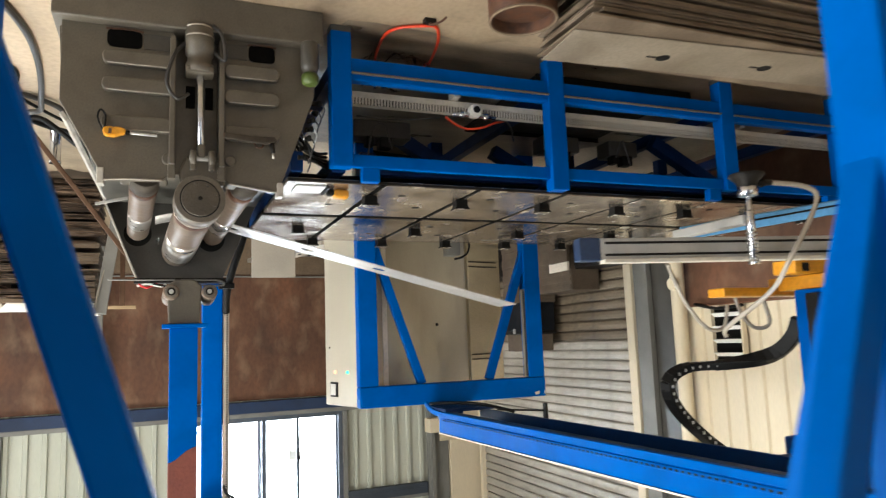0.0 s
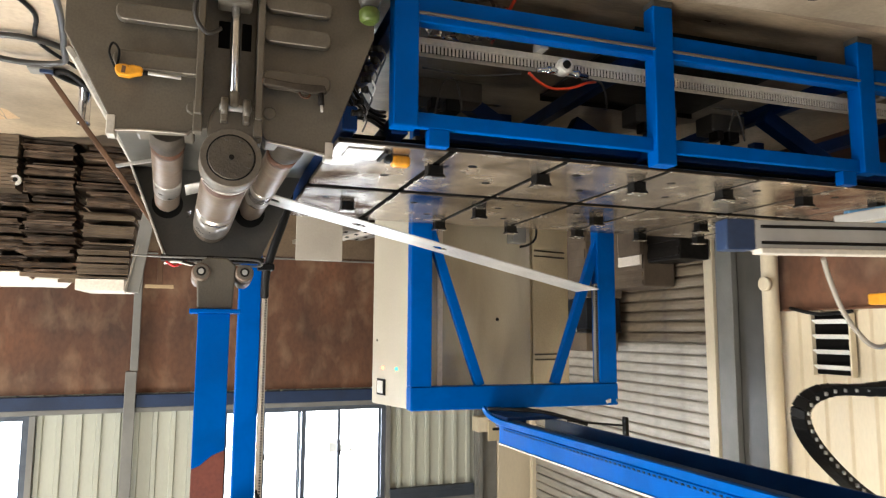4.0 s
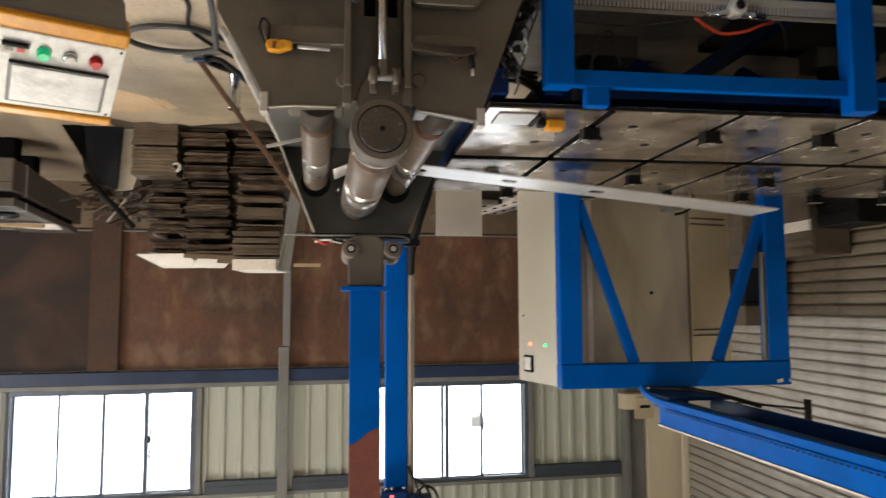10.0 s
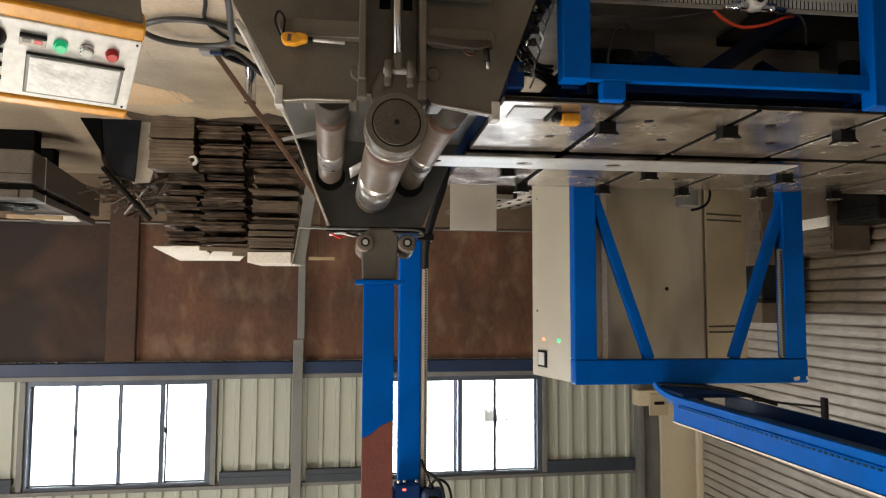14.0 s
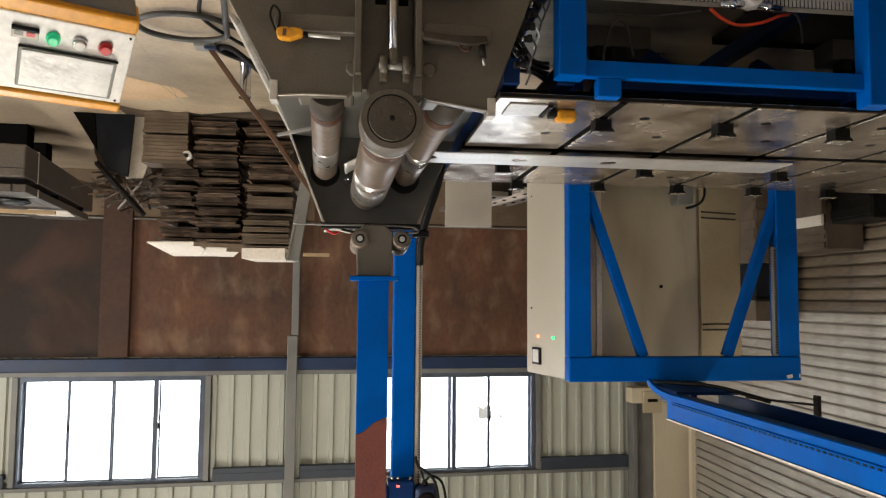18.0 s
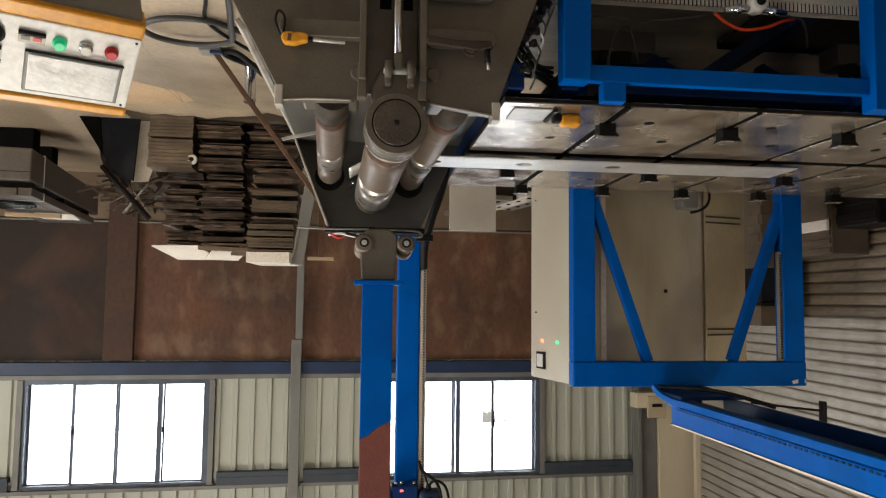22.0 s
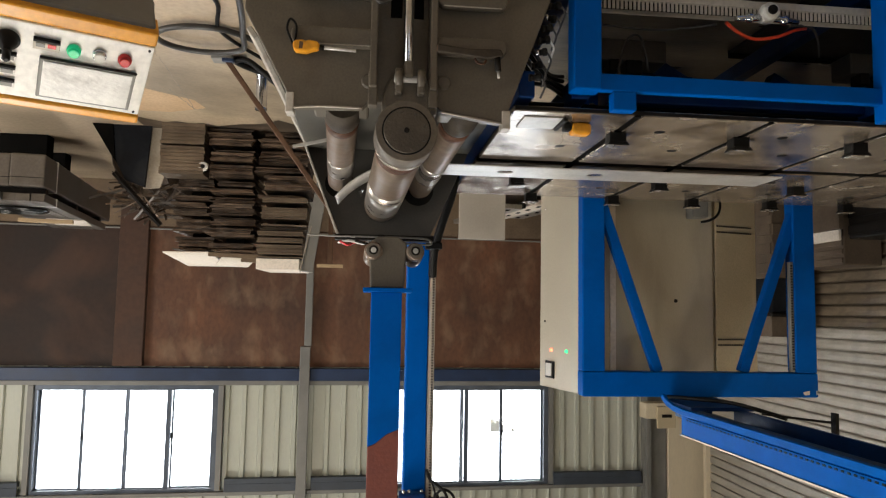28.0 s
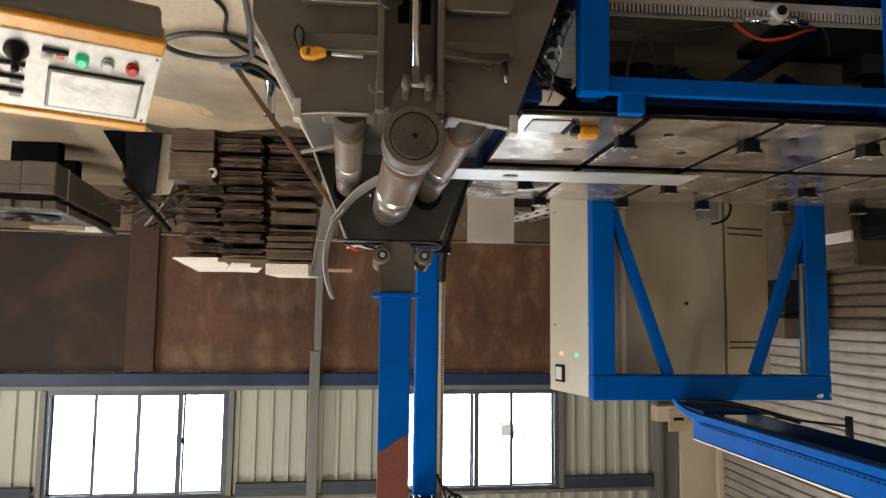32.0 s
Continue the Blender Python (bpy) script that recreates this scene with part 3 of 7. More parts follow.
# shutter wall
SY0, SY1 = 6.10, 9.83
sh = thing("wall_east", (WX, 8, 0), "side wall with a closed beige roller shutter", "roller shutter", kind="structure")
slat_h = 0.109
slat = low = None
z = 0.0
k = 0
while z < 5.0:
    if slat is None:
        s = nb()
        pr = [(-0.026, 0.0), (-0.024, 0.006), (0.014, 0.009), (0.021, 0.022), (0.024, 0.055), (0.021, 0.088), (0.013, 0.101), (-0.024, 0.103), (-0.026, 0.1088)]
        a = [s.verts.new((WX + d, SY0, h)) for d, h in pr] 
        b = [s.verts.new((WX + d, SY1, h)) for d, h in pr]
        for i in range(len(pr) - 1):
            s.faces.new((a[i], b[i], b[i + 1], a[i + 1]))
        slat = part("slat", s, SHUT_LOW, sh)
    else:
        if low is None and z > 1.62:
            low = slat
            slat = slat.copy()
            slat.data = slat.data.copy()
            slat.data.materials[0] = SHUT
            o = slat
        else:
            o = slat.copy()
        o.location.z = z
        scene.collection.objects.link(o)
    z += slat_h
part("backing", soft_box(WX - 0.1, WX - 0.03, SY0 - 0.27, WY + 0.2, 0, TOPZ, 0.002, 1), STEELGREY, sh)
part("guide_rail", joined(soft_box(WX - 0.02, WX + 0.07, SY0 - 0.11, SY0 + 0.01, 0, TOPZ, 0.006)), CREAM, sh, "cream guide rail")
part("guide_rail", soft_box(WX - 0.02, WX + 0.08, SY1 - 0.02, SY1 + 0.06, 0, TOPZ, 0.006), CREAM, sh, "cream guide rail")
col = thing("steel_column", (WX, 5.75, 0), "grey steel building column with flanges", "column", kind="structure")
part("flange", soft_box(WX - 0.002, WX + 0.06, 5.75, 5.96, 0, TOPZ, 0.006), STEELGREY, col)
part("web", soft_box(WX - 0.05, WX - 0.0, 5.42, 5.748, 0, TOPZ, 0.004), GREY_D, col)
part("base_plate", soft_box(WX - 0.05, WX + 0.1, 5.5, 5.99, 0, 0.02, 0.004), GREY_D, col)
wp = thing("vent_pipe", (WX + 0.08, 5.32, 0), "cream painted vertical pipe with clamp ring", "pipe", kind="structure")
part("pipe_run", rod(nb(), (WX + 0.07, 5.29, 0), (WX + 0.07, 5.29, TOPZ), 0.066, 20), CREAM, wp)
part("clamp_ring", rod(nb(), (WX + 0.13, 5.26, 1.13), (WX + 0.17, 5.26, 1.13), 0.058, 18), CREAM, wp)
we = thing("wall_east_cladding", (WX, 2, 0), "cream ribbed metal wall sheet over a brown plinth", "wall", kind="structure")
part("cladding_sheet", ribbed(BACKY, 5.42, 1.352, TOPZ, WX - 0.05, 0.215, -0.022, flip=True), CREAM, we)
part("plinth_wall", soft_box(WX - 0.3, WX - 0.04, BACKY, 5.41, 0, 1.35, 0.001, 1), BROWN, we, "brown painted masonry plinth")
part("outer_skin", soft_box(WX - 0.36, WX - 0.31, BACKY, 6.12, 0, TOPZ, 0.004, 1), STEELGREY, we)

part("plinth_cap", soft_box(WX - 0.09, WX - 0.015, BACKY, 5.4, 1.332, 1.351, 0.004), BROWN, we)
lv = thing("wall_louvre", (WX, 4.77, 1.39), "white louvre vent with dark gaps in the cream wall sheet", "vent", kind="structure")
# black sheet behind the blades paints the shade in the gaps
part("dark_back", soft_box(WX - 0.02, WX - 0.005, 4.60, 4.94, 1.385, 1.84, 0.003), SHADE_BLACK, lv)
for k in range(4):
    part("blade", bar((WX + 0.012, 4.61, 1.44 + 0.115 * k), (WX + 0.012, 4.93, 1.44 + 0.115 * k), 0.05, 0.008, 0.002, up=(0.6, 0, 0.8)), PANELW, lv)
for yy in (4.592, 4.938):
    part("side_rail", soft_box(WX - 0.02, WX + 0.035, yy - 0.008, yy + 0.008, 1.38, 1.85, 0.003), CREAM, lv)
part("loose_cable", tube(nb(), [(WX + 0.0, 5.16, 1.33), (WX + 0.03, 4.95, 1.37), (WX + 0.05, 4.8, 1.385), (WX + 0.04, 4.55, 1.37)], 0.014, 8), BLACK, lv)

# unseen walls and roof, added to close the hall and limit its light
ww = thing("wall_west", (FARX, 2, 0), "unseen side wall added, with gaps for the west light", "wall", kind="structure")
part("plinth_wall", soft_box(FARX, FARX + 0.25, BACKY, -1.8, 0, 2.3, 0.004, 1), BROWN, ww)
part("plinth_wall", soft_box(FARX, FARX + 0.25, 0.6, WY, 0, 2.3, 0.004, 1), BROWN, ww)
part("door_head", soft_box(FARX, FARX + 0.15, -1.8, 0.6, 3.5, 4.25, 0.004, 1), UNSEEN, ww)
part("cladding_sheet", soft_box(FARX, FARX + 0.15, BACKY, WY, 4.25, TOPZ, 0.004, 1), UNSEEN, ww)
for y0, y1 in ((BACKY, -1.8), (6.6, WY)):
    part("cladding_sheet", soft_box(FARX, FARX + 0.15, y0, y1, 2.3, 4.25, 0.004, 1), UNSEEN, ww)
ws = thing("wall_south", (0, BACKY, 0), "unseen end wall added, with a gap for the rear light", "wall", kind="structure")
part("wall_panel", soft_box(0.2, FARX, BACKY - 0.2, BACKY, 0, TOPZ, 0.004, 1), UNSEEN, ws)
part("wall_panel", soft_box(WX - 0.3, -3.4, BACKY - 0.2, BACKY, 0, TOPZ, 0.004, 1), UNSEEN, ws)
part("wall_panel", soft_box(-3.4, 0.2, BACKY - 0.2, BACKY, 3.8, TOPZ, 0.004, 1), UNSEEN, ws)
ceiling = solo("ceiling", joined(soft_box(WX - 0.3, FARX, BACKY - 0.2, WY + 0.2, TOPZ, TOPZ + 0.1, 0.002, 1)), ROOF, "unseen dark roof sheet added to close the hall", "ceiling", kind="structure")

# ---- roller table ----
TZ, TY0, TYM, TY1 = 0.787, 3.36, 4.24, 5.24
tab = thing("work_table", (-2.5, 4.3, 0), "long blue steel frame table with worn steel plate top", "work table")
PX = (-0.83, -2.055, -3.29, -4.29)
for i, px in enumerate(PX):
    p = part("leg", bar((px, 3.31, 0.03), (px, 3.31, 0.778 if i == 1 else 0.72), 0.105, 0.08, 0.006), BLUE, tab)
    part("foot_pad", soft_box(px - 0.053, px + 0.053, 3.268, 3.352, 0.0, 0.03, 0.004), GREY_D, p)
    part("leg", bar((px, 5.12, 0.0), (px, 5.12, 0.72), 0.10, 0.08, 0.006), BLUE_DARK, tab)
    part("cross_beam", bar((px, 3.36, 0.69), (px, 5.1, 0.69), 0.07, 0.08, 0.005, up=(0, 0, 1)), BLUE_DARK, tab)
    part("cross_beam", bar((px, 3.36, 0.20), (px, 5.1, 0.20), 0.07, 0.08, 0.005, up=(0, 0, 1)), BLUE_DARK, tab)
for a, b in zip(PX, PX[1:]):
    part("lower_rail", soft_box(b + 0.05, a - 0.05, 3.28, 3.34, 0.16, 0.275, 0.006), BLUE, tab)
    part("rail_lip", soft_box(b + 0.05, a - 0.05, 3.262, 3.279, 0.236, 0.246, 0.003), GREY, tab)
    part("upper_rail", soft_box(b + 0.05, a - 0.05, 3.30, 3.334, 0.648, 0.712, 0.004), BLUE, tab)
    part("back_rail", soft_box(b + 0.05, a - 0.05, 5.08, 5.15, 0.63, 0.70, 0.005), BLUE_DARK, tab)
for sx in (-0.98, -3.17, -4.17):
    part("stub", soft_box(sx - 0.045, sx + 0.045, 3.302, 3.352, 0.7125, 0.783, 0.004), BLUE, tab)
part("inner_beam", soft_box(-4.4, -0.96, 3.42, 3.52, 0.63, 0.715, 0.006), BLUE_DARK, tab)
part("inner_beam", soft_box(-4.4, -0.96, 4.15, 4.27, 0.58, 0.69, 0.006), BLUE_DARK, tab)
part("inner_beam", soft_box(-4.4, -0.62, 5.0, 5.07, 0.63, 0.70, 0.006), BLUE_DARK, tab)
for x0, z0, x1, z1, yy in ((-1.35, 0.22, -2.0, 0.60, 4.2), (-2.2, 0.25, -2.9, 0.62, 4.4), (-3.2, 0.25, -3.9, 0.62, 3.9), (-1.1, 0.5, -1.1, 0.66, 3.8)):
    part("brace", bar((x0, yy, z0), (x1, yy, z1), 0.09, 0.08, 0.005), BLUE_DARK, tab)
part("end_beam", bar((-0.62, 3.34, 0.69), (-0.62, 5.2, 0.69), 0.06, 0.10, 0.005, up=(0, 0, 1)), BLUE_DARK, tab)
GAPX = [-1.06 - 0.533 * i for i in range(7)]
xs = [-0.56] + GAPX
for i in range(len(xs)):
    xa, xb = xs[i] - 0.018, (xs[i + 1] if i + 1 < len(xs) else -4.45) + 0.018
    for y0, y1 in ((TY0, TYM - 0.045), (TYM + 0.045, TY1)):
        bm = soft_box(xb, xa, y0, y1, TZ - 0.022, TZ, 0.0025)
        pl = part("table_plate", bm, PLATE, tab)
        for hx, hy in ((0.3, 0.25), (0.68, 0.62)):
            cx, cy = xa + (xb - xa) * hx, y0 + (y1 - y0) * hy
            part("bolt_hole", lathe(nb(), (cx, cy, TZ - 0.001), (cx, cy, TZ + 0.0012), [(0, 0.021), (1, 0.021)], 14), BLACK, pl)
for gx, gy in [(g, 3.62) for g in GAPX] + [(-0.855 - 0.82 * i, 4.62) for i in range(5)] + [(g, 5.16) for g in GAPX]:
    b = part("stop_block", joined(soft_box(gx - 0.036, gx + 0.036, gy - 0.03, gy + 0.03, TZ, TZ + 0.046, 0.004), prism([(gx - 0.036, TZ + 0.040), (gx - 0.046, TZ + 0.054), (gx + 0.046, TZ + 0.054), (gx + 0.036, TZ + 0.040)], gy - 0.036, gy + 0.036, 0.002)), BLACK, tab, "black oiled stop block")
    part("worn_top", soft_box(gx - 0.044, gx + 0.044, gy - 0.034, gy + 0.034, TZ + 0.0545, TZ + 0.058, 0.0015), BRIGHT_TOP, b, "bright top face, its window sheen put into the colour")
# dark strip added in front of the plates; shade of their edge painted
part("front_edge_bar", soft_box(-4.44, -0.58, TY0 - 0.005, TY0 - 0.001, TZ - 0.018, TZ - 0.004, 0.001, 1), DARKMET, tab)
# black strips fill the plate gaps as painted shade
for g in GAPX:
    part("greasy_joint", soft_box(g - 0.0175, g + 0.0175, TY0 + 0.03, TY1 - 0.01, TZ - 0.03, TZ - 0.006, 0.001, 1), SHADE_BLACK, tab, "black filler strip, painted shade of the plate gap")
part("greasy_joint", soft_box(-4.44, -0.58, TYM - 0.0445, TYM + 0.0445, TZ - 0.028, TZ - 0.006, 0.001, 1), SHADE_BLACK, tab, "black filler strip, painted shade of the plate gap")
# black sheet added under the plates to keep the gaps dark like shade
part("under_plate", soft_box(-4.44, -0.60, TY0 + 0.10, TY1 - 0.02, TZ - 0.068, TZ - 0.060, 0.001, 1), SHADE_BLACK, tab)

dct = thing("cable_duct", (-2.4, 3.42, 0.27), "white slotted plastic cable duct along the table frame", "cable duct")
part("trough", soft_box(-4.6, -0.89, 3.40, 3.45, 0.285, 0.315, 0.002, 1), DUCT, dct)
sl = nb()
x = -0.9
while x > -4.58:
    bx(sl, x - 0.010, x, 3.400, 3.404, 0.315, 0.352)
    x -= 0.017
part("slotted_wall", sl, DUCT, dct)
# black strip added behind the slots as the duct's inner shade
part("dark_inside", soft_box(-4.59, -0.895, 3.409, 3.412, 0.3155, 0.350, 0.0005, 1), SHADE_BLACK, dct)
part("back_wall", soft_box(-4.6, -0.89, 3.446, 3.45, 0.3155, 0.352, 0.001, 1), DUCT, dct)
for x in (-1.48, -3.48):
    part("bracket_arm", soft_box(x - 0.02, x + 0.02, 3.341, 3.42, 0.24, 0.285, 0.003), ALU, dct)

# ---- plate rolling machine ----
mc = thing("rolling_machine", (-0.14, 4.0, 0), "grey three-roll plate bending machine with drop end and hydraulic ram", "rolling machine")
FY = 3.225
front = [(0.385, 0.12), (0.385, 0.52), (0.235, 0.80), (0.215, 0.85), (-0.02, 0.842), (-0.06, 0.80), (-0.06, 0.12)]
frontr = [(-0.255, 0.12), (-0.255, 0.80), (-0.29, 0.842), (-0.505, 0.875), (-0.53, 0.83), (-0.685, 0.40), (-0.685, 0.12)]
part("front_plate", prism(front, FY, FY + 0.05, 0.004), GREY, mc)
part("front_plate", prism(frontr, FY, FY + 0.05, 0.004), GREY, mc)
part("base_box", soft_box(-0.72, 0.42, FY - 0.06, 4.85, 0.0, 0.17, 0.008), GREY, mc)
part("channel_back", soft_box(-0.25, -0.065, FY + 0.07, FY + 0.10, 0.17, 0.80, 0.004), GREY, mc)
for sx in (-0.055, -0.26):
    part("channel_side", soft_box(sx - 0.012, sx + 0.012, FY - 0.05, FY + 0.07, 0.20, 0.78, 0.004), GREY, mc)
    part("guide_foot", soft_box(sx - 0.016, sx + 0.016, FY - 0.03, FY + 0.02, 0.72, 0.84, 0.004), GREY, mc)


def rib(x0, x1, z, h):
    """A bent sheet ledge: rounded in outline, flat in front, with a crisp lip."""
    r, ol = 0.026, []
    for cx, cz, a0 in ((x1 - r, z + h / 2 - r, 0), (x0 + r, z + h / 2 - r, 90), (x0 + r, z - h / 2 + r, 180), (x1 - r, z - h / 2 + r, 270)):
        ol += [(cx + r * math.cos(radians(a0 + q)), cz + r * math.sin(radians(a0 + q))) for q in (0, 22, 45, 68, 90)]
    return prism(ol, FY - 0.040, FY + 0.001, 0.006)


def rib_lip(x0, x1, z, h):
    """The pale tube along the top of a ledge, a painted highlight."""
    return tube(nb(), [(x0 + 0.02, FY - 0.036, z + h / 2 - 0.003), ((x0 + x1) / 2, FY - 0.037, z + h / 2 - 0.001), (x1 - 0.02, FY - 0.036, z + h / 2 - 0.003)], 0.0028, 6)


for zz in (0.325, 0.445, 0.615):
    rb = part("shelf_rib", rib(-0.068, 0.225, zz - 0.005, 0.062), GREY, mc)
    part("worn_lip", rib_lip(-0.068, 0.225, zz - 0.005, 0.062), SHEET, rb, "bright lip, overhead light painted along the ledge")
    rb = part("shelf_rib", rib(-0.515, -0.27, zz + 0.005, 0.062), GREY, mc)
    part("worn_lip", rib_lip(-0.515, -0.27, zz + 0.005, 0.062), SHEET, rb, "bright lip, overhead light painted along the ledge")
# openings drawn as flat black plates, shade in their colour
for xa, xb in ((0.07, 0.21), (-0.50, -0.38)):
    ol_ = []
    for cx_, cz_, a0_ in ((xb - 0.022, 0.243, 0), (xa + 0.022, 0.243, 90), (xa + 0.022, 0.207, 180), (xb - 0.022, 0.207, 270)):
        ol_ += [(cx_ + 0.022 * math.cos(radians(a0_ + q)), cz_ + 0.022 * math.sin(radians(a0_ + q))) for q in (0, 30, 60, 90)]
    aw = part("access_window", prism(ol_, FY - 0.003, FY + 0.01), SHADE_BLACK, mc, "dark access opening")
    part("sheared_lip", tube(nb(), [(xa - 0.004, FY - 0.004, 0.187), (xa + 0.05, FY - 0.007, 0.182), (xb + 0.004, FY - 0.004, 0.186)], 0.004, 6), RUST, aw)
    part("recess_panel", soft_box(xa - 0.13 if xa > 0 else xb + 0.005, xa - 0.005 if xa > 0 else xb + 0.11, FY - 0.003, FY + 0.004, 0.19, 0.262, 0.002), GREY_D, mc)
ram = part("ram_body", lathe(nb(), (-0.165, FY - 0.03, 0.14), (-0.165, FY - 0.03, 0.36), [(0, 0.062), (0.6, 0.062), (0.62, 0.052), (0.8, 0.05), (0.82, 0.06), (1, 0.06)], 24), GREY, mc)
part("piston_rod", rod(nb(), (-0.168, FY - 0.03, 0.355), (-0.174, FY - 0.03, 0.70), 0.016, 18), CHROME, ram, "bright chromed piston rod")
for z_ in (0.150, 0.192):
    part("ram_ring", lathe(nb(), (-0.165, FY - 0.03, z_), (-0.165, FY - 0.03, z_ + 0.007), [(0, 0.062), (0.3, 0.0645), (0.7, 0.0645), (1, 0.062)], 28), SHEET, ram)
# slots beside the rod are black plates, their shade painted
for xa, xb in ((-0.153, -0.112), (-0.23, -0.195)):
    part("channel_slot", soft_box(xa, xb, FY + 0.066, FY + 0.0695, 0.385, 0.49, 0.001, 1), SHADE_BLACK, mc, "dark slot beside the piston rod")
part("collar", soft_box(-0.225, -0.105, FY - 0.075, FY + 0.02, 0.335, 0.37, 0.01), GREY, ram)
cl = part("clevis", joined(soft_box(-0.192, -0.158, FY - 0.055, FY - 0.005, 0.685, 0.745, 0.01)), GREY, ram)
for sx in (-0.218, -0.142):
    part("lug", lathe(nb(), (sx - 0.013, FY - 0.03, 0.745), (sx + 0.013, FY - 0.03, 0.745), [(0, 0.03), (0.1, 0.036), (0.9, 0.036), (1, 0.03)], 18), GREY, ram)
    part("lug_leg", soft_box(sx - 0.012, sx + 0.012, FY - 0.05, FY + 0.12, 0.745, 0.80, 0.006), GREY, ram)
part("pivot_pin", rod(nb(), (-0.234, FY - 0.03, 0.745), (-0.126, FY - 0.03, 0.745), 0.012, 14), ALU, ram)
part("ram_hose", tube(nb(), [(-0.11, FY - 0.03, 0.22), (-0.06, FY - 0.08, 0.30), (-0.03, FY - 0.07, 0.42), (-0.07, FY - 0.06, 0.49), (-0.12, FY - 0.04, 0.46)], 0.008, 8), HOSE, ram)
part("ram_hose", tube(nb(), [(-0.22, FY - 0.04, 0.25), (-0.27, FY - 0.07, 0.30), (-0.26, FY - 0.07, 0.19), (-0.22, FY - 0.06, 0.14)], 0.009, 8), HOSE, ram)
for bx_, bz_ in ((-0.04, 0.75), (-0.30, 0.742)):
    part("bolt_cover", lathe(nb(), (bx_, FY - 0.008, bz_), (bx_, FY + 0.005, bz_), [(0, 0.02), (0.4, 0.026), (1, 0.026)], 18), GREY, mc)
# rolls
TOP0, TOPD = Vector((-0.1715, 3.226, 0.925)), Vector((0.039, 1.0, 0.0285))
LR0, LRD = Vector((0.058, 3.50, 0.79)), Vector((0.048, 1.0, 0.05))
RR0, RRD = Vector((-0.394, 3.50, 0.785)), Vector((0.066, 1.0, 0.074))


tr = part("top_roll", lathe(nb(), TOP0 + TOPD * 0.10, TOP0 + TOPD * 1.494, [(0, 0.088), (0.25, 0.092), (0.7, 0.094), (0.93, 0.095), (0.97, 0.09), (0.99, 0.078), (1, 0.055)], 44), ROLL, mc, "round steel roll with rust-brown banding")
part("worn_band", lathe(nb(), TOP0 + TOPD * 0.80, TOP0 + TOPD * 1.30, [(0, 0.0938), (0.5, 0.0950), (1, 0.0954)], 44), ROLL_BRIGHT, tr, "polished bright worn band")
part("rust_ring", lathe(nb(), TOP0 + TOPD * 0.12, TOP0 + TOPD * 0.26, [(0, 0.0902), (0.8, 0.0915), (1, 0.0905)], 44), RUST, tr)
dh = part("drop_end_housing", lathe(nb(), TOP0 - TOPD * 0.03, TOP0 + TOPD * 0.11, [(0, 0.104), (0.04, 0.107), (0.75, 0.107), (0.8, 0.102), (1, 0.100)], 48), RINGM, mc)
part("end_cap", lathe(nb(), TOP0 - TOPD * 0.036, TOP0 - TOPD * 0.0, [(0, 0.077), (0.2, 0.080), (1, 0.080)], 40), CASTEND, dh, "dark cast end cap with bolts")
part("cap_groove", lathe(nb(), TOP0 - TOPD * 0.032, TOP0 - TOPD * 0.0, [(0, 0.084), (1, 0.084)], 40), BLACK, dh)
part("centre_bolt", lathe(nb(), TOP0 - TOPD * 0.044, TOP0 - TOPD * 0.03, [(0, 0.008), (0.5, 0.01), (1, 0.01)], 12), DARKMET, dh)
for i in range(8):
    a = i * math.pi / 4 + 0.3
    c = TOP0 - TOPD * 0.038 + Vector((0.067 * math.cos(a), 0, 0.067 * math.sin(a)))
    part("cap_bolt", lathe(nb(), c - TOPD * 0.003, c + TOPD * 0.005, [(0, 0.005), (1, 0.006)], 8), CASTEND, dh)
part("bright_rim", lathe(nb(), TOP0 + TOPD * 0.085, TOP0 + TOPD * 0.125, [(0, 0.1074), (1, 0.104)], 44), ROLL_BRIGHT, dh)
part("housing_arm", prism([(-0.25, 0.73), (-0.115, 0.73), (-0.085, 0.80), (-0.09, 0.86), (-0.275, 0.86), (-0.28, 0.80)], 3.21, 3.33, 0.012), GREY, mc)
for p0, d, nm in ((LR0, LRD, "side"), (RR0, RRD, "side")):
    r = part("side_roll", lathe(nb(), p0, p0 + d * 1.16, [(0, 0.06), (0.02, 0.064), (0.95, 0.063), (0.99, 0.055), (1, 0.04)], 36), ROLL, mc, "round steel roll with rust-brown banding")
    part("worn_band", lathe(nb(), p0 + d * 0.60, p0 + d * 0.84, [(0, 0.0640), (0.15, 0.0645), (1, 0.0642)], 36), ROLL_BRIGHT, r, "polished bright worn band")
    part("rust_ring", lathe(nb(), p0 + d * 0.055, p0 + d * 0.125, [(0, 0.0655), (0.7, 0.0660), (1, 0.0645)], 36), RUST, r)
    part("bearing_ring", lathe(nb(), p0 - d * 0.16, p0 + d * 0.045, [(0, 0.070), (0.9, 0.070), (1, 0.066)], 36), BEARING, r)
# rear housing plate and side frame
BPY = 4.70
bp = [(0.41, 0.17), (0.372, 0.50), (0.105, 1.135), (-0.385, 1.135), (-0.555, 0.745), (-0.70, 0.40), (-0.70, 0.17)]
rear = part("rear_plate", prism(bp, BPY, BPY + 0.06, 0.004), GREY_D, mc, "dark grey rear housing plate")
# black discs on the plate paint the shadow round the roll tips
for p0, d, r in ((LR0, LRD, 0.08), (RR0, RRD, 0.085)):
    c = p0 + d * 1.19
    part("roll_opening", lathe(nb(), (c.x, BPY - 0.003, c.z), (c.x, BPY + 0.01, c.z), [(0, r), (1, r)], 32), BLACK, rear)
part("edge_strip", bar((0.395, BPY - 0.03, 0.42), (0.118, BPY - 0.03, 1.13), 0.012, 0.09, 0.003), PALE, rear, "pale bare steel edge")
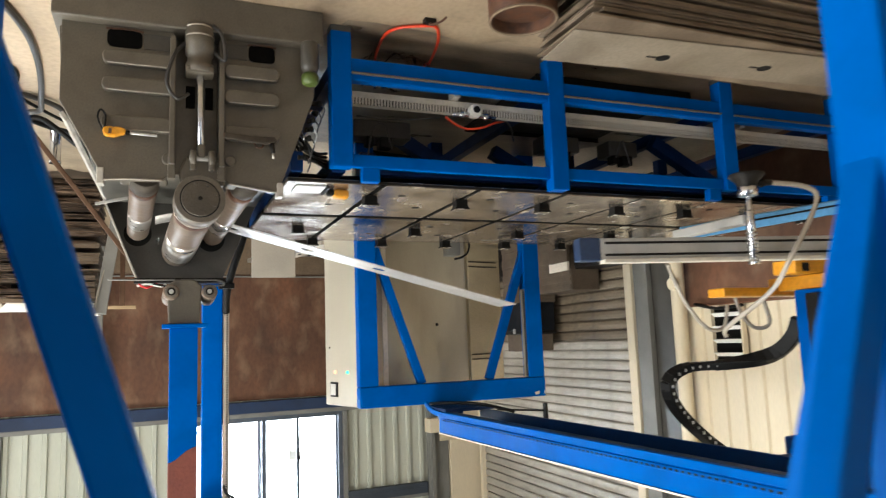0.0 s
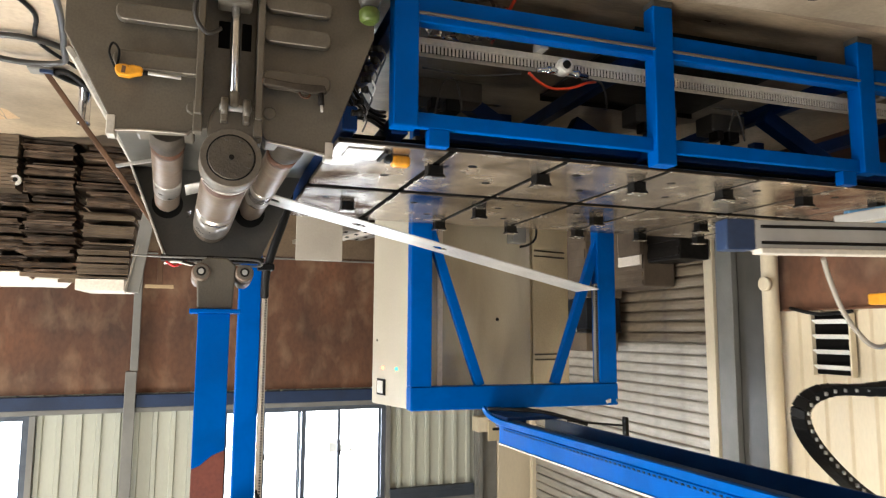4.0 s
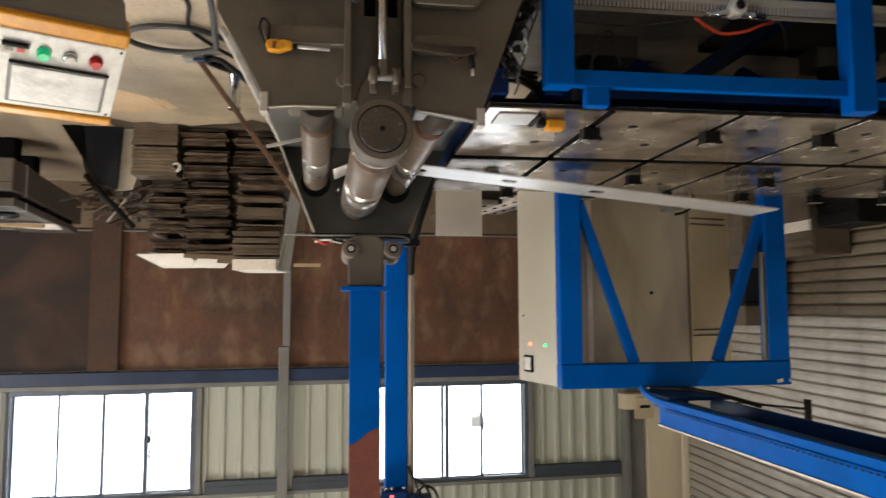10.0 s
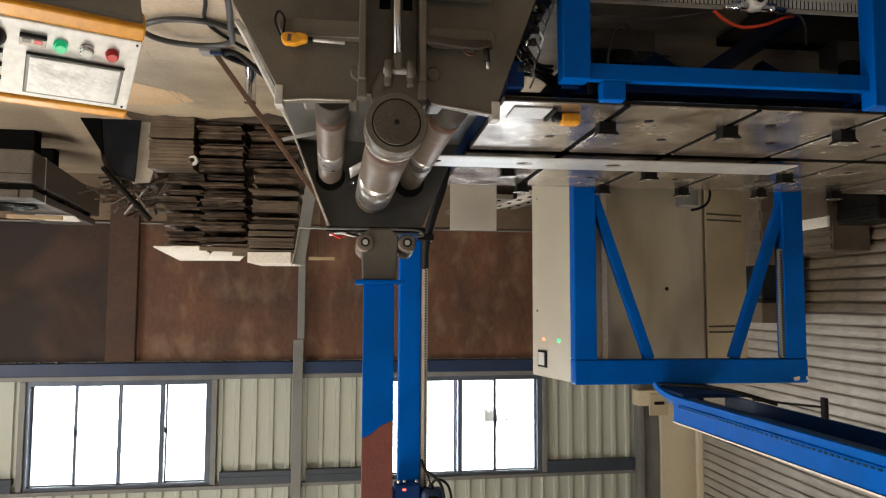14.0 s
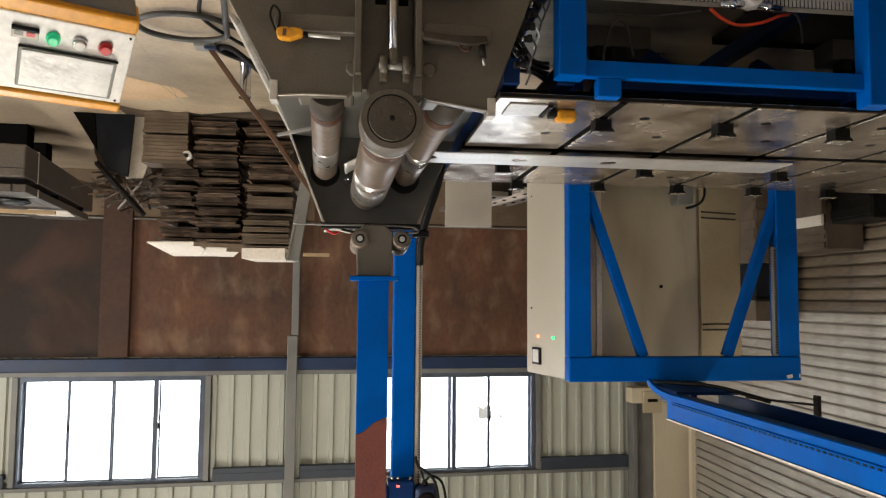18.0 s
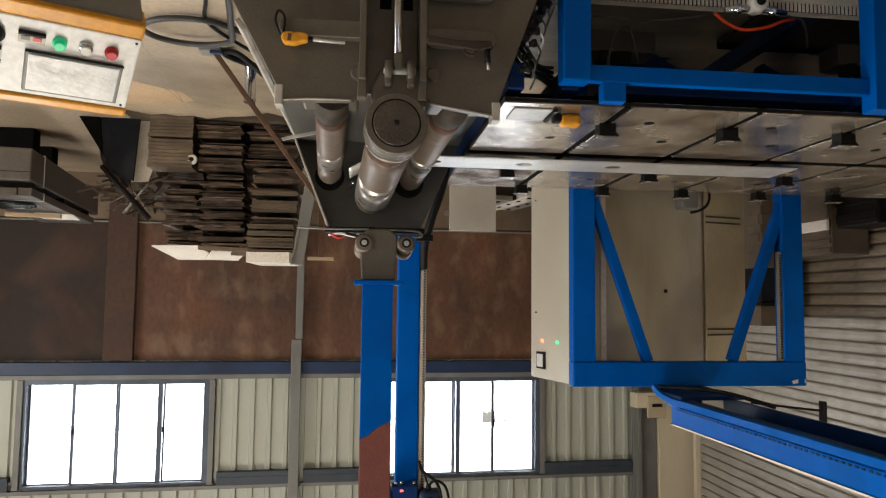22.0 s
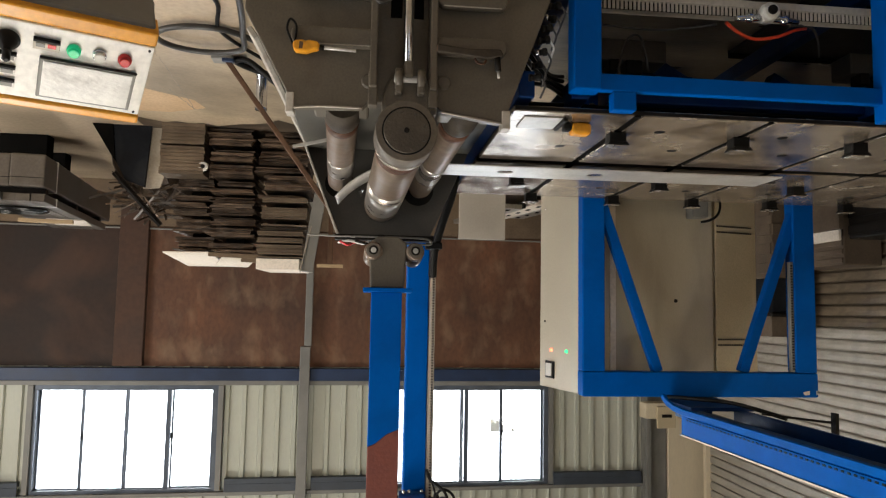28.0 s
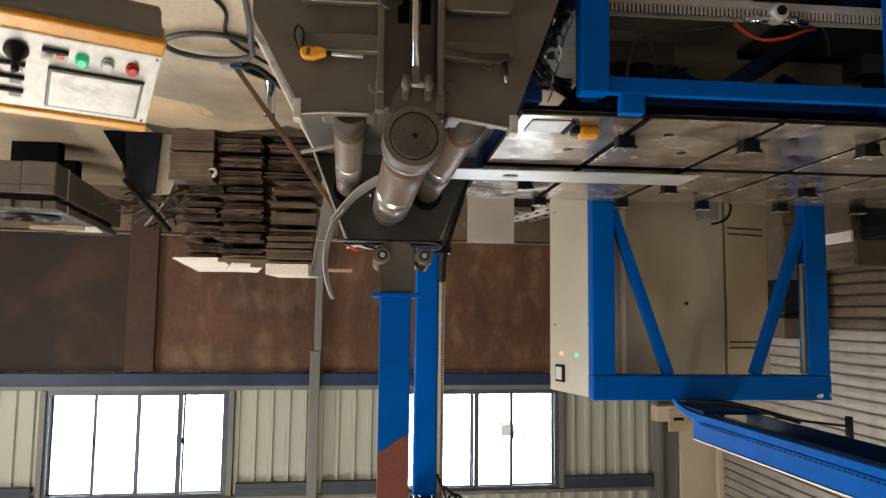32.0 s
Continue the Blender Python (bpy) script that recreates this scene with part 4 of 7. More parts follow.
part("side_frame", prism([(0.40, 0.17), (0.385, 0.5), (0.36, 0.52), (0.33, 0.17)], FY + 0.06, BPY - 0.01, 0.003), GREY, mc)
part("side_slope", bar((0.375, FY + 0.1, 0.56), (0.30, BPY - 0.1, 0.64), 0.05, 0.02, 0.003, up=(0.8, 0, 0.6)), PALE, mc, "bare steel sloping edge")
part("bed", soft_box(-0.60, 0.30, FY + 0.10, BPY - 0.02, 0.17, 0.66, 0.006), GREY_D, mc)
part("lip_bar", bar((0.31, 4.12, 0.785), (0.135, 4.12, 0.742), 0.016, 0.012, 0.003), STRIPM, mc, "bright steel lip bar")
part("tab", soft_box(0.21, 0.238, FY - 0.005, FY + 0.06, 0.80, 0.87, 0.004), PALE, mc, "bare cut steel tab")
part("tab", soft_box(-0.535, -0.505, FY - 0.005, FY + 0.06, 0.83, 0.895, 0.004), PALE, mc, "bare cut steel tab")
part("weld_edge", tube(nb(), [(0.21, FY, 0.853), (0.12, FY - 0.003, 0.846), (-0.02, FY, 0.845)], 0.004, 8, 8), SHEET, mc)
part("weld_edge", tube(nb(), [(-0.29, FY, 0.846), (-0.40, FY - 0.003, 0.862), (-0.51, FY, 0.878)], 0.004, 8, 8), SHEET, mc)
# small chrome shards added to make the glints beside the left roll
random.seed(61)
foil = nb()
for i in range(9):
    c = Vector((0.005 + random.uniform(-0.02, 0.02), 4.66, 0.905 + random.uniform(-0.018, 0.018)))
    foil.faces.new([foil.verts.new(c + Vector((random.uniform(-0.016, 0.016), random.uniform(-0.012, 0.012), random.uniform(-0.016, 0.016)))) for _ in range(3)])
part("swarf_curl", foil, CHROME, mc, "bright metal shards added for the glints by the roll")
for p0 in (LR0, RR0):
    part("bearing_block", soft_box(p0.x - 0.10, p0.x + 0.10, FY + 0.06, FY + 0.24, 0.55, 0.82, 0.01), GREY, mc)
# ---- blue masts and guide head over the machine ----
ms = thing("guide_mast", (-0.147, 4.43, 1.2), "blue square mast with bare red primer on its upper half", "mast")
part("top_rail", soft_box(-0.40, 0.13, 4.60, 4.69, 1.136, 1.165, 0.004), DARKMET, ms)
part("hydraulic_pipe", tube(nb(), [(0.27, 4.585, 1.146), (0.10, 4.585, 1.150), (-0.12, 4.585, 1.149), (-0.34, 4.585, 1.152), (-0.385, 4.58, 1.172), (-0.36, 4.575, 1.186), (-0.2, 4.58, 1.178)], 0.0055, 8), STEELGREY, ms, "thin grey hydraulic pipe")
part("pipe_clip", soft_box(-0.135, -0.10, 4.575, 4.599, 1.137, 1.16, 0.003), DARKMET, ms)
hd = part("guide_head", prism([(-0.245, 1.20), (-0.235, 1.425), (-0.065, 1.425), (-0.055, 1.20), (-0.10, 1.165), (-0.20, 1.165)], 4.38, 4.50, 0.008), GREY, ms)
for cx in (-0.078, -0.288):
    rl = part("guide_roller", lathe(nb(), (cx, 4.36, 1.238), (cx + 0.006, 4.55, 1.268), [(0, 0.040), (0.06, 0.046), (0.2, 0.046), (0.22, 0.043), (0.3, 0.043), (0.32, 0.046), (0.94, 0.046), (1, 0.040)], 28), ROLL, hd, "bright steel guide roller")
    part("roller_cap", lathe(nb(), (cx, 4.352, 1.238), (cx, 4.362, 1.238), [(0, 0.034), (1, 0.036)], 24), RINGM, rl)
    part("cap_ring", lathe(nb(), (cx, 4.349, 1.238), (cx, 4.3525, 1.238), [(0, 0.023), (1, 0.023)], 24), DARKMET, rl)
    part("roller_bolt", lathe(nb(), (cx, 4.344, 1.238), (cx, 4.350, 1.238), [(0, 0.013), (1, 0.014)], 12), ALU, rl)
part("flange", soft_box(-0.275, -0.03, 4.33, 4.53, 1.425, 1.447, 0.004), BLUE, ms)
part("painted_section", prism([(-0.225, 1.447), (-0.225, 2.115), (-0.165, 2.14), (-0.11, 2.185), (-0.072, 2.20), (-0.072, 1.447)], 4.35, 4.505, 0.004), BLUE, ms)
part("primer_section", prism([(-0.225, 2.115), (-0.225, TOPZ), (-0.072, TOPZ), (-0.072, 2.20), (-0.11, 2.185), (-0.165, 2.14)], 4.35, 4.505, 0.004), PRIMER, ms, "matt red primer")
m2 = thing("blue_column", (-0.37, 5.33, 0), "blue square steel column with a white slotted duct", "column")
part("shaft", soft_box(-0.438, -0.30, 5.28, 5.42, 0.0, TOPZ, 0.008), BLUE, m2)
part("slotted_duct", soft_box(-0.482, -0.442, 5.29, 5.33, 1.28, TOPZ, 0.003), DUCT, m2, "white slotted cable duct")
sl = nb()
z = 1.3
while z < 3.6:
    bx(sl, -0.474, -0.462, 5.284, 5.292, z, z + 0.008)
    z += 0.017
part("duct_slots", sl, DARKMET, m2)
cr = part("carriage", soft_box(-0.435, -0.272, 5.18, 5.27, 2.64, 2.95, 0.012), BLUE_DARK, m2)
part("side_plate", soft_box(-0.272, -0.258, 5.17, 5.275, 2.67, 2.95, 0.004), BLUE_DARK, cr)
part("gear_housing", soft_box(-0.585, -0.437, 5.16, 5.27, 2.672, 2.95, 0.035, 4), GIRT, cr, "dark navy gear housing")
part("housing_rim", lathe(nb(), (-0.51, 5.158, 2.76), (-0.51, 5.145, 2.76), [(0, 0.055), (0.6, 0.053), (1, 0.042)], 24), DARKMET, cr)
for bx_ in (-0.30, -0.335, -0.41):
    part("clamp_bolt", lathe(nb(), (bx_, 5.20, 2.618), (bx_, 5.20, 2.641), [(0, 0.007), (0.3, 0.011), (1, 0.011)], 6), CHROME, cr)
part("cable_gland", lathe(nb(), (-0.50, 5.2, 2.64), (-0.50, 5.2, 2.675), [(0, 0.012), (0.5, 0.018), (1, 0.018)], 12), BLACK, cr)
for k_, pts in enumerate(([(-0.44, 5.20, 2.50), (-0.455, 5.17, 2.55), (-0.50, 5.15, 2.58), (-0.55, 5.14, 2.63), (-0.575, 5.14, 2.72), (-0.59, 5.15, 2.86)],
                          [(-0.455, 5.21, 2.53), (-0.48, 5.17, 2.60), (-0.50, 5.16, 2.66)],
                          [(-0.50, 5.19, 2.645), (-0.54, 5.16, 2.61), (-0.60, 5.15, 2.65), (-0.625, 5.15, 2.78), (-0.61, 5.16, 2.92)])):
    part("carriage_cable", tube(nb(), pts, (0.009, 0.006, 0.008)[k_], 8), BLACK, cr)
part("led", soft_box(-0.345, -0.325, 5.168, 5.18, 2.665, 2.675, 0.002), LED_R, cr)

# ---- electric cabinets behind the table ----
def cabinet(name, loc, rz, w, d, h, material, label):
    t = thing(name, (0, 0, 0), label, "electric cabinet")
    body = part("body", soft_box(-w, 0, 0, d, 0.08, h, 0.012, 3), material, t)
    part("plinth", soft_box(-w + 0.02, -0.02, 0.02, d - 0.02, 0, 0.08, 0.003), DARKMET, t)
    dr = part("door", soft_box(-w + 0.012, -0.012, -0.022, -0.002, 0.11, h - 0.03, 0.006, 3), CABDOOR if w > 0.5 else material, t)
    t.matrix_world = pose(*loc, 0, 0, rz)
    return t, body, dr


ca, body, dr = cabinet("electric_cabinet", (-1.475, 5.36, 0), -15, 1.06, 0.60, 2.07, CABINET, "tall beige steel electric cabinet with pilot lamps")
part("pilot_lamp", lathe(nb(), (0.002, 0.215, 1.80), (0.018, 0.215, 1.80), [(0, 0.013), (0.6, 0.012), (1, 0.006)], 14), LAMP_G, body, "lit green pilot lamp")
part("pilot_lamp", lathe(nb(), (0.002, 0.42, 1.80), (0.018, 0.42, 1.80), [(0, 0.013), (0.6, 0.012), (1, 0.006)], 14), LAMP_R, body, "lit red pilot lamp")
sw = part("main_switch", soft_box(0.0, 0.012, 0.38, 0.50, 1.88, 2.00, 0.004), BLACK, body, "black framed main switch")
part("switch_handle", soft_box(0.012, 0.02, 0.40, 0.48, 1.895, 1.985, 0.004), WHITEP, sw)
part("screw", lathe(nb(), (0.001, 0.52, 1.60), (0.006, 0.52, 1.60), [(0, 0.008), (1, 0.006)], 10), DARKMET, body)
part("screw", lathe(nb(), (0.001, 0.52, 0.78), (0.006, 0.52, 0.78), [(0, 0.008), (1, 0.006)], 10), CHROME, body)
part("door_lock", lathe(nb(), (-0.72, -0.03, 1.44), (-0.72, -0.02, 1.44), [(0, 0.012), (1, 0.014)], 12), DARKMET, dr)
part("edge_strip", soft_box(-0.225, -0.182, -0.030, -0.0225, 0.13, 2.02, 0.002), PAPER, dr, "pale door edge strip")
cb, body2, dr2 = cabinet("vented_cabinet", (-2.508, 5.648, 0), -15, 0.40, 0.5, 2.02, CABINET2, "cream steel cabinet with louvre vents top and bottom")
for zz in (0.888, 0.93, 1.70, 1.74):
    s = nb()
    for i in range(16):
        bx(s, -0.345 + i * 0.0205, -0.345 + i * 0.0205 + 0.012, -0.026, -0.021, zz, zz + 0.012)
    part("vent_row", s, BLACK, dr2)

# ---- gantry: far trestle, beam, near posts ----
gt = thing("gantry", (-2.15, 3.5, 0), "blue painted steel gantry of square tube with a long overhead beam", "gantry")
A, B = Vector((-1.428, 5.30, 0)), Vector((-3.033, 5.31, 0))
zt = 2.065
lp = part("trestle_post", bar(A + Vector((-0.075, 0, 0)), A + Vector((-0.075, 0, zt - 0.16)), 0.15, 0.10, 0.008), BLUE, gt)
part("trestle_post", bar(B + Vector((0.075, 0, 0)), B + Vector((0.075, 0, zt - 0.16)), 0.15, 0.10, 0.008), BLUE, gt)
part("trestle_head", bar(A + Vector((0, 0, zt - 0.08)), B + Vector((0, 0, zt - 0.08)), 0.158, 0.11, 0.008), BLUE, gt)
part("knee_brace", bar(A + Vector((-0.135, 0, 0.80)), A + Vector((-0.515, 0.0, zt - 0.16)), 0.065, 0.06, 0.006), BLUE, gt)
part("knee_brace", bar(B + Vector((0.105, 0, 0.80)), B + Vector((0.50, 0.0, zt - 0.16)), 0.065, 0.06, 0.006), BLUE, gt)
s = nb()
for i in range(39):
    bx(s, -2.876, -2.863, 5.263, 5.266, 1.19 + i * 0.018, 1.20 + i * 0.018)
st_ = part("slotted_strip", soft_box(-2.881, -2.858, 5.267, 5.30, 1.17, 1.90, 0.002), STEELGREY, gt, "grey slotted cable strip")
part("strip_slot", s, DARKMET, st_)
part("paint_chip", prism([(-2.97, 2.02), (-2.925, 2.03), (-2.935, 2.05), (-2.97, 2.045)], 5.2525, 5.2545), PAPER, gt, "bare chipped paint patch")
part("paint_chip", prism([(-3.025, 2.02), (-3.017, 2.02), (-3.017, 2.045), (-3.025, 2.045)], 5.2525, 5.2545), PAPER, gt, "bare chipped paint patch")
BM0, BM1 = Vector((-2.10, 4.92, 2.163)), Vector((-2.261, 0.86, 2.163))
gb = part("beam", bar(BM0 + Vector((0.164, 0, 0)), BM1 + Vector((0.164, 0, 0)), 0.15, 0.012, 0.003, up=(1, 0.04, 0)), BLUE, gt)
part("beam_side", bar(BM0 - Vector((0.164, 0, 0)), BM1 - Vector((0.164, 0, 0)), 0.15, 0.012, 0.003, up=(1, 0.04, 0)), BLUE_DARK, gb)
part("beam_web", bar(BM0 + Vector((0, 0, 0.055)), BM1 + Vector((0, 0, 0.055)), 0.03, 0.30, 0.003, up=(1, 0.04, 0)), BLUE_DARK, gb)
lip = [Vector((-2.261 + 0.176, 0.86, 2.106)), Vector((-1.922, 4.86, 2.106)), Vector((-1.918, 4.98, 2.098)), Vector((-1.914, 5.07, 2.078)), Vector((-1.91, 5.13, 2.045))]
for a_, b_ in zip(lip, lip[1:]):
    part("beam_nosing", bar(a_, b_ + (b_ - a_).normalized() * 0.004, 0.036, 0.022, 0.004, up=(1, 0.04, 0)), BLUE, gb)
part("beam_lip", bar(BM0 + Vector((0.13, 0, -0.069)), BM1 + Vector((0.13, 0, -0.069)), 0.012, 0.05, 0.003, up=(1, 0.04, 0)), BLUE_DARK, gb)
part("linear_guide", bar(BM0 + Vector((-0.06, -0.1, 0.02)), BM1 + Vector((-0.06, 0, 0.02)), 0.03, 0.05, 0.003, up=(1, 0.04, 0)), DARKMET, gb)
part("beam_flange", bar(BM0 + Vector((0.0, 0.02, 0.082)), BM1 + Vector((0, 0, 0.082)), 0.012, 0.344, 0.004, up=(1, 0.04, 0)), BLUE, gb)
part("rack_strip", bar(BM0 + Vector((0.173, -0.1, -0.018)), BM1 + Vector((0.173, 0, -0.018)), 0.024, 0.010, 0.002, up=(1, 0.04, 0)), BLUE, gb)
s = nb()
d = (BM1 - BM0)
for i in range(110):
    c = BM0 + Vector((0.1785, -0.1, -0.018)) + d * (i / 112)
    bx(s, c.x, c.x + 0.003, c.y - 0.009, c.y + 0.009, c.z - 0.004, c.z + 0.004)
# white strip on the flange edge: wear plus a painted window highlight
part("worn_edge", bar(BM0 + Vector((0.1725, 0.0, 0.082)), BM1 + Vector((0.1725, 0, 0.082)), 0.009, 0.004, 0.001, up=(1, 0.04, 0)), PAPER, gb, "worn flange edge with its window highlight painted in")
part("rack_teeth", s, DARKMET, gb)
part("head_plate", prism([(-2.32, 5.40), (-2.32, 4.80), (-1.935, 4.80), (-1.935, 5.06), (-1.945, 5.14), (-1.975, 5.21), (-2.03, 5.26), (-2.03, 5.40)], 0.068, 0.09, 0.002, Matrix(((1, 0, 0, 0), (0, 0, 1, 0), (0, 1, 0, 2.0), (0, 0, 0, 1)))), BLUE_DARK, gb)
part("head_gusset", soft_box(-2.13, -2.09, 4.93, 5.36, 2.091, 2.2, 0.004), BLUE_DARK, gb)
part("cable", tube(nb(), [(-1.97, 5.2, 2.055), (-2.0, 5.0, 2.04), (-2.2, 4.8, 2.045), (-2.33, 4.5, 2.085)], 0.012, 8), BLACK, gb)
part("stop_arm", joined(soft_box(-2.46, -2.44, 4.25, 4.29, 2.02, 2.13, 0.003), rod(nb(), (-2.45, 4.27, 2.07), (-2.25, 4.60, 2.075), 0.006, 8)), DARKMET, gb)
# near posts with knee braces, beside the camera's way
for px, py in ((-1.066, 0.77), (0.183, 0.77)):
    q = part("near_post", bar((px, py, 0), (px, py, 2.6), 0.10, 0.10, 0.008), BLUE, gt)
    part("weld_seam", soft_box(px - 0.052, px + 0.052, py - 0.053, py - 0.05, 1.33, 1.338, 0.002), BLUE_DARK, q)
part("knee_brace", bar((-1.060, 0.778, 1.28), (-0.620, 0.778, 2.6), 0.058, 0.065, 0.006), BLUE, gt)
part("knee_brace", bar((-1.066, 0.80, 1.36), (-1.066, 1.22, 2.6), 0.065, 0.065, 0.006, up=(1, 0, 0)), BLUE, gt)
part("knee_brace", bar((0.161, 0.778, 1.25), (-0.278, 0.778, 2.6), 0.048, 0.065, 0.006), BLUE, gt)
part("near_head", soft_box(-2.5, 1.2, 0.69, 0.85, 2.605, 2.76, 0.008), BLUE, gt)

# ---- pick-and-place head beside the beam ----
pk = thing("pick_and_place_unit", (-2.6, 2.22, 1.4), "blue vertical axis with yellow arms, vacuum cup and grey profile", "handling unit")
mast = part("mast", soft_box(-2.83, -2.61, 2.15, 2.32, 1.41, 2.52, 0.008), BLUE, pk)
part("guide_rail", soft_box(-2.608, -2.57, 2.17, 2.23, 1.43, 2.50, 0.004), DARKMET, mast)
for i in range(14):
    part("rail_bolt", lathe(nb(), (-2.59, 2.162, 1.47 + i * 0.07), (-2.59, 2.171, 1.47 + i * 0.07), [(0, 0.007), (1, 0.008)], 8), CHROME, mast)
part("rib", soft_box(-2.74, -2.71, 2.12, 2.149, 1.42, 2.5, 0.004), BLUE_DARK, mast)
blk = part("carriage_block", soft_box(-2.606, -2.49, 2.10, 2.34, 2.03, 2.42, 0.01), BLUE_DARK, pk)
part("motor", lathe(nb(), (-2.66, 2.10, 1.98), (-2.66, 1.95, 1.98), [(0, 0.055), (0.8, 0.055), (0.85, 0.045), (1, 0.04)], 20), BLACK, blk)
for i in range(2):
    part("led", soft_box(-2.695 + i * 0.035, -2.675 + i * 0.035, 2.06, 2.075, 1.915, 1.93, 0.002), LED_R, blk)
part("beam_clamp", soft_box(-2.489, -2.37, 2.12, 2.32, 2.1, 2.3, 0.004), BLUE_DARK, blk)
ya = part("yellow_arm", soft_box(-3.30, -2.52, 2.22, 2.34, 1.285, 1.345, 0.006), YELLOW, pk)
part("arm_slot", soft_box(-2.60, -2.56, 2.217, 2.222, 1.30, 1.335, 0.002), BLACK, ya)
yb = part("yellow_arm", soft_box(-2.85, -2.33, 2.44, 2.54, 1.388, 1.428, 0.006), YELLOW, pk)
part("drop_plate", soft_box(-2.84, -2.66, 2.18, 2.5, 1.346, 1.408, 0.006), YELLOW, pk)
pf0, pf1 = Vector((-1.50, 2.21, 1.263)), Vector((-2.64, 1.955, 1.263))
pf = part("grey_profile", bar(pf0, pf1, 0.080, 0.06, 0.004, up=(0.22, 1, 0)), ALU, pk, "grey aluminium slotted profile")
for dz in (-0.022, 0.022):
    part("profile_slot", bar(pf0 + (pf1 - pf0) * 0.03 + Vector((0.0066, -0.0296, dz)), pf1 + Vector((0.0066, -0.0296, dz)), 0.009, 0.004, 0.001, up=(0.22, 1, 0)), DARKMET, pf)
part("profile_lip", bar(pf0 + Vector((-0.02, -0.028, 0.046)), pf1 + Vector((0, -0.028, 0.046)), 0.014, 0.05, 0.002, up=(0.22, 1, 0)), DUCT, pf)
part("end_cap", bar(pf0 + Vector((0.062, 0.014, 0)), pf0 + Vector((-0.018, -0.004, 0)), 0.084, 0.064, 0.004, up=(0.22, 1, 0)), GIRT, pf, "dark blue plastic end cap")
part("cross_bar", bar((-2.05, 2.36, 1.165), (-2.62, 2.03, 1.085), 0.055, 0.045, 0.004, up=(0.5, 1, 0)), BLUE_LIGHT, pk, "pale blue aluminium profile")
part("cross_bar_slot", bar((-2.07, 2.325, 1.16), (-2.60, 2.0, 1.083), 0.008, 0.004, 0.001, up=(0.5, 1, 0)), DARKMET, pk)
CX, CY = -2.047, 1.985
vc = part("vacuum_cup", lathe(nb(), (CX, CY, 0.998), (CX, CY, 1.045), [(0, 0.063), (0.15, 0.065), (0.35, 0.056), (0.6, 0.043), (0.8, 0.037), (1, 0.034)], 30), DARKMET, pk, "dark rubber vacuum cup")
part("hex_nut", lathe(nb(), (CX, CY, 1.045), (CX, CY, 1.082), [(0, 0.033), (0.1, 0.037), (0.9, 0.037), (1, 0.033)], 6), CHROME, vc)
part("plunger_rod", rod(nb(), (CX, CY, 1.08), (CX, CY, 1.325), 0.010, 16), CHROME, vc)
part("sleeve", lathe(nb(), (CX, CY, 1.135), (CX, CY, 1.215), [(0, 0.014), (0.08, 0.017), (0.92, 0.017), (1, 0.014)], 18), CHROME, vc)
sp = [(CX + 0.017 * math.cos(a * 0.9), CY + 0.017 * math.sin(a * 0.9), 1.217 + 0.0019 * a) for a in range(0, 56)]
part("coil_spring", tube(nb(), sp, 0.0042, 6, 0), CHROME, vc)
part("lock_nut", lathe(nb(), (CX, CY, 1.322), (CX, CY, 1.336), [(0, 0.02), (1, 0.02)], 6), CHROME, vc)
part("holder", soft_box(CX - 0.026, CX + 0.026, CY + 0.012, CY + 0.40, 1.15, 1.185, 0.005), ALU, pk)
part("air_fitting", lathe(nb(), (CX - 0.03, CY, 1.03), (CX - 0.11, CY - 0.01, 1.026), [(0, 0.012), (0.4, 0.012), (0.45, 0.018), (0.6, 0.012), (1, 0.011)], 12), DARKMET, vc)
hz = part("clear_hose", tube(nb(), [(-2.155, 1.976, 1.026), (-2.30, 1.957, 1.036), (-2.36, 1.95, 1.075), (-2.29, 1.943, 1.186), (-2.19, 1.945, 1.31), (-2.20, 2.06, 1.43), (-2.25, 2.35, 1.56), (-2.33, 2.45, 1.60)], 0.010, 10), CLEARTUBE, pk, "cloudy clear plastic hose")
part("clear_hose", tube(nb(), [(-2.03, 2.44, 1.285), (-2.10, 2.48, 1.36), (-2.18, 2.5, 1.47), (-2.28, 2.5, 1.565), (-2.37, 2.5, 1.56), (-2.40, 2.5, 1.46)], 0.0085, 10), CLEARTUBE, pk, "cloudy clear plastic hose")
part("clear_hose", tube(nb(), [(-2.45, 2.5, 1.43), (-2.47, 2.48, 1.52), (-2.52, 2.46, 1.57), (-2.58, 2.44, 1.55), (-2.57, 2.45, 1.45)], 0.0085, 10), CLEARTUBE, pk)
# drag chain: links on a smooth path from the beam to the mast
dc = thing("drag_chain", (-2.4, 2.9, 1.7), "black plastic cable drag chain looping from beam to mast", "cable chain")
path = smooth_path([(-2.95, 2.98, 2.30), (-2.66, 2.93, 2.16), (-2.42, 2.90, 1.97), (-2.345, 2.88, 1.83), (-2.42, 2.84, 1.755), (-2.55, 2.72, 1.74), (-2.645, 2.52, 1.70), (-2.665, 2.40, 1.62), (-2.66, 2.345, 1.53)], 14)
run = [path[0]]
acc = 0.0
for a, b in zip(path, path[1:]):
    acc += (b - a).length
    if acc >= 0.032:
        run.append(b)
        acc = 0.0
for a, b in zip(run, run[1:]):
    link = part("chain_link", bar(a - (b - a) * 0.08, a + (b - a) * 1.08, 0.040, 0.064, 0.004, up=(0.2, 1, 0)), BLACK, dc)
    c = (a + b) / 2
    part("link_pin", lathe(nb(), c + Vector((-0.004, -0.042, 0)), c + Vector((0.004, -0.036, 0)), [(0, 0.007), (1, 0.008)], 8), ALU, link)

# ---- on and under the table ----
mg = thing("tape_measure", (-0.86, 3.50, 0.787), "yellow tape measure lying on the steel table", "tape measure")
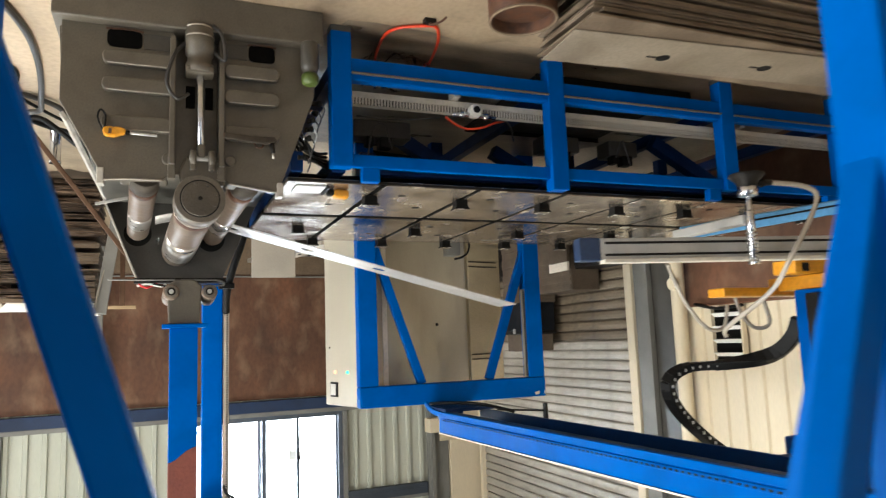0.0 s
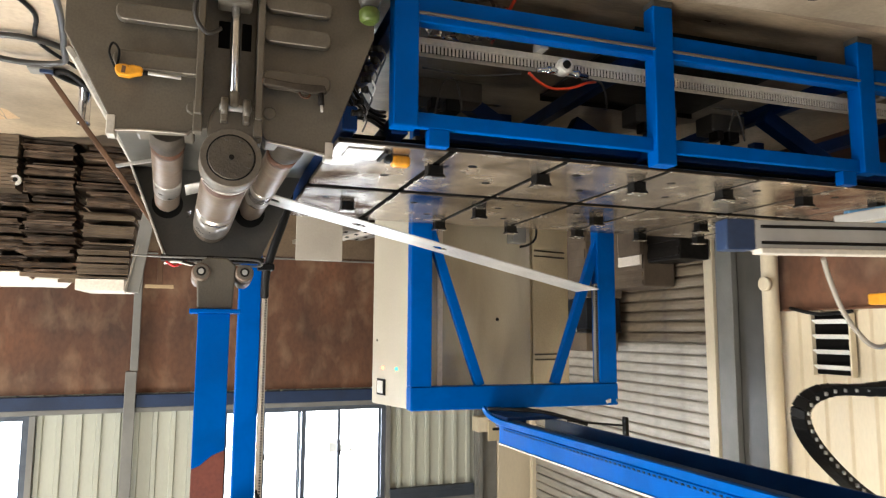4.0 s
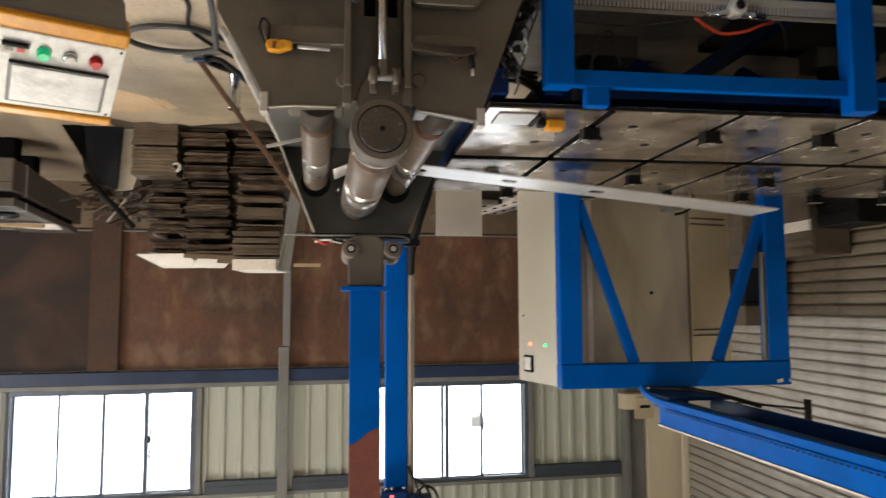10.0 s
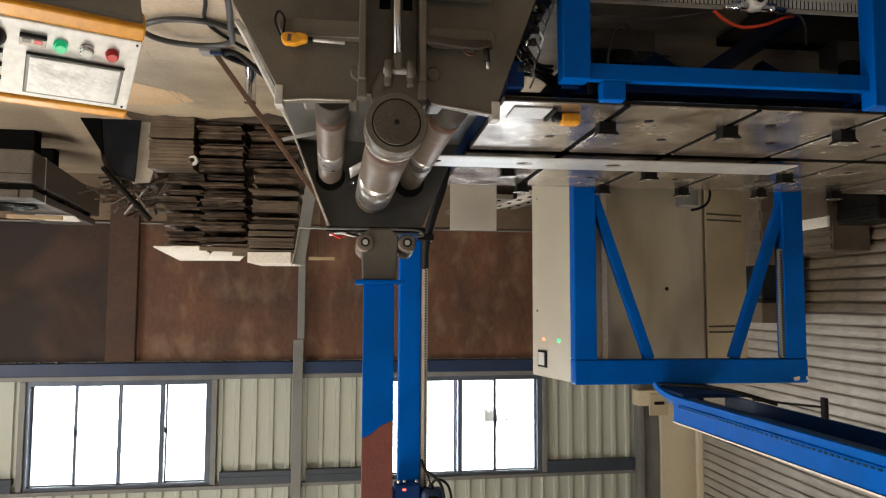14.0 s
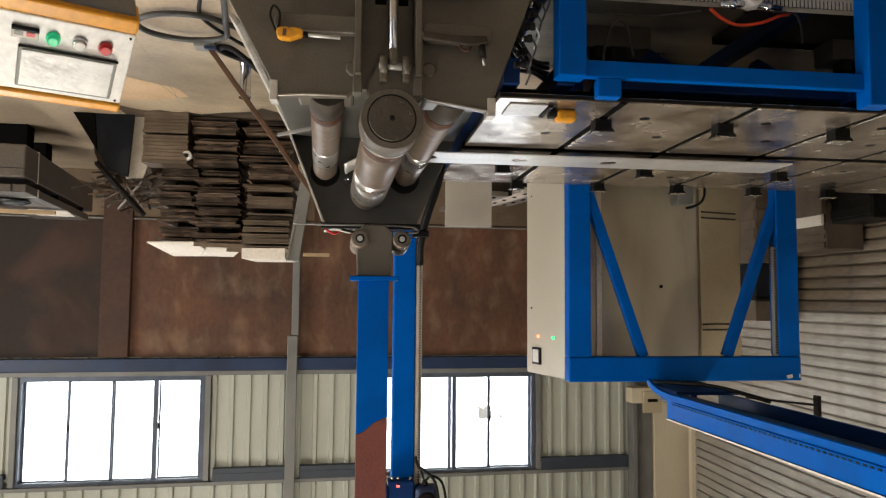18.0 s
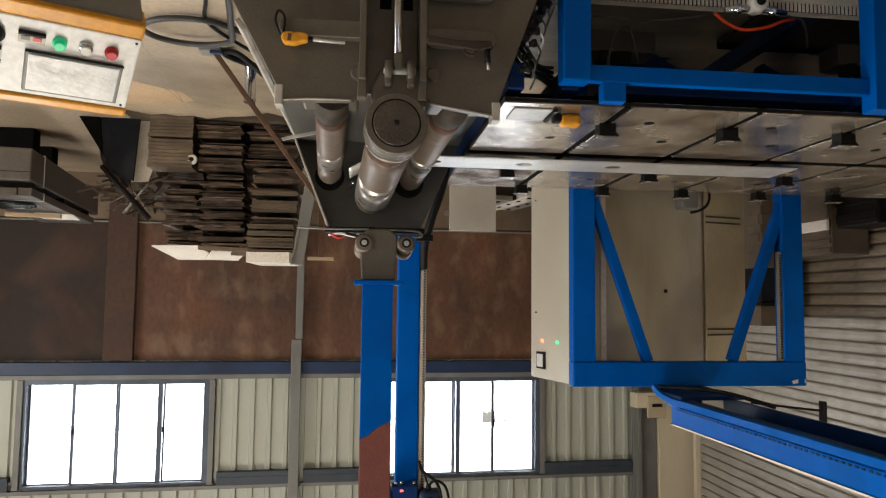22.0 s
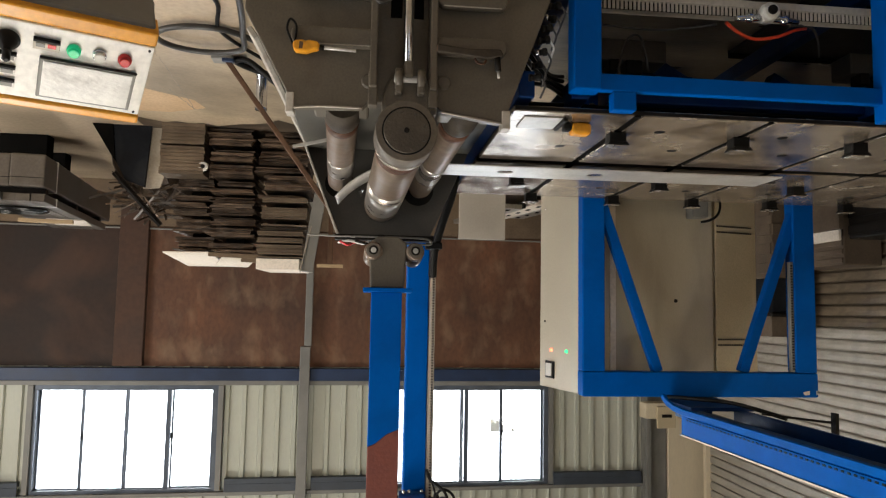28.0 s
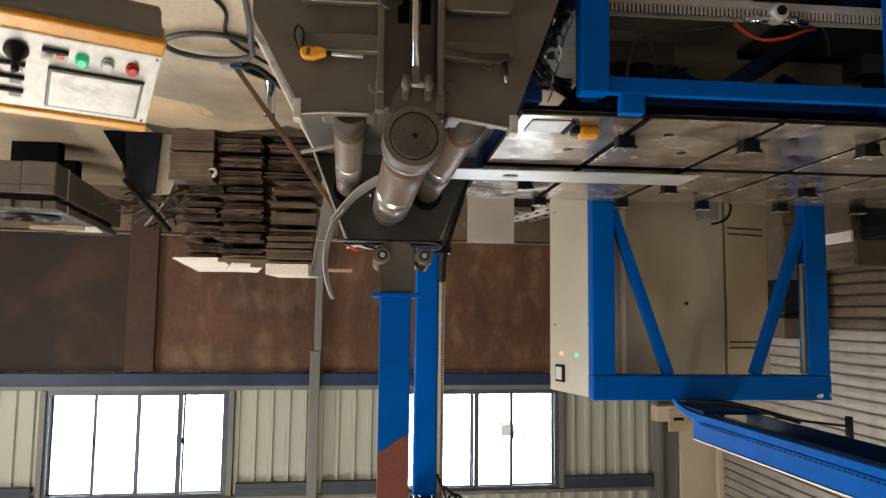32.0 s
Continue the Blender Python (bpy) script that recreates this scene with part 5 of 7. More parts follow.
part("case", soft_box(-0.91, -0.83, 3.47, 3.53, 0.787, 0.835, 0.016, 4), YELLOW, mg)
part("grip", soft_box(-0.835, -0.80, 3.475, 3.525, 0.788, 0.82, 0.01, 3), BLACK, mg)
sq = thing("sheet_offcut", (-0.69, 3.50, 0.787), "thin bright square steel offcut on the table", "steel offcut")
part("sheet", soft_box(-0.78, -0.63, 3.42, 3.58, 0.7875, 0.793, 0.002), STRIPM, sq)
part("corner_bar", soft_box(-0.80, -0.785, 3.42, 3.58, 0.7875, 0.80, 0.003), DARKMET, sq)
nt_ = thing("round_nut", (-3.98, 4.46, 0.787), "half-round dark steel guide on the table", "guide")
part("dome", lathe(nb(), (-3.98, 4.40, 0.80), (-3.98, 4.50, 0.80), [(0, 0.08), (0.1, 0.09), (0.9, 0.09), (1, 0.08)], 28), GREY_D, nt_)
pl = thing("knob_screw", (-3.52, 4.62, 0.787), "small black knob screw standing on the table", "knob")
part("stem", rod(nb(), (-3.52, 4.62, 0.787), (-3.52, 4.62, 0.83), 0.014, 12), DARKMET, pl)
part("head", lathe(nb(), (-3.52, 4.62, 0.82), (-3.52, 4.62, 0.86), [(0, 0.022), (0.3, 0.035), (0.8, 0.033), (1, 0.02)], 16), BLACK, pl)

vs = thing("air_valve", (-1.59, 3.48, 0.30), "white air regulator with brass fittings under the duct", "air valve")
part("body", lathe(nb(), (-1.60, 3.36, 0.335), (-1.60, 3.43, 0.335), [(0, 0.03), (0.15, 0.036), (0.85, 0.036), (1, 0.03)], 20), WHITEP, vs)
part("dial", lathe(nb(), (-1.60, 3.352, 0.335), (-1.60, 3.361, 0.335), [(0, 0.018), (1, 0.02)], 16), DARKMET, vs)
part("bowl", lathe(nb(), (-1.60, 3.40, 0.30), (-1.60, 3.40, 0.37), [(0, 0.02), (0.2, 0.03), (0.8, 0.03), (1, 0.022)], 16), WHITEP, vs)
for s in (-1, 1):
    part("fitting", lathe(nb(), (-1.60 + s * 0.03, 3.40, 0.352), (-1.60 + s * 0.13, 3.40, 0.362), [(0, 0.014), (0.3, 0.014), (0.35, 0.02), (0.5, 0.02), (0.55, 0.012), (1, 0.012)], 12), CHROME, vs)
oh = thing("orange_hose", (-1.5, 3.5, 0.0), "orange air hose looping under the table", "air hose")
part("hose_run", tube(nb(), [(-1.44, 3.42, 0.372), (-1.50, 3.44, 0.40), (-1.58, 3.46, 0.415), (-1.68, 3.46, 0.40), (-1.76, 3.47, 0.365), (-1.83, 3.5, 0.34)], 0.007, 8), ORANGE_HOSE, oh)
part("hose_run", tube(nb(), [(-1.16, 3.85, 0.06), (-1.11, 3.65, 0.03), (-1.075, 3.45, 0.02), (-1.065, 3.28, 0.014), (-1.11, 3.19, 0.012), (-1.195, 3.14, 0.014), (-1.27, 3.12, 0.014), (-1.32, 3.19, 0.014), (-1.37, 3.35, 0.02), (-1.405, 3.6, 0.04), (-1.44, 3.85, 0.06)], 0.0085, 8), ORANGE_HOSE, oh)
fb = thing("floor_junction", (-1.30, 2.88, 0), "small brown steel junction on the floor with a bent rod", "junction")
fb.location = (-1.225, 3.08, 0)
part("block", soft_box(-1.335, -1.275, 2.86, 2.90, 0, 0.025, 0.004), DARKMET, fb)
part("bent_rod", tube(nb(), [(-1.30, 2.88, 0.022), (-1.305, 2.84, 0.045), (-1.325, 2.78, 0.055), (-1.34, 2.75, 0.045)], 0.006, 8), RUST, fb)
gh = thing("grey_tubes", (-1.9, 3.5, 0.3), "thin grey air tubes hanging under the table", "air tube")
for pts in ([(-1.72, 3.44, 0.36), (-1.82, 3.46, 0.35), (-1.88, 3.5, 0.38), (-1.92, 3.55, 0.44)], [(-0.95, 3.45, 0.40), (-1.2, 3.5, 0.385), (-1.42, 3.46, 0.365)], [(-1.02, 3.5, 0.60), (-1.05, 3.48, 0.45), (-1.12, 3.5, 0.42), (-1.16, 3.52, 0.55)], [(-2.6, 3.5, 0.5), (-2.64, 3.48, 0.4), (-2.7, 3.5, 0.55)], [(-3.4, 3.5, 0.32), (-3.43, 3.48, 0.24), (-3.36, 3.5, 0.2)]):
    part("tube", tube(nb(), pts, 0.005, 6), HOSE, gh)
for bx0, bw in ((-1.25, 0.18), (-2.5, 0.14), (-3.0, 0.12)):
    c = thing("valve_manifold", (bx0, 4.0, 0.2), "dark pneumatic manifold block under the table", "manifold", group="manifolds under the table")
    part("block", soft_box(bx0 - bw, bx0 + bw, 3.95, 4.1, 0.242, 0.35, 0.01), GREY_D, c)
    part("coil", soft_box(bx0 - 0.05, bx0 + 0.03, 3.92, 4.0, 0.351, 0.42, 0.008), BLACK, c)
    part("coil", soft_box(bx0 + 0.06, bx0 + 0.11, 3.92, 4.0, 0.351, 0.41, 0.008), BLACK, c)
pb = thing("plastic_bag", (-1.2, 3.7, 0), "crumpled clear plastic film on the floor", "plastic bag")
bm = nb()
bmesh.ops.create_icosphere(bm, subdivisions=4, radius=0.16)
for v in bm.verts:
    v.co = Vector((v.co.x * 1.3, v.co.y, max(0, v.co.z * 0.5 + 0.06 + 0.05 * noise.noise(v.co * 14)))) + Vector((-1.22, 3.62, 0)) + 0.03 * noise.noise_vector(v.co * 18)
part("film", bm, FILM, pb)
# oil stain whose darkness and outline also hold the table's painted shade
bm = nb()
random.seed(77)
rim_ = [(-4.6 + 3.75 * i / 26, (2.78 if i < 17 else 3.25) + random.uniform(-0.07, 0.06)) for i in range(27)] + [(-0.74, 3.5), (-0.76, 4.5), (-0.7, 5.3), (-3.05, 5.3), (-3.3, 4.95), (-3.62, 4.6), (-3.95, 4.42), (-4.2, 4.1), (-4.4, 3.7), (-4.6, 3.6)]
bm.faces.new([bm.verts.new((x_, y_, 0.0022)) for x_, y_ in rim_])
tn = nb()
edge = [(-4.55 + 5.2 * i / 30, 1.1 + 0.25 * noise.noise(Vector((i * 0.7, 2, 0)))) for i in range(31)] + [(0.72 + 0.10 * noise.noise(Vector((i * 0.9, 7, 0))), 1.3 + 0.18 * i) for i in range(12)] + [(-4.55, 3.4)]
tn.faces.new([tn.verts.new((x_, y_, 0.0011)) for x_, y_ in edge])
solo("floor_grime", tn, BROWN_CONCRETE, "darker brownish concrete before the machine", "floor stain", kind="structure")
solo("oil_stain", bm, OILFLOOR_SHADED, "oil-soaked concrete under the work table, darkened further for its shade", "oil stain", kind="structure")
# floor sheet painted dark as the shadow in front of the stacks
bm = nb()
bm.faces.new([bm.verts.new((0.40 + 1.5 * i / 14, 6.78 + random.uniform(-0.07, 0.07) - 0.10 * math.sin(i * 0.5), 0.0024)) for i in range(15)] + [bm.verts.new(p_) for p_ in ((1.9, 7.6, 0.0024), (0.40, 7.6, 0.0024))])
solo("soot_stain", bm, SHADED_FLOOR, "concrete darkened before the plate stacks, shade painted in", "floor stain", kind="structure")
# dark tray added on the floor to deepen the shade below the table
sheetp = thing("dark_tray", (-2.3, 4.0, 0), "dark tray added below the table to deepen its shade", "tray")
part("pan", soft_box(-3.25, -2.1, 3.55, 4.6, 0.003, 0.02, 0.004), DARKMET, sheetp)
for y0 in (3.54, 4.6):
    part("rim", soft_box(-3.26, -2.09, y0, y0 + 0.01, 0.003, 0.05, 0.003), DARKMET, sheetp)
for k, (x0, x1, z0) in enumerate(((-1.9, -1.2, 0.25), (-2.9, -2.3, 0.2), (-3.9, -3.3, 0.3))):
    cy = thing("air_cylinder", ((x0 + x1) / 2, 4.1, 0.1), "long grey pneumatic cylinder under the table", "cylinder", group="cylinders under the table")
    part("barrel", rod(nb(), (x0, 4.35, 0.50), (x1, 4.35, 0.50), 0.04, 18), ALU, cy)
    part("end_block", soft_box(x0 - 0.03, x0, 4.30, 4.40, 0.45, 0.60, 0.004), GREY_D, cy)
    part("end_block", soft_box(x1, x1 + 0.03, 4.30, 4.40, 0.45, 0.60, 0.004), GREY_D, cy)

# right of the machine: oil bottle and connectors
ob_ = thing("oil_bottle", (-0.645, 3.16, 0.17), "grey lubricator bottle with a lime green cap", "lubricator")
part("bottle", lathe(nb(), (-0.645, 3.13, 0.18), (-0.645, 3.13, 0.33), [(0, 0.035), (0.05, 0.042), (0.8, 0.042), (1, 0.03)], 20), GREY_D, ob_)
part("green_cap", lathe(nb(), (-0.645, 3.13, 0.33), (-0.645, 3.13, 0.385), [(0, 0.03), (0.2, 0.04), (0.8, 0.038), (1, 0.024)], 18), BOTTLE, ob_)
random.seed(19)
for i in range(7):
    z_ = 0.42 + 0.046 * i
    x_, y_ = -0.692 + 0.012 * i, 3.262 + random.uniform(-0.012, 0.02)
    q = thing("hose_connector", (x_, y_, z_), "black hydraulic hose connector on the machine side", "connector", group="connectors on the machine side")
    ln_ = random.uniform(0.022, 0.04)
    part("body", lathe(nb(), (x_ + 0.004, y_, z_), (x_ - ln_, y_ - 0.008, z_ + random.uniform(-0.01, 0.01)), [(0, 0.011), (0.45, 0.011), (0.5, 0.015), (0.9, 0.015), (1, 0.010)], 10), BLACK, q)
    part("nut", lathe(nb(), (x_ + 0.012, y_, z_), (x_ + 0.002, y_, z_), [(0, 0.014), (1, 0.014)], 6), CHROME if i % 3 == 1 else DARKMET, q)
    part("lead", tube(nb(), [(x_ - ln_, y_ - 0.006, z_), (x_ - ln_ - 0.02, y_ + 0.02, z_ + 0.02), (x_ - ln_ - 0.015, y_ + 0.07, z_ + 0.05)], 0.004, 6), WHITEP if i == 3 else HOSE, q)
cbk = thing("black_cables", (-0.7, 3.6, 0.5), "bundle of black cables between machine and table", "cables")
for i in range(5):
    part("cable", tube(nb(), [(-0.60, 3.40, 0.46 + 0.03 * i), (-0.66, 3.38 + 0.02 * i, 0.56 + 0.02 * i), (-0.72, 3.42, 0.62 + 0.012 * i), (-0.80, 3.50, 0.60 + 0.02 * i)], 0.008, 8), BLACK if i % 2 else HOSE, cbk)
sd = thing("screwdriver_tool", (0.17, 3.20, 0.65), "yellow handled tool with a steel shank on the machine ledge", "hand tool")
hd_ = part("handle", prism([(0.125, 0.648), (0.135, 0.638), (0.165, 0.634), (0.172, 0.640), (0.180, 0.634), (0.208, 0.637), (0.216, 0.648), (0.214, 0.664), (0.204, 0.675), (0.170, 0.677), (0.148, 0.668), (0.130, 0.664)], 3.168, 3.203, 0.006), YELLOW, sd)
part("grip_band", prism([(0.180, 0.645), (0.192, 0.644), (0.194, 0.668), (0.182, 0.668)], 3.1655, 3.168), WOODBROWN, hd_)
part("ferrule", rod(nb(), (0.128, 3.185, 0.655), (0.112, 3.185, 0.6555), 0.009, 10), DARKMET, hd_)
part("shank", rod(nb(), (0.13, 3.185, 0.655), (0.005, 3.185, 0.66), 0.006, 10), STRIPM, sd)
part("cord_loop", tube(nb(), [(0.215, 3.18, 0.65), (0.235, 3.175, 0.60), (0.225, 3.175, 0.565), (0.205, 3.175, 0.59), (0.21, 3.18, 0.645)], 0.004, 6), BLACK, sd)
rg = thing("spray_gun_tool", (-0.40, 3.19, 0.62), "brown metal hand tool resting on the machine ledge", "hand tool")
part("body", prism([(-0.27, 0.625), (-0.38, 0.635), (-0.49, 0.632), (-0.50, 0.655), (-0.44, 0.668), (-0.36, 0.66), (-0.27, 0.652)], 3.165, 3.20, 0.005), BEARING, rg)
part("trigger", tube(nb(), [(-0.40, 3.18, 0.664), (-0.41, 3.175, 0.682), (-0.43, 3.175, 0.684), (-0.44, 3.18, 0.668)], 0.004, 6), RUST, rg)
part("cap_nut", lathe(nb(), (-0.268, 3.182, 0.638), (-0.285, 3.182, 0.638), [(0, 0.013), (1, 0.015)], 8), RUST, rg)
part("nozzle", rod(nb(), (-0.478, 3.18, 0.655), (-0.482, 3.18, 0.705), 0.011, 10), DARKMET, rg)
part("tip", rod(nb(), (-0.482, 3.18, 0.705), (-0.484, 3.18, 0.73), 0.005, 8), STRIPM, rg)

# ---- floor stock in front of the table ----
st = thing("sheet_stack", (-2.9, 2.5, 0), "stack of slotted grey steel sheets lying on the floor", "steel sheets")
zz = 0.0
random.seed(5)
for i in range(40):
    th = random.choice((0.008, 0.010, 0.013, 0.018))
    if zz + th > 0.292:
        break
    dx, dy = random.uniform(-0.05, 0.03), random.uniform(-0.022, 0.012)
    part("sheet", soft_box(-4.1 + dx, -1.72 + dx + 0.004 * i, 2.30 + dy, 2.74 + dy * 0.4, zz, zz + th - 0.002, 0.002, 1, pose(0, 0, 0, 0, 0, random.uniform(-0.25, 0.25))), SHEET_EDGE, st)
    zz += th
topm = pose(-1.66, 2.76, 0, 0, 0, 4.4)
tp = part("top_sheet", soft_box(-2.6, 0, -0.33, 0, zz, zz + 0.006, 0.002, 1, topm), DULLSHEET, st)
for hx in (-0.53, -1.12):
    part("slot_hole", joined(lathe(nb(), topm @ Vector((hx - 0.03, -0.15, zz + 0.005)), topm @ Vector((hx - 0.03, -0.15, zz + 0.0075)), [(0, 0.034), (1, 0.034)], 18), soft_box(hx - 0.01, hx + 0.06, -0.158, -0.142, zz + 0.005, zz + 0.007, 0.0005, 1, topm)), BLACK, tp)
dm = thing("rusty_pipe_ring", (-1.46, 2.56, 0), "short rusty steel pipe section standing on the floor", "pipe section")
bm = nb()
n = 40
ro, ri, hh = 0.15, 0.138, 0.21
rings = [ring(bm, (-1.46, 2.56, z_), Vector((1, 0, 0)), Vector((0, 1, 0)), r_, n) for z_, r_ in ((0, ro), (hh - 0.004, ro), (hh, ro - 0.003), (hh, ri + 0.003), (hh - 0.004, ri), (0.002, ri))]
for a, b in zip(rings, rings[1:]):
    for i in range(n):
        bm.faces.new((a[i], a[(i + 1) % n], b[(i + 1) % n], b[i])).smooth = True
part("pipe_wall", bm, RUST, dm)
part("rim", tube(nb(), [(-1.46 + (ro - 0.005) * math.cos(i * math.pi / 20), 2.56 + (ro - 0.005) * math.sin(i * math.pi / 20), hh) for i in range(41)], 0.007, 8, 0), TAN, dm, "pale worn rim")
part("scale_inside", lathe(nb(), (-1.46, 2.56, hh - 0.06), (-1.46, 2.56, hh - 0.05), [(0, ri - 0.002), (1, ri - 0.002)], 36), RUST, dm, "rust-brown filling")

# ---- operator console ----
PM = pose(0.386, 2.309, 1.0, -58, 0, -27) @ Matrix.Translation((0, 0, 0.02))
con = thing("control_console", (0, 0, 0), "white and orange operator console with screen and push buttons", "control console")
part("face_plate", soft_box(0, 0.56, 0, 0.012, -0.013, 0.166, 0.003), PANELW, con, "white enamelled face plate")
hs = part("housing", soft_box(0.004, 0.556, 0.012, 0.11, -0.055, 0.19, 0.008), STEELGREY, con)
skirt = soft_box(0.003, 0.52, 0.012, 0.16, -0.10, -0.012, 0.006)
bmesh.ops.transform(skirt, matrix=(PM @ Matrix.Diagonal((0.95, 1, 1.08, 1))).inverted() @ pose(0.386, 2.309, 1.0, 0, 0, -27), verts=skirt.verts[:])
part("front_skirt", skirt, STEELGREY, con, "dark grey front skirt")
part("upper_trim", soft_box(-0.002, 0.562, -0.004, 0.05, 0.167, 0.189, 0.005), YELLOW, con, "orange painted trim")
part("lower_trim", soft_box(-0.002, 0.562, -0.001, 0.05, -0.047, -0.0145, 0.005), YELLOW, con, "orange painted trim")
sc = part("screen_bezel", soft_box(0.024, 0.210, -0.006, 0.0, 0.053, 0.153, 0.003), STEELGREY, con)
part("screen", soft_box(0.031, 0.203, -0.0085, -0.006, 0.060, 0.147, 0.001, 1), SCREEN, sc, "screen under wrinkled protective film")
# dark strip drawn as the bezel's cast shadow
part("bezel_shade", soft_box(0.024, 0.210, -0.013, -0.0065, 0.050, 0.0525, 0.001), DARKMET, sc)


def button(x, z, material, label):
    b = part("button_ring", lathe(nb(), (x, 0.0, z), (x, -0.008, z), [(0, 0.0135), (0.7, 0.0135), (1, 0.012)], 22), CHROME if material is WHITEP else material, con)
    part("button_cap", lathe(nb(), (x, -0.0075, z), (x, -0.014, z), [(0, 0.0105), (0.8, 0.0105), (1, 0.009)], 20), material, b, label)


button(0.1505, 0.028, GREENB, "green push button")
button(0.102, 0.027, WHITEP, "white push button")
button(0.053, 0.027, RED, "red push button")
dp_ = part("label_plate", soft_box(0.176, 0.224, -0.004, 0.0, 0.019, 0.039, 0.001), DUCT, con)
part("label_bar", soft_box(0.183, 0.198, -0.0055, -0.0045, 0.023, 0.032, 0.0004, 1), RED, dp_)
part("label_bar", soft_box(0.203, 0.219, -0.0055, -0.0045, 0.023, 0.032, 0.0004, 1), STEELGREY, dp_)
# black strip drawn as the label's cast shadow
part("shade_strip", soft_box(0.176, 0.224, -0.010, 0.0, 0.013, 0.018, 0.001), BLACK, dp_)
js = part("joystick_boot", lathe(nb(), (0.268, 0, 0.030), (0.268, -0.034, 0.033), [(0, 0.022), (0.15, 0.023), (0.45, 0.016), (0.8, 0.009), (1, 0.008)], 20), BLACK, con)
part("joystick_stick", lathe(nb(), (0.268, -0.034, 0.033), (0.268, -0.056, 0.036), [(0, 0.0075), (0.8, 0.0075), (1, 0.004)], 14), BLACK, js, "black joystick stick")
for zz_ in (0.072, 0.104, 0.136):
    for x_ in (0.25, 0.325):
        lb = part("label_plate", soft_box(x_, x_ + 0.05, -0.004, 0.0, zz_ - 0.009, zz_ + 0.006, 0.001), WHITEP, con)
        part("shade_strip", soft_box(x_, x_ + 0.05, -0.009, 0.0, zz_ - 0.0145, zz_ - 0.0095, 0.001), BLACK, lb)
        part("label_bar", soft_box(x_ + 0.004, x_ + 0.026, -0.0052, -0.0042, zz_ - 0.006, zz_ + 0.003, 0.0003, 1), STEELGREY, lb)
for x_, z_ in ((0.009, -0.004), (0.012, 0.158)):
    part("screw", lathe(nb(), (x_, 0.001, z_), (x_, -0.002, z_), [(0, 0.003), (1, 0.0025)], 8), DARKMET, con)
con.matrix_world = PM @ Matrix.Diagonal((0.95, 1, 1.08, 1))
cs = thing("console_stand", (0.72, 2.3, 0), "grey steel stand carrying the operator console", "stand")
part("column", soft_box(0.80, 0.90, 2.24, 2.34, 0.02, 0.84, 0.006), STEELGREY, cs)
part("base_plate", soft_box(0.65, 1.05, 2.1, 2.5, 0, 0.02, 0.004), STEELGREY, cs)
part("head_bracket", soft_box(0.56, 0.92, 2.22, 2.38, 0.84, 0.93, 0.006), STEELGREY, cs)

# ---- left side floor ----
lh = thing("coiled_hose", (0.85, 4.8, 0), "grey hydraulic hose coiled on the floor beside the machine", "hose")
lp_ = [(1.5, 2.75, 0.02), (1.1, 3.0, 0.02), (0.80, 3.2, 0.02), (0.66, 3.45, 0.02), (0.605, 3.74, 0.02), (0.60, 4.08, 0.025), (0.625, 4.40, 0.04), (0.66, 4.66, 0.06)]
for i in range(0, 13):
    a = math.pi - 0.15 - i * 2 * math.pi / 13.5
    lp_.append((0.92 + 0.24 * math.cos(a), 4.81 + 0.165 * math.sin(a), 0.06 - 0.003 * i))
lp_ += [(0.60, 4.83, 0.035), (0.52, 4.90, 0.08), (0.40, 4.97, 0.14)]
part("hose_run", tube(nb(), lp_, 0.0168, 10), HOSE, lh)
ec = thing("floor_power_cable", (0.75, 4.0, 0), "black power cable lying across the floor", "cable")
part("cable_run", tube(nb(), [(1.6, 3.4, 0.012), (1.15, 3.75, 0.012), (0.86, 4.05, 0.012), (0.74, 4.35, 0.012), (0.80, 4.72, 0.012), (0.66, 5.02, 0.03), (0.50, 5.05, 0.10), (0.40, 4.9, 0.22)], 0.011, 8), BLACK, ec)
br = thing("leaning_brown_rod", (0.85, 5.17, 0), "brown square rod leaning against the machine", "rod")
part("rod_body", bar((0.84, 5.15, 0.035), (0.13, 5.35, 1.0), 0.032, 0.032, 0.005), WOODBROWN, br)
part("foot_clamp", soft_box(0.80, 0.93, 5.10, 5.20, 0.0, 0.04, 0.008), STEELGREY, br)
bs = thing("bright_steel_post", (0.68, 5.4, 0), "short bright round steel post standing on the floor", "post")
part("post_body", lathe(nb(), (0.675, 5.45, 0), (0.675, 5.45, 0.25), [(0, 0.042), (0.06, 0.042), (0.08, 0.036), (0.9, 0.036), (0.92, 0.04), (1, 0.038)], 20), CHROME, bs)
bc = thing("floor_cable", (0.55, 5.1, 0), "black cable loops on the floor behind the machine", "cable")
part("cable_run", tube(nb(), [(0.40, 5.0, 0.30), (0.52, 5.05, 0.20), (0.70, 5.1, 0.05), (0.80, 5.2, 0.02), (0.70, 5.32, 0.03), (0.52, 5.25, 0.10), (0.38, 5.2, 0.25)], 0.018, 8), BLACK, bc)
part("blue_tag", soft_box(0.79, 0.86, 5.08, 5.11, 0.041, 0.06, 0.003), GIRT, bc)

# stacks of cut steel plates on the floor
random.seed(11)


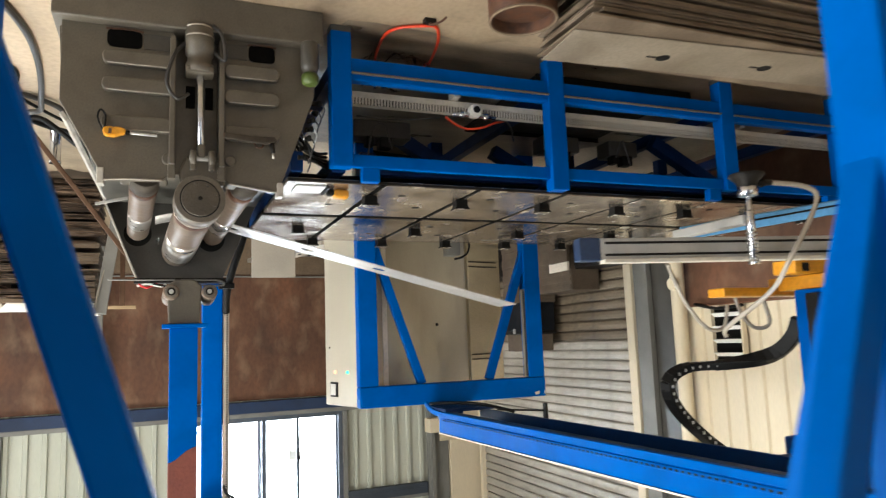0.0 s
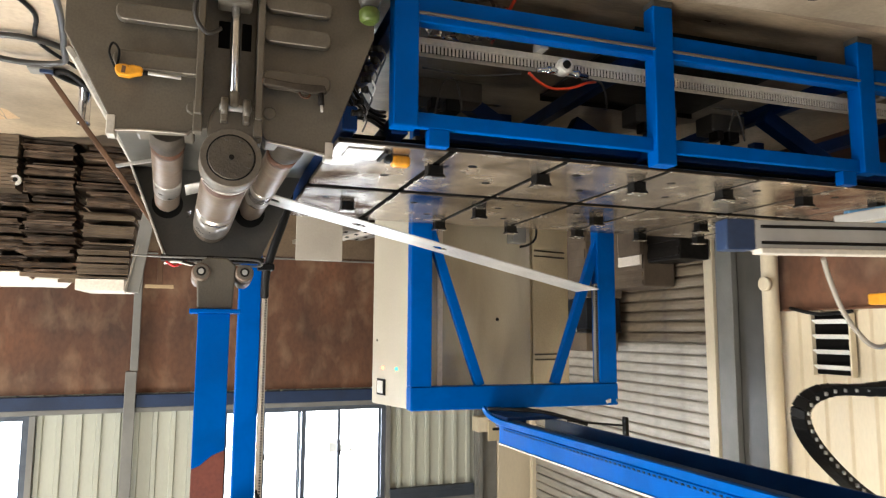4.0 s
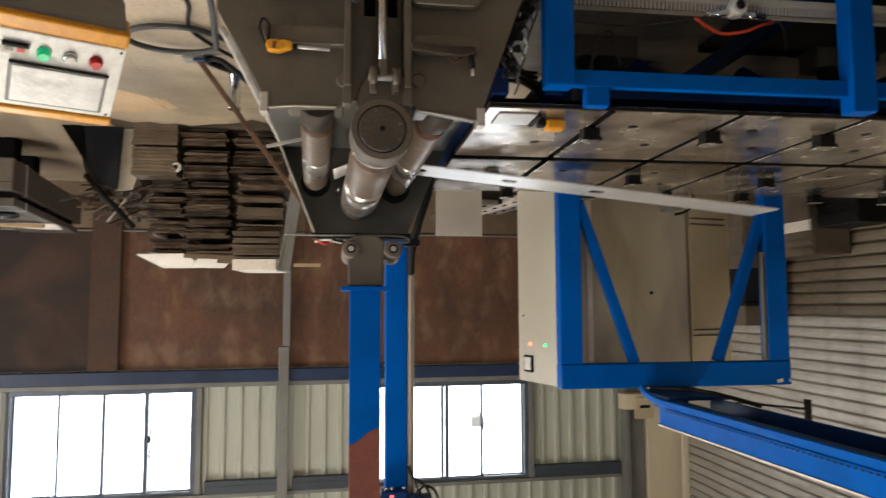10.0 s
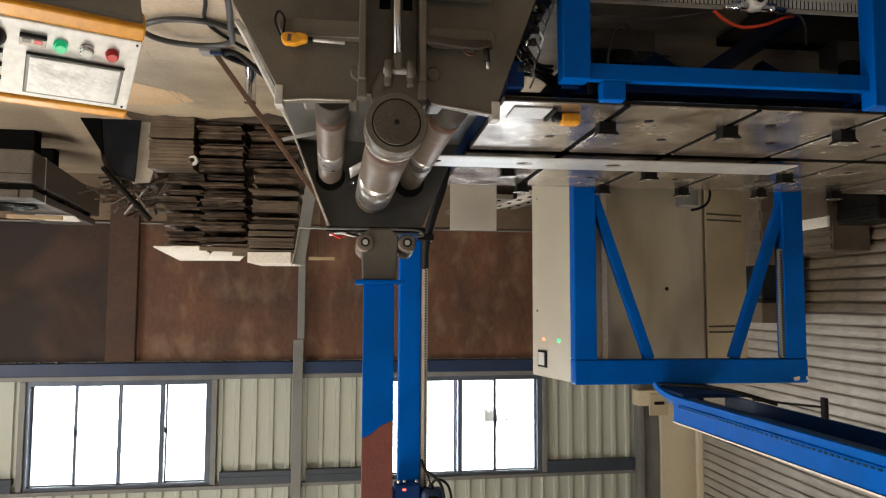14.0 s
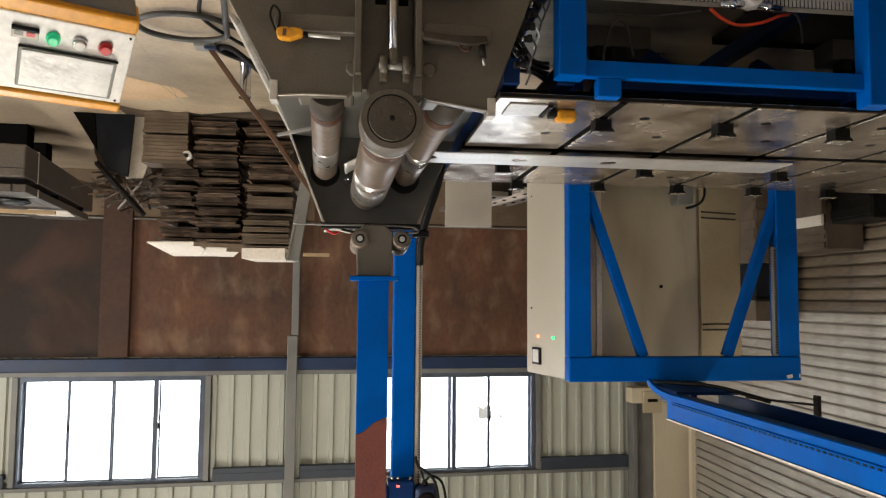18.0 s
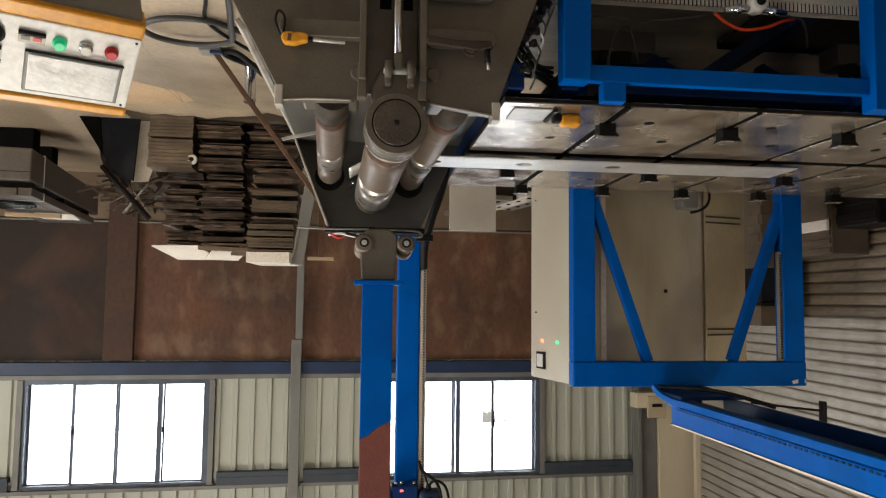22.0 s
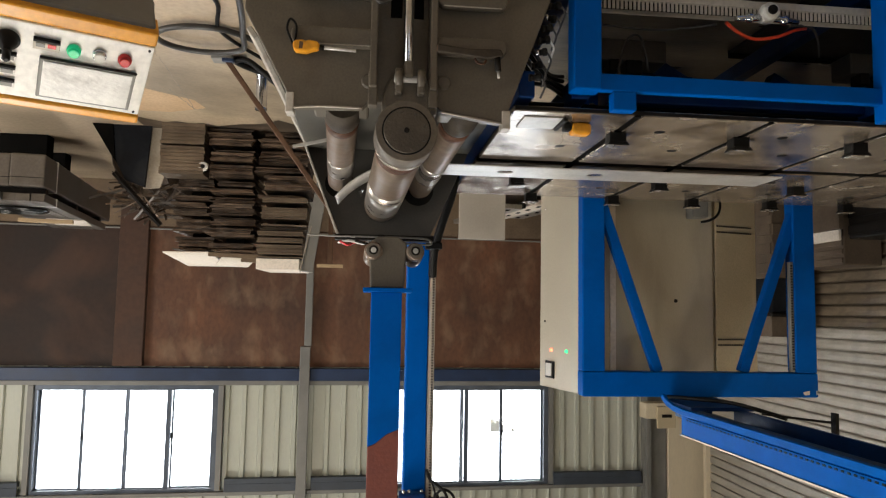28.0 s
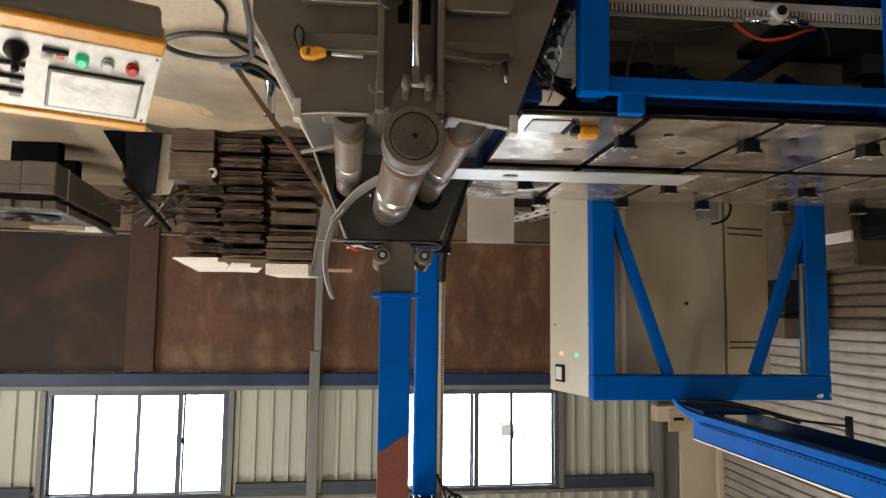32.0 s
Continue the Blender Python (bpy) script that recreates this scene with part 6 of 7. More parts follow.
def ragged(x0, x1, y0, y1, z0, z1, k_=1.0):
    """A flame-cut plate with nibbled edges."""
    k, pts = 5, []
    for i in range(k):
        pts.append((x0 + (x1 - x0) * i / k, y0 + k_ * random.uniform(-0.010, 0.014)))
    for i in range(3):
        pts.append((x1 + k_ * random.uniform(-0.03, 0.012), y0 + (y1 - y0) * i / 3))
    pts += [(x1, y1), (x0, y1)]
    for i in range(2):
        pts.append((x0 + k_ * random.uniform(-0.012, 0.03), y1 - (y1 - y0) * (i + 1) / 3))
    bm = bmesh.new()
    lo = [bm.verts.new((x, y, z0 + random.uniform(0, 0.002))) for x, y in pts]
    hi = [bm.verts.new((x + random.uniform(-0.002, 0.002), y + k_ * random.uniform(-0.002, 0.002), z1)) for x, y in pts]
    bm.faces.new(lo[::-1])
    bm.faces.new(hi)
    n = len(pts)
    for i in range(n):
        bm.faces.new((lo[i], lo[(i + 1) % n], hi[(i + 1) % n], hi[i]))
    return bm


def plate_stack(x0, x1, y0, y1, top, label, neat=9.0):
    t = thing("plate_stack", ((x0 + x1) / 2, (y0 + y1) / 2, 0), label, "steel plates", group="stacks of cut plates")
    z_, bundle, ox, oy, wx = 0.0, 0, 0.0, 0.0, 0.0
    while z_ < top:
        if bundle <= 0:
            bundle = random.randint(3, 8)
            ox, oy, wx = random.uniform(-0.045, 0.03), random.uniform(-0.09, 0.05), random.uniform(-0.05, 0.02)
            if z_ > 0:
                gap = random.choice((0.016, 0.028, 0.045))
                # spacer coloured black, so the gap between bundles holds painted shade
                part("spacer", soft_box(x0 + 0.10 + ox, x1 - 0.12 + ox, y0 + 0.16, y1 - 0.06, z_, z_ + gap, 0.002, 1), SHADE_BLACK, t)
                z_ += gap
        th_ = random.choice((0.010, 0.012, 0.016, 0.022))
        jx, jy = random.uniform(-0.018, 0.018), random.uniform(-0.03, 0.02)
        tidy = z_ > neat
        if tidy:
            ox, oy, wx, jx, jy, th_ = (0.01 if z_ > 0.86 else -0.015), -0.11, -0.03, jx * 0.25, jy * 0.2, 0.014 if neat > 0 else 0.03
            if neat > 0 and 0.84 < z_ < 0.87:
                oy = 0.0
        part("plate", ragged(x0 + ox + jx, x1 + ox + wx + jx, y0 + oy + jy, y1 + oy, z_ + 0.0015, z_ + th_, 0.25 if tidy else 1.0), TINPLATE if tidy else SCRAP, t)
        z_ += th_
        bundle -= 1
    return t, z_


s1, h1 = plate_stack(1.37, 1.76, 6.96, 7.2, 0.41, "low stack of brown scaled steel plates on the floor", -1.0)
s1b, h1b = plate_stack(1.36, 1.70, 7.25, 7.9, 1.04, "tall stack of dark steel plates with ragged edges")
s2, h2 = plate_stack(0.96, 1.33, 6.98, 7.65, 1.05, "tall stack of dark steel plates with ragged edges")
s3, h3 = plate_stack(0.50, 0.91, 6.98, 7.60, 1.10, "tall stack of dark steel plates with tidy tan plates on top", 0.60)
rt = thing("tape_roll", (1.35, 6.88, 0.3), "white roll of tape hanging on the plate stack", "tape roll")
part("roll_body", lathe(nb(), (1.36, 6.85, 0.365), (1.36, 6.885, 0.365), [(0, 0.035), (0.2, 0.042), (0.8, 0.042), (1, 0.035)], 20), WHITEP, rt)
part("core", lathe(nb(), (1.36, 6.846, 0.365), (1.36, 6.851, 0.365), [(0, 0.018), (1, 0.018)], 16), BLACK, rt)
for i, (x0, x1, y0, y1, z_, rz) in enumerate(((1.25, 1.66, 7.0, 7.5, h1b + 0.006, 12), (0.98, 1.27, 7.02, 7.4, h2 + 0.006, -20), (0.52, 0.88, 6.88, 7.5, h3 + 0.006, 3))):
    pp = thing("paper_sheet", ((x0 + x1) / 2, y0, z_), "white paper sheet on the plate stack", "paper", group="papers on the plate stacks")
    c = pose((x0 + x1) / 2, (y0 + y1) / 2, z_, 0, 0, rz)
    part("sheet", soft_box(-(x1 - x0) / 2, (x1 - x0) / 2, -(y1 - y0) / 2, (y1 - y0) / 2, 0.02 if i < 2 else 0, 0.032 if i < 2 else 0.09, 0.002, 1, c @ pose(0, 0, 0.045 if i < 2 else 0, (10, 8, 0)[i])), PAPER, pp)
for i, (xa, xb, ya, z_) in enumerate(((1.30, 0.72, 6.93, h2 + 0.03), (1.05, 0.5, 7.05, h2 + 0.065))):
    bt = thing("timber_batten", (xa, ya, z_), "thin brown timber batten across the papers", "batten", group="battens on the plate stacks")
    part("stick", bar((xa, ya, z_), (xb, ya + 0.12, z_ + 0.012), 0.035, 0.03, 0.004), TAN, bt)
ln = thing("leaning_channel", (0.44, 7.2, 0), "pale grey sheet channel leaning beside the stack", "channel")
part("channel_body", bar((0.30, 6.95, 0.0), (0.46, 6.75, 1.24), 0.10, 0.03, 0.003), STEELGREY, ln)
part("channel_lip", bar((0.35, 6.93, 0.4), (0.51, 6.73, 1.24), 0.012, 0.05, 0.003), SHEET, ln)
db = thing("leaning_dark_sheet", (2.05, 7.0, 0), "dark grimy steel sheet leaning against the scrap", "steel sheet")
part("sheet", prism([(2.15, 0.0), (1.835, 0.0), (1.87, 0.535), (2.032, 0.48), (2.118, 0.32)], 7.0, 7.03, 0.003), NAVY, db)
# folded edge in black, its shade painted in
part("folded_side", prism([(2.322, 0.0), (2.153, 0.0), (2.121, 0.318)], 6.985, 7.02, 0.002), SHADE_BLACK, db, "black shadowed folded edge")
pbd = thing("pale_board", (1.8, 7.08, 0), "pale torn fibreboard behind the dark sheet", "board")
part("board", prism([(1.90, 0.0), (1.74, 0.0), (1.75, 0.30), (1.72, 0.40), (1.76, 0.53), (1.90, 0.54)], 7.06, 7.075, 0.002), DUSTBOARD, pbd)
# strapped square tubes with flat stock on top
BUN = ((2.437, 0.397, 0.243, 0.253), (2.687, 0.397, 0.257, 0.253), (2.43, 0.70, 0.50, 0.062))
for i, (x0, z0, w_, h_) in enumerate(BUN):
    bd = thing("strapped_bundle", (x0 + w_ / 2, 7.2, 0.3), "grey square steel tube bound with a thin strap" if i < 2 else "flat steel bars strapped on top of the tubes", "steel bundle", group="strapped bundles by the wall")
    mrot = pose(x0, 6.45, 0, 0, 0, -8)
    if i < 2:
        part("tube_body", soft_box(0, w_, 0, 2.3, z0, z0 + h_, 0.014, 3, mrot), BUNDLE, bd)
        part("end_seam", soft_box(0.004, w_ - 0.004, -0.002, 0.004, z0 + h_ * 0.72, z0 + h_ * 0.74, 0.001, 1, mrot), DARKMET, bd)
    else:
        for k in range(5):
            part("flat_bar", soft_box(k * w_ / 5 + 0.002, (k + 1) * w_ / 5 - 0.002, random.uniform(-0.03, 0.04), 2.1, z0 + 0.004 * (k % 2), z0 + h_, 0.004, 1, mrot), BUNDLE, bd)
        for yy in (0.10, 1.0, 1.9):
            part("spacer", soft_box(0.02, w_ - 0.02, yy, yy + 0.06, 0.6505, z0, 0.003, 1, mrot), DARKMET, bd)
    part("strap", soft_box(-0.004, w_ + 0.004, 0.32, 0.332, z0 - 0.003, z0 + h_ + 0.003, 0.001, 1, mrot), STRIPM, bd)
# blocks added under the tubes, black to paint the shadow there
tr_ = thing("shaded_supports", (2.85, 7.6, 0), "black support blocks added under the steel tubes, standing in for shade", "timber")
for yy, xa, xb in ((7.5, 2.90, 3.32), (8.3, 3.07, 3.5)):
    part("block", soft_box(xa, xb, yy, yy + 0.14, 0.0, 0.396, 0.01), SHADE_BLACK, tr_)
wr = thing("wire_coil", (2.85, 6.86, 0.765), "glossy black cable coil lying on the flat bars", "cable coil")
for k in range(5):
    pts = [(2.84 + (0.20 + 0.014 * k) * math.cos(i * math.pi / 9), 6.87 + (0.13 + 0.012 * k) * math.sin(i * math.pi / 9), 0.776 + 0.009 * (k % 3)) for i in range(19)]
    part("turn", tube(nb(), pts, 0.009, 8, 2), GLOSSBLACK, wr)
pp2 = thing("paper_stack", (2.75, 7.6, 0.763), "white papers on the flat bars", "paper")
part("paper_sheet", soft_box(-0.02, 0.30, 0, 0.5, 0.7635, 0.772, 0.002, 1, pose(2.60, 7.62, 0, 0, 0, -14)), PAPER, pp2)
bt2 = thing("timber_batten", (2.9, 7.55, 0.763), "short pale timber batten on the flat bars", "batten", group="battens on the plate stacks")
part("stick", bar((3.08, 7.45, 0.80), (2.64, 7.52, 0.80), 0.035, 0.05, 0.004), CARDPALE, bt2)
plk = thing("timber_plank", (0.35, 8.2, 0), "thin ochre board on a brown stake by the wall", "board")
part("plank_body", bar((0.36, 8.25, 0.0), (0.35, 8.2, 1.09), 0.05, 0.025, 0.004), WOODBROWN, plk)
part("plank_end", soft_box(0.215, 0.485, 8.18, 8.215, 1.085, 1.12, 0.004), CARDPALE, plk, "pale sawn end")
# loose offcuts between the stacks
random.seed(23)
for i in range(110):
    c = Vector((random.uniform(1.74, 2.38), random.uniform(7.62, 8.2), random.uniform(0.36, 0.72)))
    c.z = min(c.z, 0.72 - abs(c.x - 2.05) * 0.7)
    v = Vector((random.uniform(-1, 1), random.uniform(-0.5, 0.5), random.uniform(-0.35, 0.5))).normalized() * random.uniform(0.08, 0.24)
    o = thing("steel_offcut", c, "thin ragged steel offcut on the scrap heap", "offcut", group="scrap heap")
    part("strip", bar(c - v, c + v, random.uniform(0.008, 0.026), 0.004, 0.001), SCRAP if i % 3 else BUNDLE, o)
ba = thing("dark_angle_bar", (1.9, 7.2, 0), "dark steel angle bar leaning on the scrap heap", "angle bar")
part("leg", bar((2.12, 6.98, 0.42), (1.72, 7.0, 0.86), 0.045, 0.006, 0.002), DARKMET, ba)
part("leg", bar((2.12, 6.96, 0.42), (1.72, 6.98, 0.86), 0.006, 0.045, 0.002), DARKMET, ba)
hp = thing("scrap_mound", (2.0, 7.9, 0), "low heap of rusty swarf", "scrap", kind="stuff")
bm = nb()
bmesh.ops.create_icosphere(bm, subdivisions=4, radius=0.5)
for v in bm.verts:
    v.co = Vector((v.co.x * 0.85 + 2.05, v.co.y * 0.8 + 7.95, max(0, v.co.z * 1.15 + 0.10 * noise.noise(v.co * 9) + 0.05 * noise.noise(v.co * 31))))
part("heap", bm, SCRAP, hp)
bm = nb()
vs_ = [bm.verts.new((x_, y_, 0.002)) for x_, y_ in ((1.62, 5.86), (1.28, 6.15), (1.24, 6.36), (1.55, 6.52), (1.90, 6.50))]
bm.faces.new(vs_)
solo("floor_patch", bm, PATCH, "worn ochre patch on the concrete floor", "floor patch", kind="structure")

# cracks and scratches in the concrete, thin dark slivers
random.seed(31)
ck = thing("floor_cracks", (1.3, 5.8, 0), "thin dark cracks in the concrete floor", "cracks", kind="structure")
for (xa, ya), (xb, yb), w_ in (((1.275, 5.22), (1.334, 6.405), 0.0028), ((1.541, 5.855), (1.393, 5.901), 0.004), ((1.393, 5.901), (1.334, 6.405), 0.004), ((1.15, 4.3), (1.275, 5.22), 0.002), ((0.75, 5.55), (1.3, 5.75), 0.002)):
    bm = nb()
    prev = None
    for i in range(15):
        q = i / 14
        px_, py_ = xa + (xb - xa) * q + random.uniform(-0.008, 0.008), ya + (yb - ya) * q
        w2 = w_ * random.uniform(0.5, 1.2)
        cur = (bm.verts.new((px_ - w2, py_, 0.0032)), bm.verts.new((px_ + w2, py_, 0.0032)))
        if prev:
            bm.faces.new((prev[0], prev[1], cur[1], cur[0]))
        prev = cur
    part("crack", bm, OILFLOOR_SHADED, ck)

# ---- behind the machine and the table ----
pn = thing("grey_panel_board", (-1.1, 7.4, 0), "pale grey sheet panel standing on the floor", "panel")
part("board", soft_box(-1.32, -0.88, 7.3, 7.33, 0.0, 0.87, 0.004), GREYBOARD, pn)
ps = thing("profile_pallet", (-1.9, 8.0, 0), "pale slotted profiles lying on a low pallet", "steel profiles")
part("deck", soft_box(-2.3, -1.35, 7.5, 9.3, 0.0, 0.34, 0.01), TAN, ps)
for i in range(3):
    p0, p1 = Vector((-2.08 + 0.3 * i, 7.55 + 0.1 * i, 0.42 + 0.03 * i)), Vector((-1.75 + 0.3 * i, 8.95 + 0.1 * i, 0.42 + 0.03 * i))
    pr_ = part("profile", bar(p0, p1, 0.05, 0.22, 0.005, up=(1, -0.23, 0)), PAPER if i % 2 else SHEET, ps)
    for q in range(6):
        c = p0.lerp(p1, 0.08 + 0.17 * q) + Vector((0, 0, 0.0255))
        # slots are black patches, with the shade inside painted on
        part("slot", soft_box(c.x - 0.02, c.x + 0.02, c.y - 0.05, c.y + 0.05, c.z, c.z + 0.002, 0.0005, 1), SHADE_BLACK, pr_)
    part("dark_web", bar(p0 + Vector((-0.13, 0, -0.02)), p1 + Vector((-0.13, 0, -0.02)), 0.07, 0.02, 0.002, up=(1, -0.23, 0)), DARKMET, pr_)
wpipe = thing("wall_conduit", (0, WY - 0.05, 0.58), "thin pale conduit running along the wall", "conduit", kind="structure")
part("conduit_run", rod(nb(), (WX + 0.1, WY - 0.045, 0.60), (FARX, WY - 0.045, 0.60), 0.012, 10), STEELGREY, wpipe)
bk_ = thing("black_cable_run", (-0.5, 5.0, 0.5), "thick black cable sleeve rising beside the blue column", "cable")
part("sleeve", tube(nb(), [(-0.60, 5.0, 0.45), (-0.585, 5.02, 0.62), (-0.55, 5.05, 0.82), (-0.49, 5.1, 1.02), (-0.455, 5.16, 1.18), (-0.455, 5.24, 1.32)], 0.026, 10), BLACK, bk_)
part("clip", soft_box(-0.50, -0.40, 5.10, 5.2, 1.12, 1.16, 0.006), BLACK, bk_)
gb_ = thing("wiring_scraps", (-0.05, 4.62, 1.166), "red and white loose wire ends on the machine top", "wires")
for i, (mt, pts) in enumerate(((RED, [(0.10, 4.62, 1.172), (0.06, 4.6, 1.195), (0.03, 4.62, 1.18), (0.0, 4.6, 1.172)]), (WHITEP, [(0.11, 4.63, 1.18), (0.05, 4.6, 1.172), (-0.02, 4.61, 1.185), (-0.05, 4.62, 1.172)]), (DARKMET, [(0.02, 4.58, 1.172), (-0.06, 4.57, 1.19), (-0.12, 4.6, 1.172)]))):
    part("wire", tube(nb(), pts, 0.007, 6), mt, gb_)
WALL_THINGS.append(wpipe)
tb = thing("terminal_box", (-3.86, WY - 0.3, 2.65), "cream junction box on the corner column", "junction box")
part("case", soft_box(-4.02, -3.66, WY - 0.42, WY - 0.225, 2.70, 2.90, 0.01), CREAM, tb)
part("lid", soft_box(-4.06, -3.80, WY - 0.46, WY - 0.425, 2.74, 3.02, 0.01), CABINET2, tb)
part("port", soft_box(-4.0, -3.86, WY - 0.47, WY - 0.461, 2.84, 2.88, 0.004), DARKMET, tb)
WALL_THINGS.append(tb)
# the window wall stands three degrees out of square with the machine
turn = Matrix.Translation((-0.5, WY, 0)) @ pose(0, 0, 0, 0, 0, -3) @ Matrix.Translation((0.5, -WY, 0))
for ob in WALL_THINGS:
    ob.matrix_basis = turn @ ob.matrix_basis
# stored goods before the shutter
random.seed(41)
CRATES = ((-4.52, -4.16, 6.52, 7.30, 1.08, CARD, "brown louvred crate standing before the shutter"), (-4.50, -4.18, 5.98, 6.48, 0.86, DARKMET, "dark steel crate standing before the shutter"), (-4.50, -4.05, 7.95, 8.6, 0.80, DARKMET, "dark crate of parts before the shutter"), (-4.48, -4.03, 7.40, 7.9, 1.16, CARD, "brown slatted crate before the shutter"))
for i, (x0, x1, y0, y1, z1_, mt, lb) in enumerate(CRATES):
    cr_ = thing("storage_crate", ((x0 + x1) / 2, y0, 0), lb, "crate", group="crates before the shutter")
    part("crate_body", soft_box(x0, x1, y0, y1, 0, z1_, 0.012), mt, cr_)
    for k in range(14 if i == 0 else 6):
        n_ = 14 if i == 0 else 6
        part("batten", soft_box(x1 + 0.001, x1 + 0.012, y0 + 0.01, y1 - 0.01, z1_ * (k + 0.2) / n_, z1_ * (k + 0.75) / n_, 0.003), mt, cr_)
        if i > 2:
            part("batten", soft_box(x0 + 0.01, x1 - 0.01, y0 - 0.012, y0 - 0.001, z1_ * (k + 0.2) / n_, z1_ * (k + 0.75) / n_, 0.003), mt, cr_)
lk = thing("dark_case", (-4.25, 7.65, 1.16), "dark grimy steel case standing on the crate", "case")
part("case_body", soft_box(-4.46, -4.03, 7.41, 7.88, 1.161, 1.50, 0.012), NAVY, lk)
part("case_lid", soft_box(-4.47, -4.02, 7.40, 7.89, 1.501, 1.54, 0.01), DARKMET, lk)
part("latch", soft_box(-4.0195, -4.012, 7.6, 7.66, 1.47, 1.53, 0.003), ALU, lk)
cb_ = thing("carton", (-4.25, 7.65, 1.54), "brown cardboard carton on the dark case", "carton")
part("carton_body", soft_box(-4.44, -4.04, 7.44, 7.86, 1.541, 1.74, 0.006), CARD, cb_)
part("tape_strip", soft_box(-4.445, -4.035, 7.62, 7.67, 1.7405, 1.742, 0.0004, 1), TAN, cb_)
wsh = thing("white_board", (-4.0, 6.8, 0.0), "white folded sheet leaning on the crate", "sheet")
part("sheet", soft_box(-4.13, -4.10, 6.50, 6.88, 0.0, 0.87, 0.006, 2), PAPER, wsh)
part("second_sheet", soft_box(-4.09, -4.05, 6.42, 6.80, 0.0, 0.78, 0.006, 2), CARD, wsh)
ptb = thing("conduit_fitting", (-2.32, 5.28, 0.82), "grey conduit elbow with a black cable at the cabinet", "conduit fitting")
part("fitting", soft_box(-2.385, -2.27, 5.44, 5.56, 0.74, 0.862, 0.01), STEELGREY, ptb)
part("cable", tube(nb(), [(-2.455, 5.42, 0.72), (-2.45, 5.41, 0.80), (-2.42, 5.40, 0.855), (-2.365, 5.40, 0.888), (-2.315, 5.42, 0.898)], 0.009, 8), BLACK, ptb)

# ---- the strip that is rolled ----
PIV = Vector((-0.25, 4.345, 0.815))
RAD, HALF, THK = 0.455, 0.130, 0.006
FEED = [(0, 0.0), (25.25, 0.0), (26.0, 0.025), (27.0, 0.08), (28.0, 0.15), (28.5, 0.21), (29.0, 0.275), (29.5, 0.34), (30.0, 0.405), (30.5, 0.465), (31.0, 0.52), (31.5, 0.58), (32.0, 0.64)]
TILT_ROWS = [(0, 15.0), (1.0, 17.1), (2.0, 16.4), (3.0, 14.0), (6.0, 11.1), (7.0, 11.7), (8.0, 12.2), (8.6, 11.8), (9.0, 11.1), (9.6, 7.9), (10.0, 5.8), (10.5, 3.4), (11.0, 1.0), (11.5, 0.0), (32.0, 0.0)]


def between(rows, t):
    for (a, va), (b, vb) in zip(rows, rows[1:]):
        if t <= b:
            return va + (vb - va) * (t - a) / (b - a)
    return rows[-1][1]


def strip_pose(off, t):
    """The pose, in the strip's space, of a piece whose root lies off metres before the pinch when nothing is fed."""
    s = between(FEED, t) - off
    if s <= 0:
        return pose(0, 0, 0, 0, between(TILT_ROWS, t), 0) @ pose(s, 0, 0)
    return pose(0, 0, RAD) @ pose(0, 0, 0, 0, -math.degrees(s / RAD), 0) @ pose(0, 0, -RAD)


strip = thing("steel_strip", PIV, "long bright flat steel strip with round holes fed into the rolls", "steel strip")


def strip_piece(name, n, length, curved, holes=()):
    """A piece of strip from its leading end at x = 0 back along -x; curved pieces lie on the roll radius ahead of x = 0."""
    bm = nb()
    if curved:
        rows = []
        for i in range(n + 1):
            a = length * i / n / RAD
            for dz in (0, THK):
                rows.append([bm.verts.new(((RAD - dz) * math.sin(a), y, RAD - (RAD - dz) * math.cos(a))) for y in (-HALF, HALF)])
        for i in range(n):
            a0, b0, a1, b1 = rows[2 * i], rows[2 * i + 1], rows[2 * i + 2], rows[2 * i + 3]
            for f in ((a0[0], a0[1], a1[1], a1[0]), (b0[0], b1[0], b1[1], b0[1]), (a0[0], a1[0], b1[0], b0[0]), (a0[1], b0[1], b1[1], a1[1])):
                bm.faces.new(f).smooth = True
        bm.faces.new((rows[0][0], rows[1][0], rows[1][1], rows[0][1]))
        bm.faces.new((rows[-2][0], rows[-2][1], rows[-1][1], rows[-1][0]))
    else:
        bx(bm, -length, 0.0006, -HALF, HALF, 0, THK)
    ob = new(name, mesh_of(name, bm, STRIPM))
    ob.parent = strip
    return ob


PIECES = []


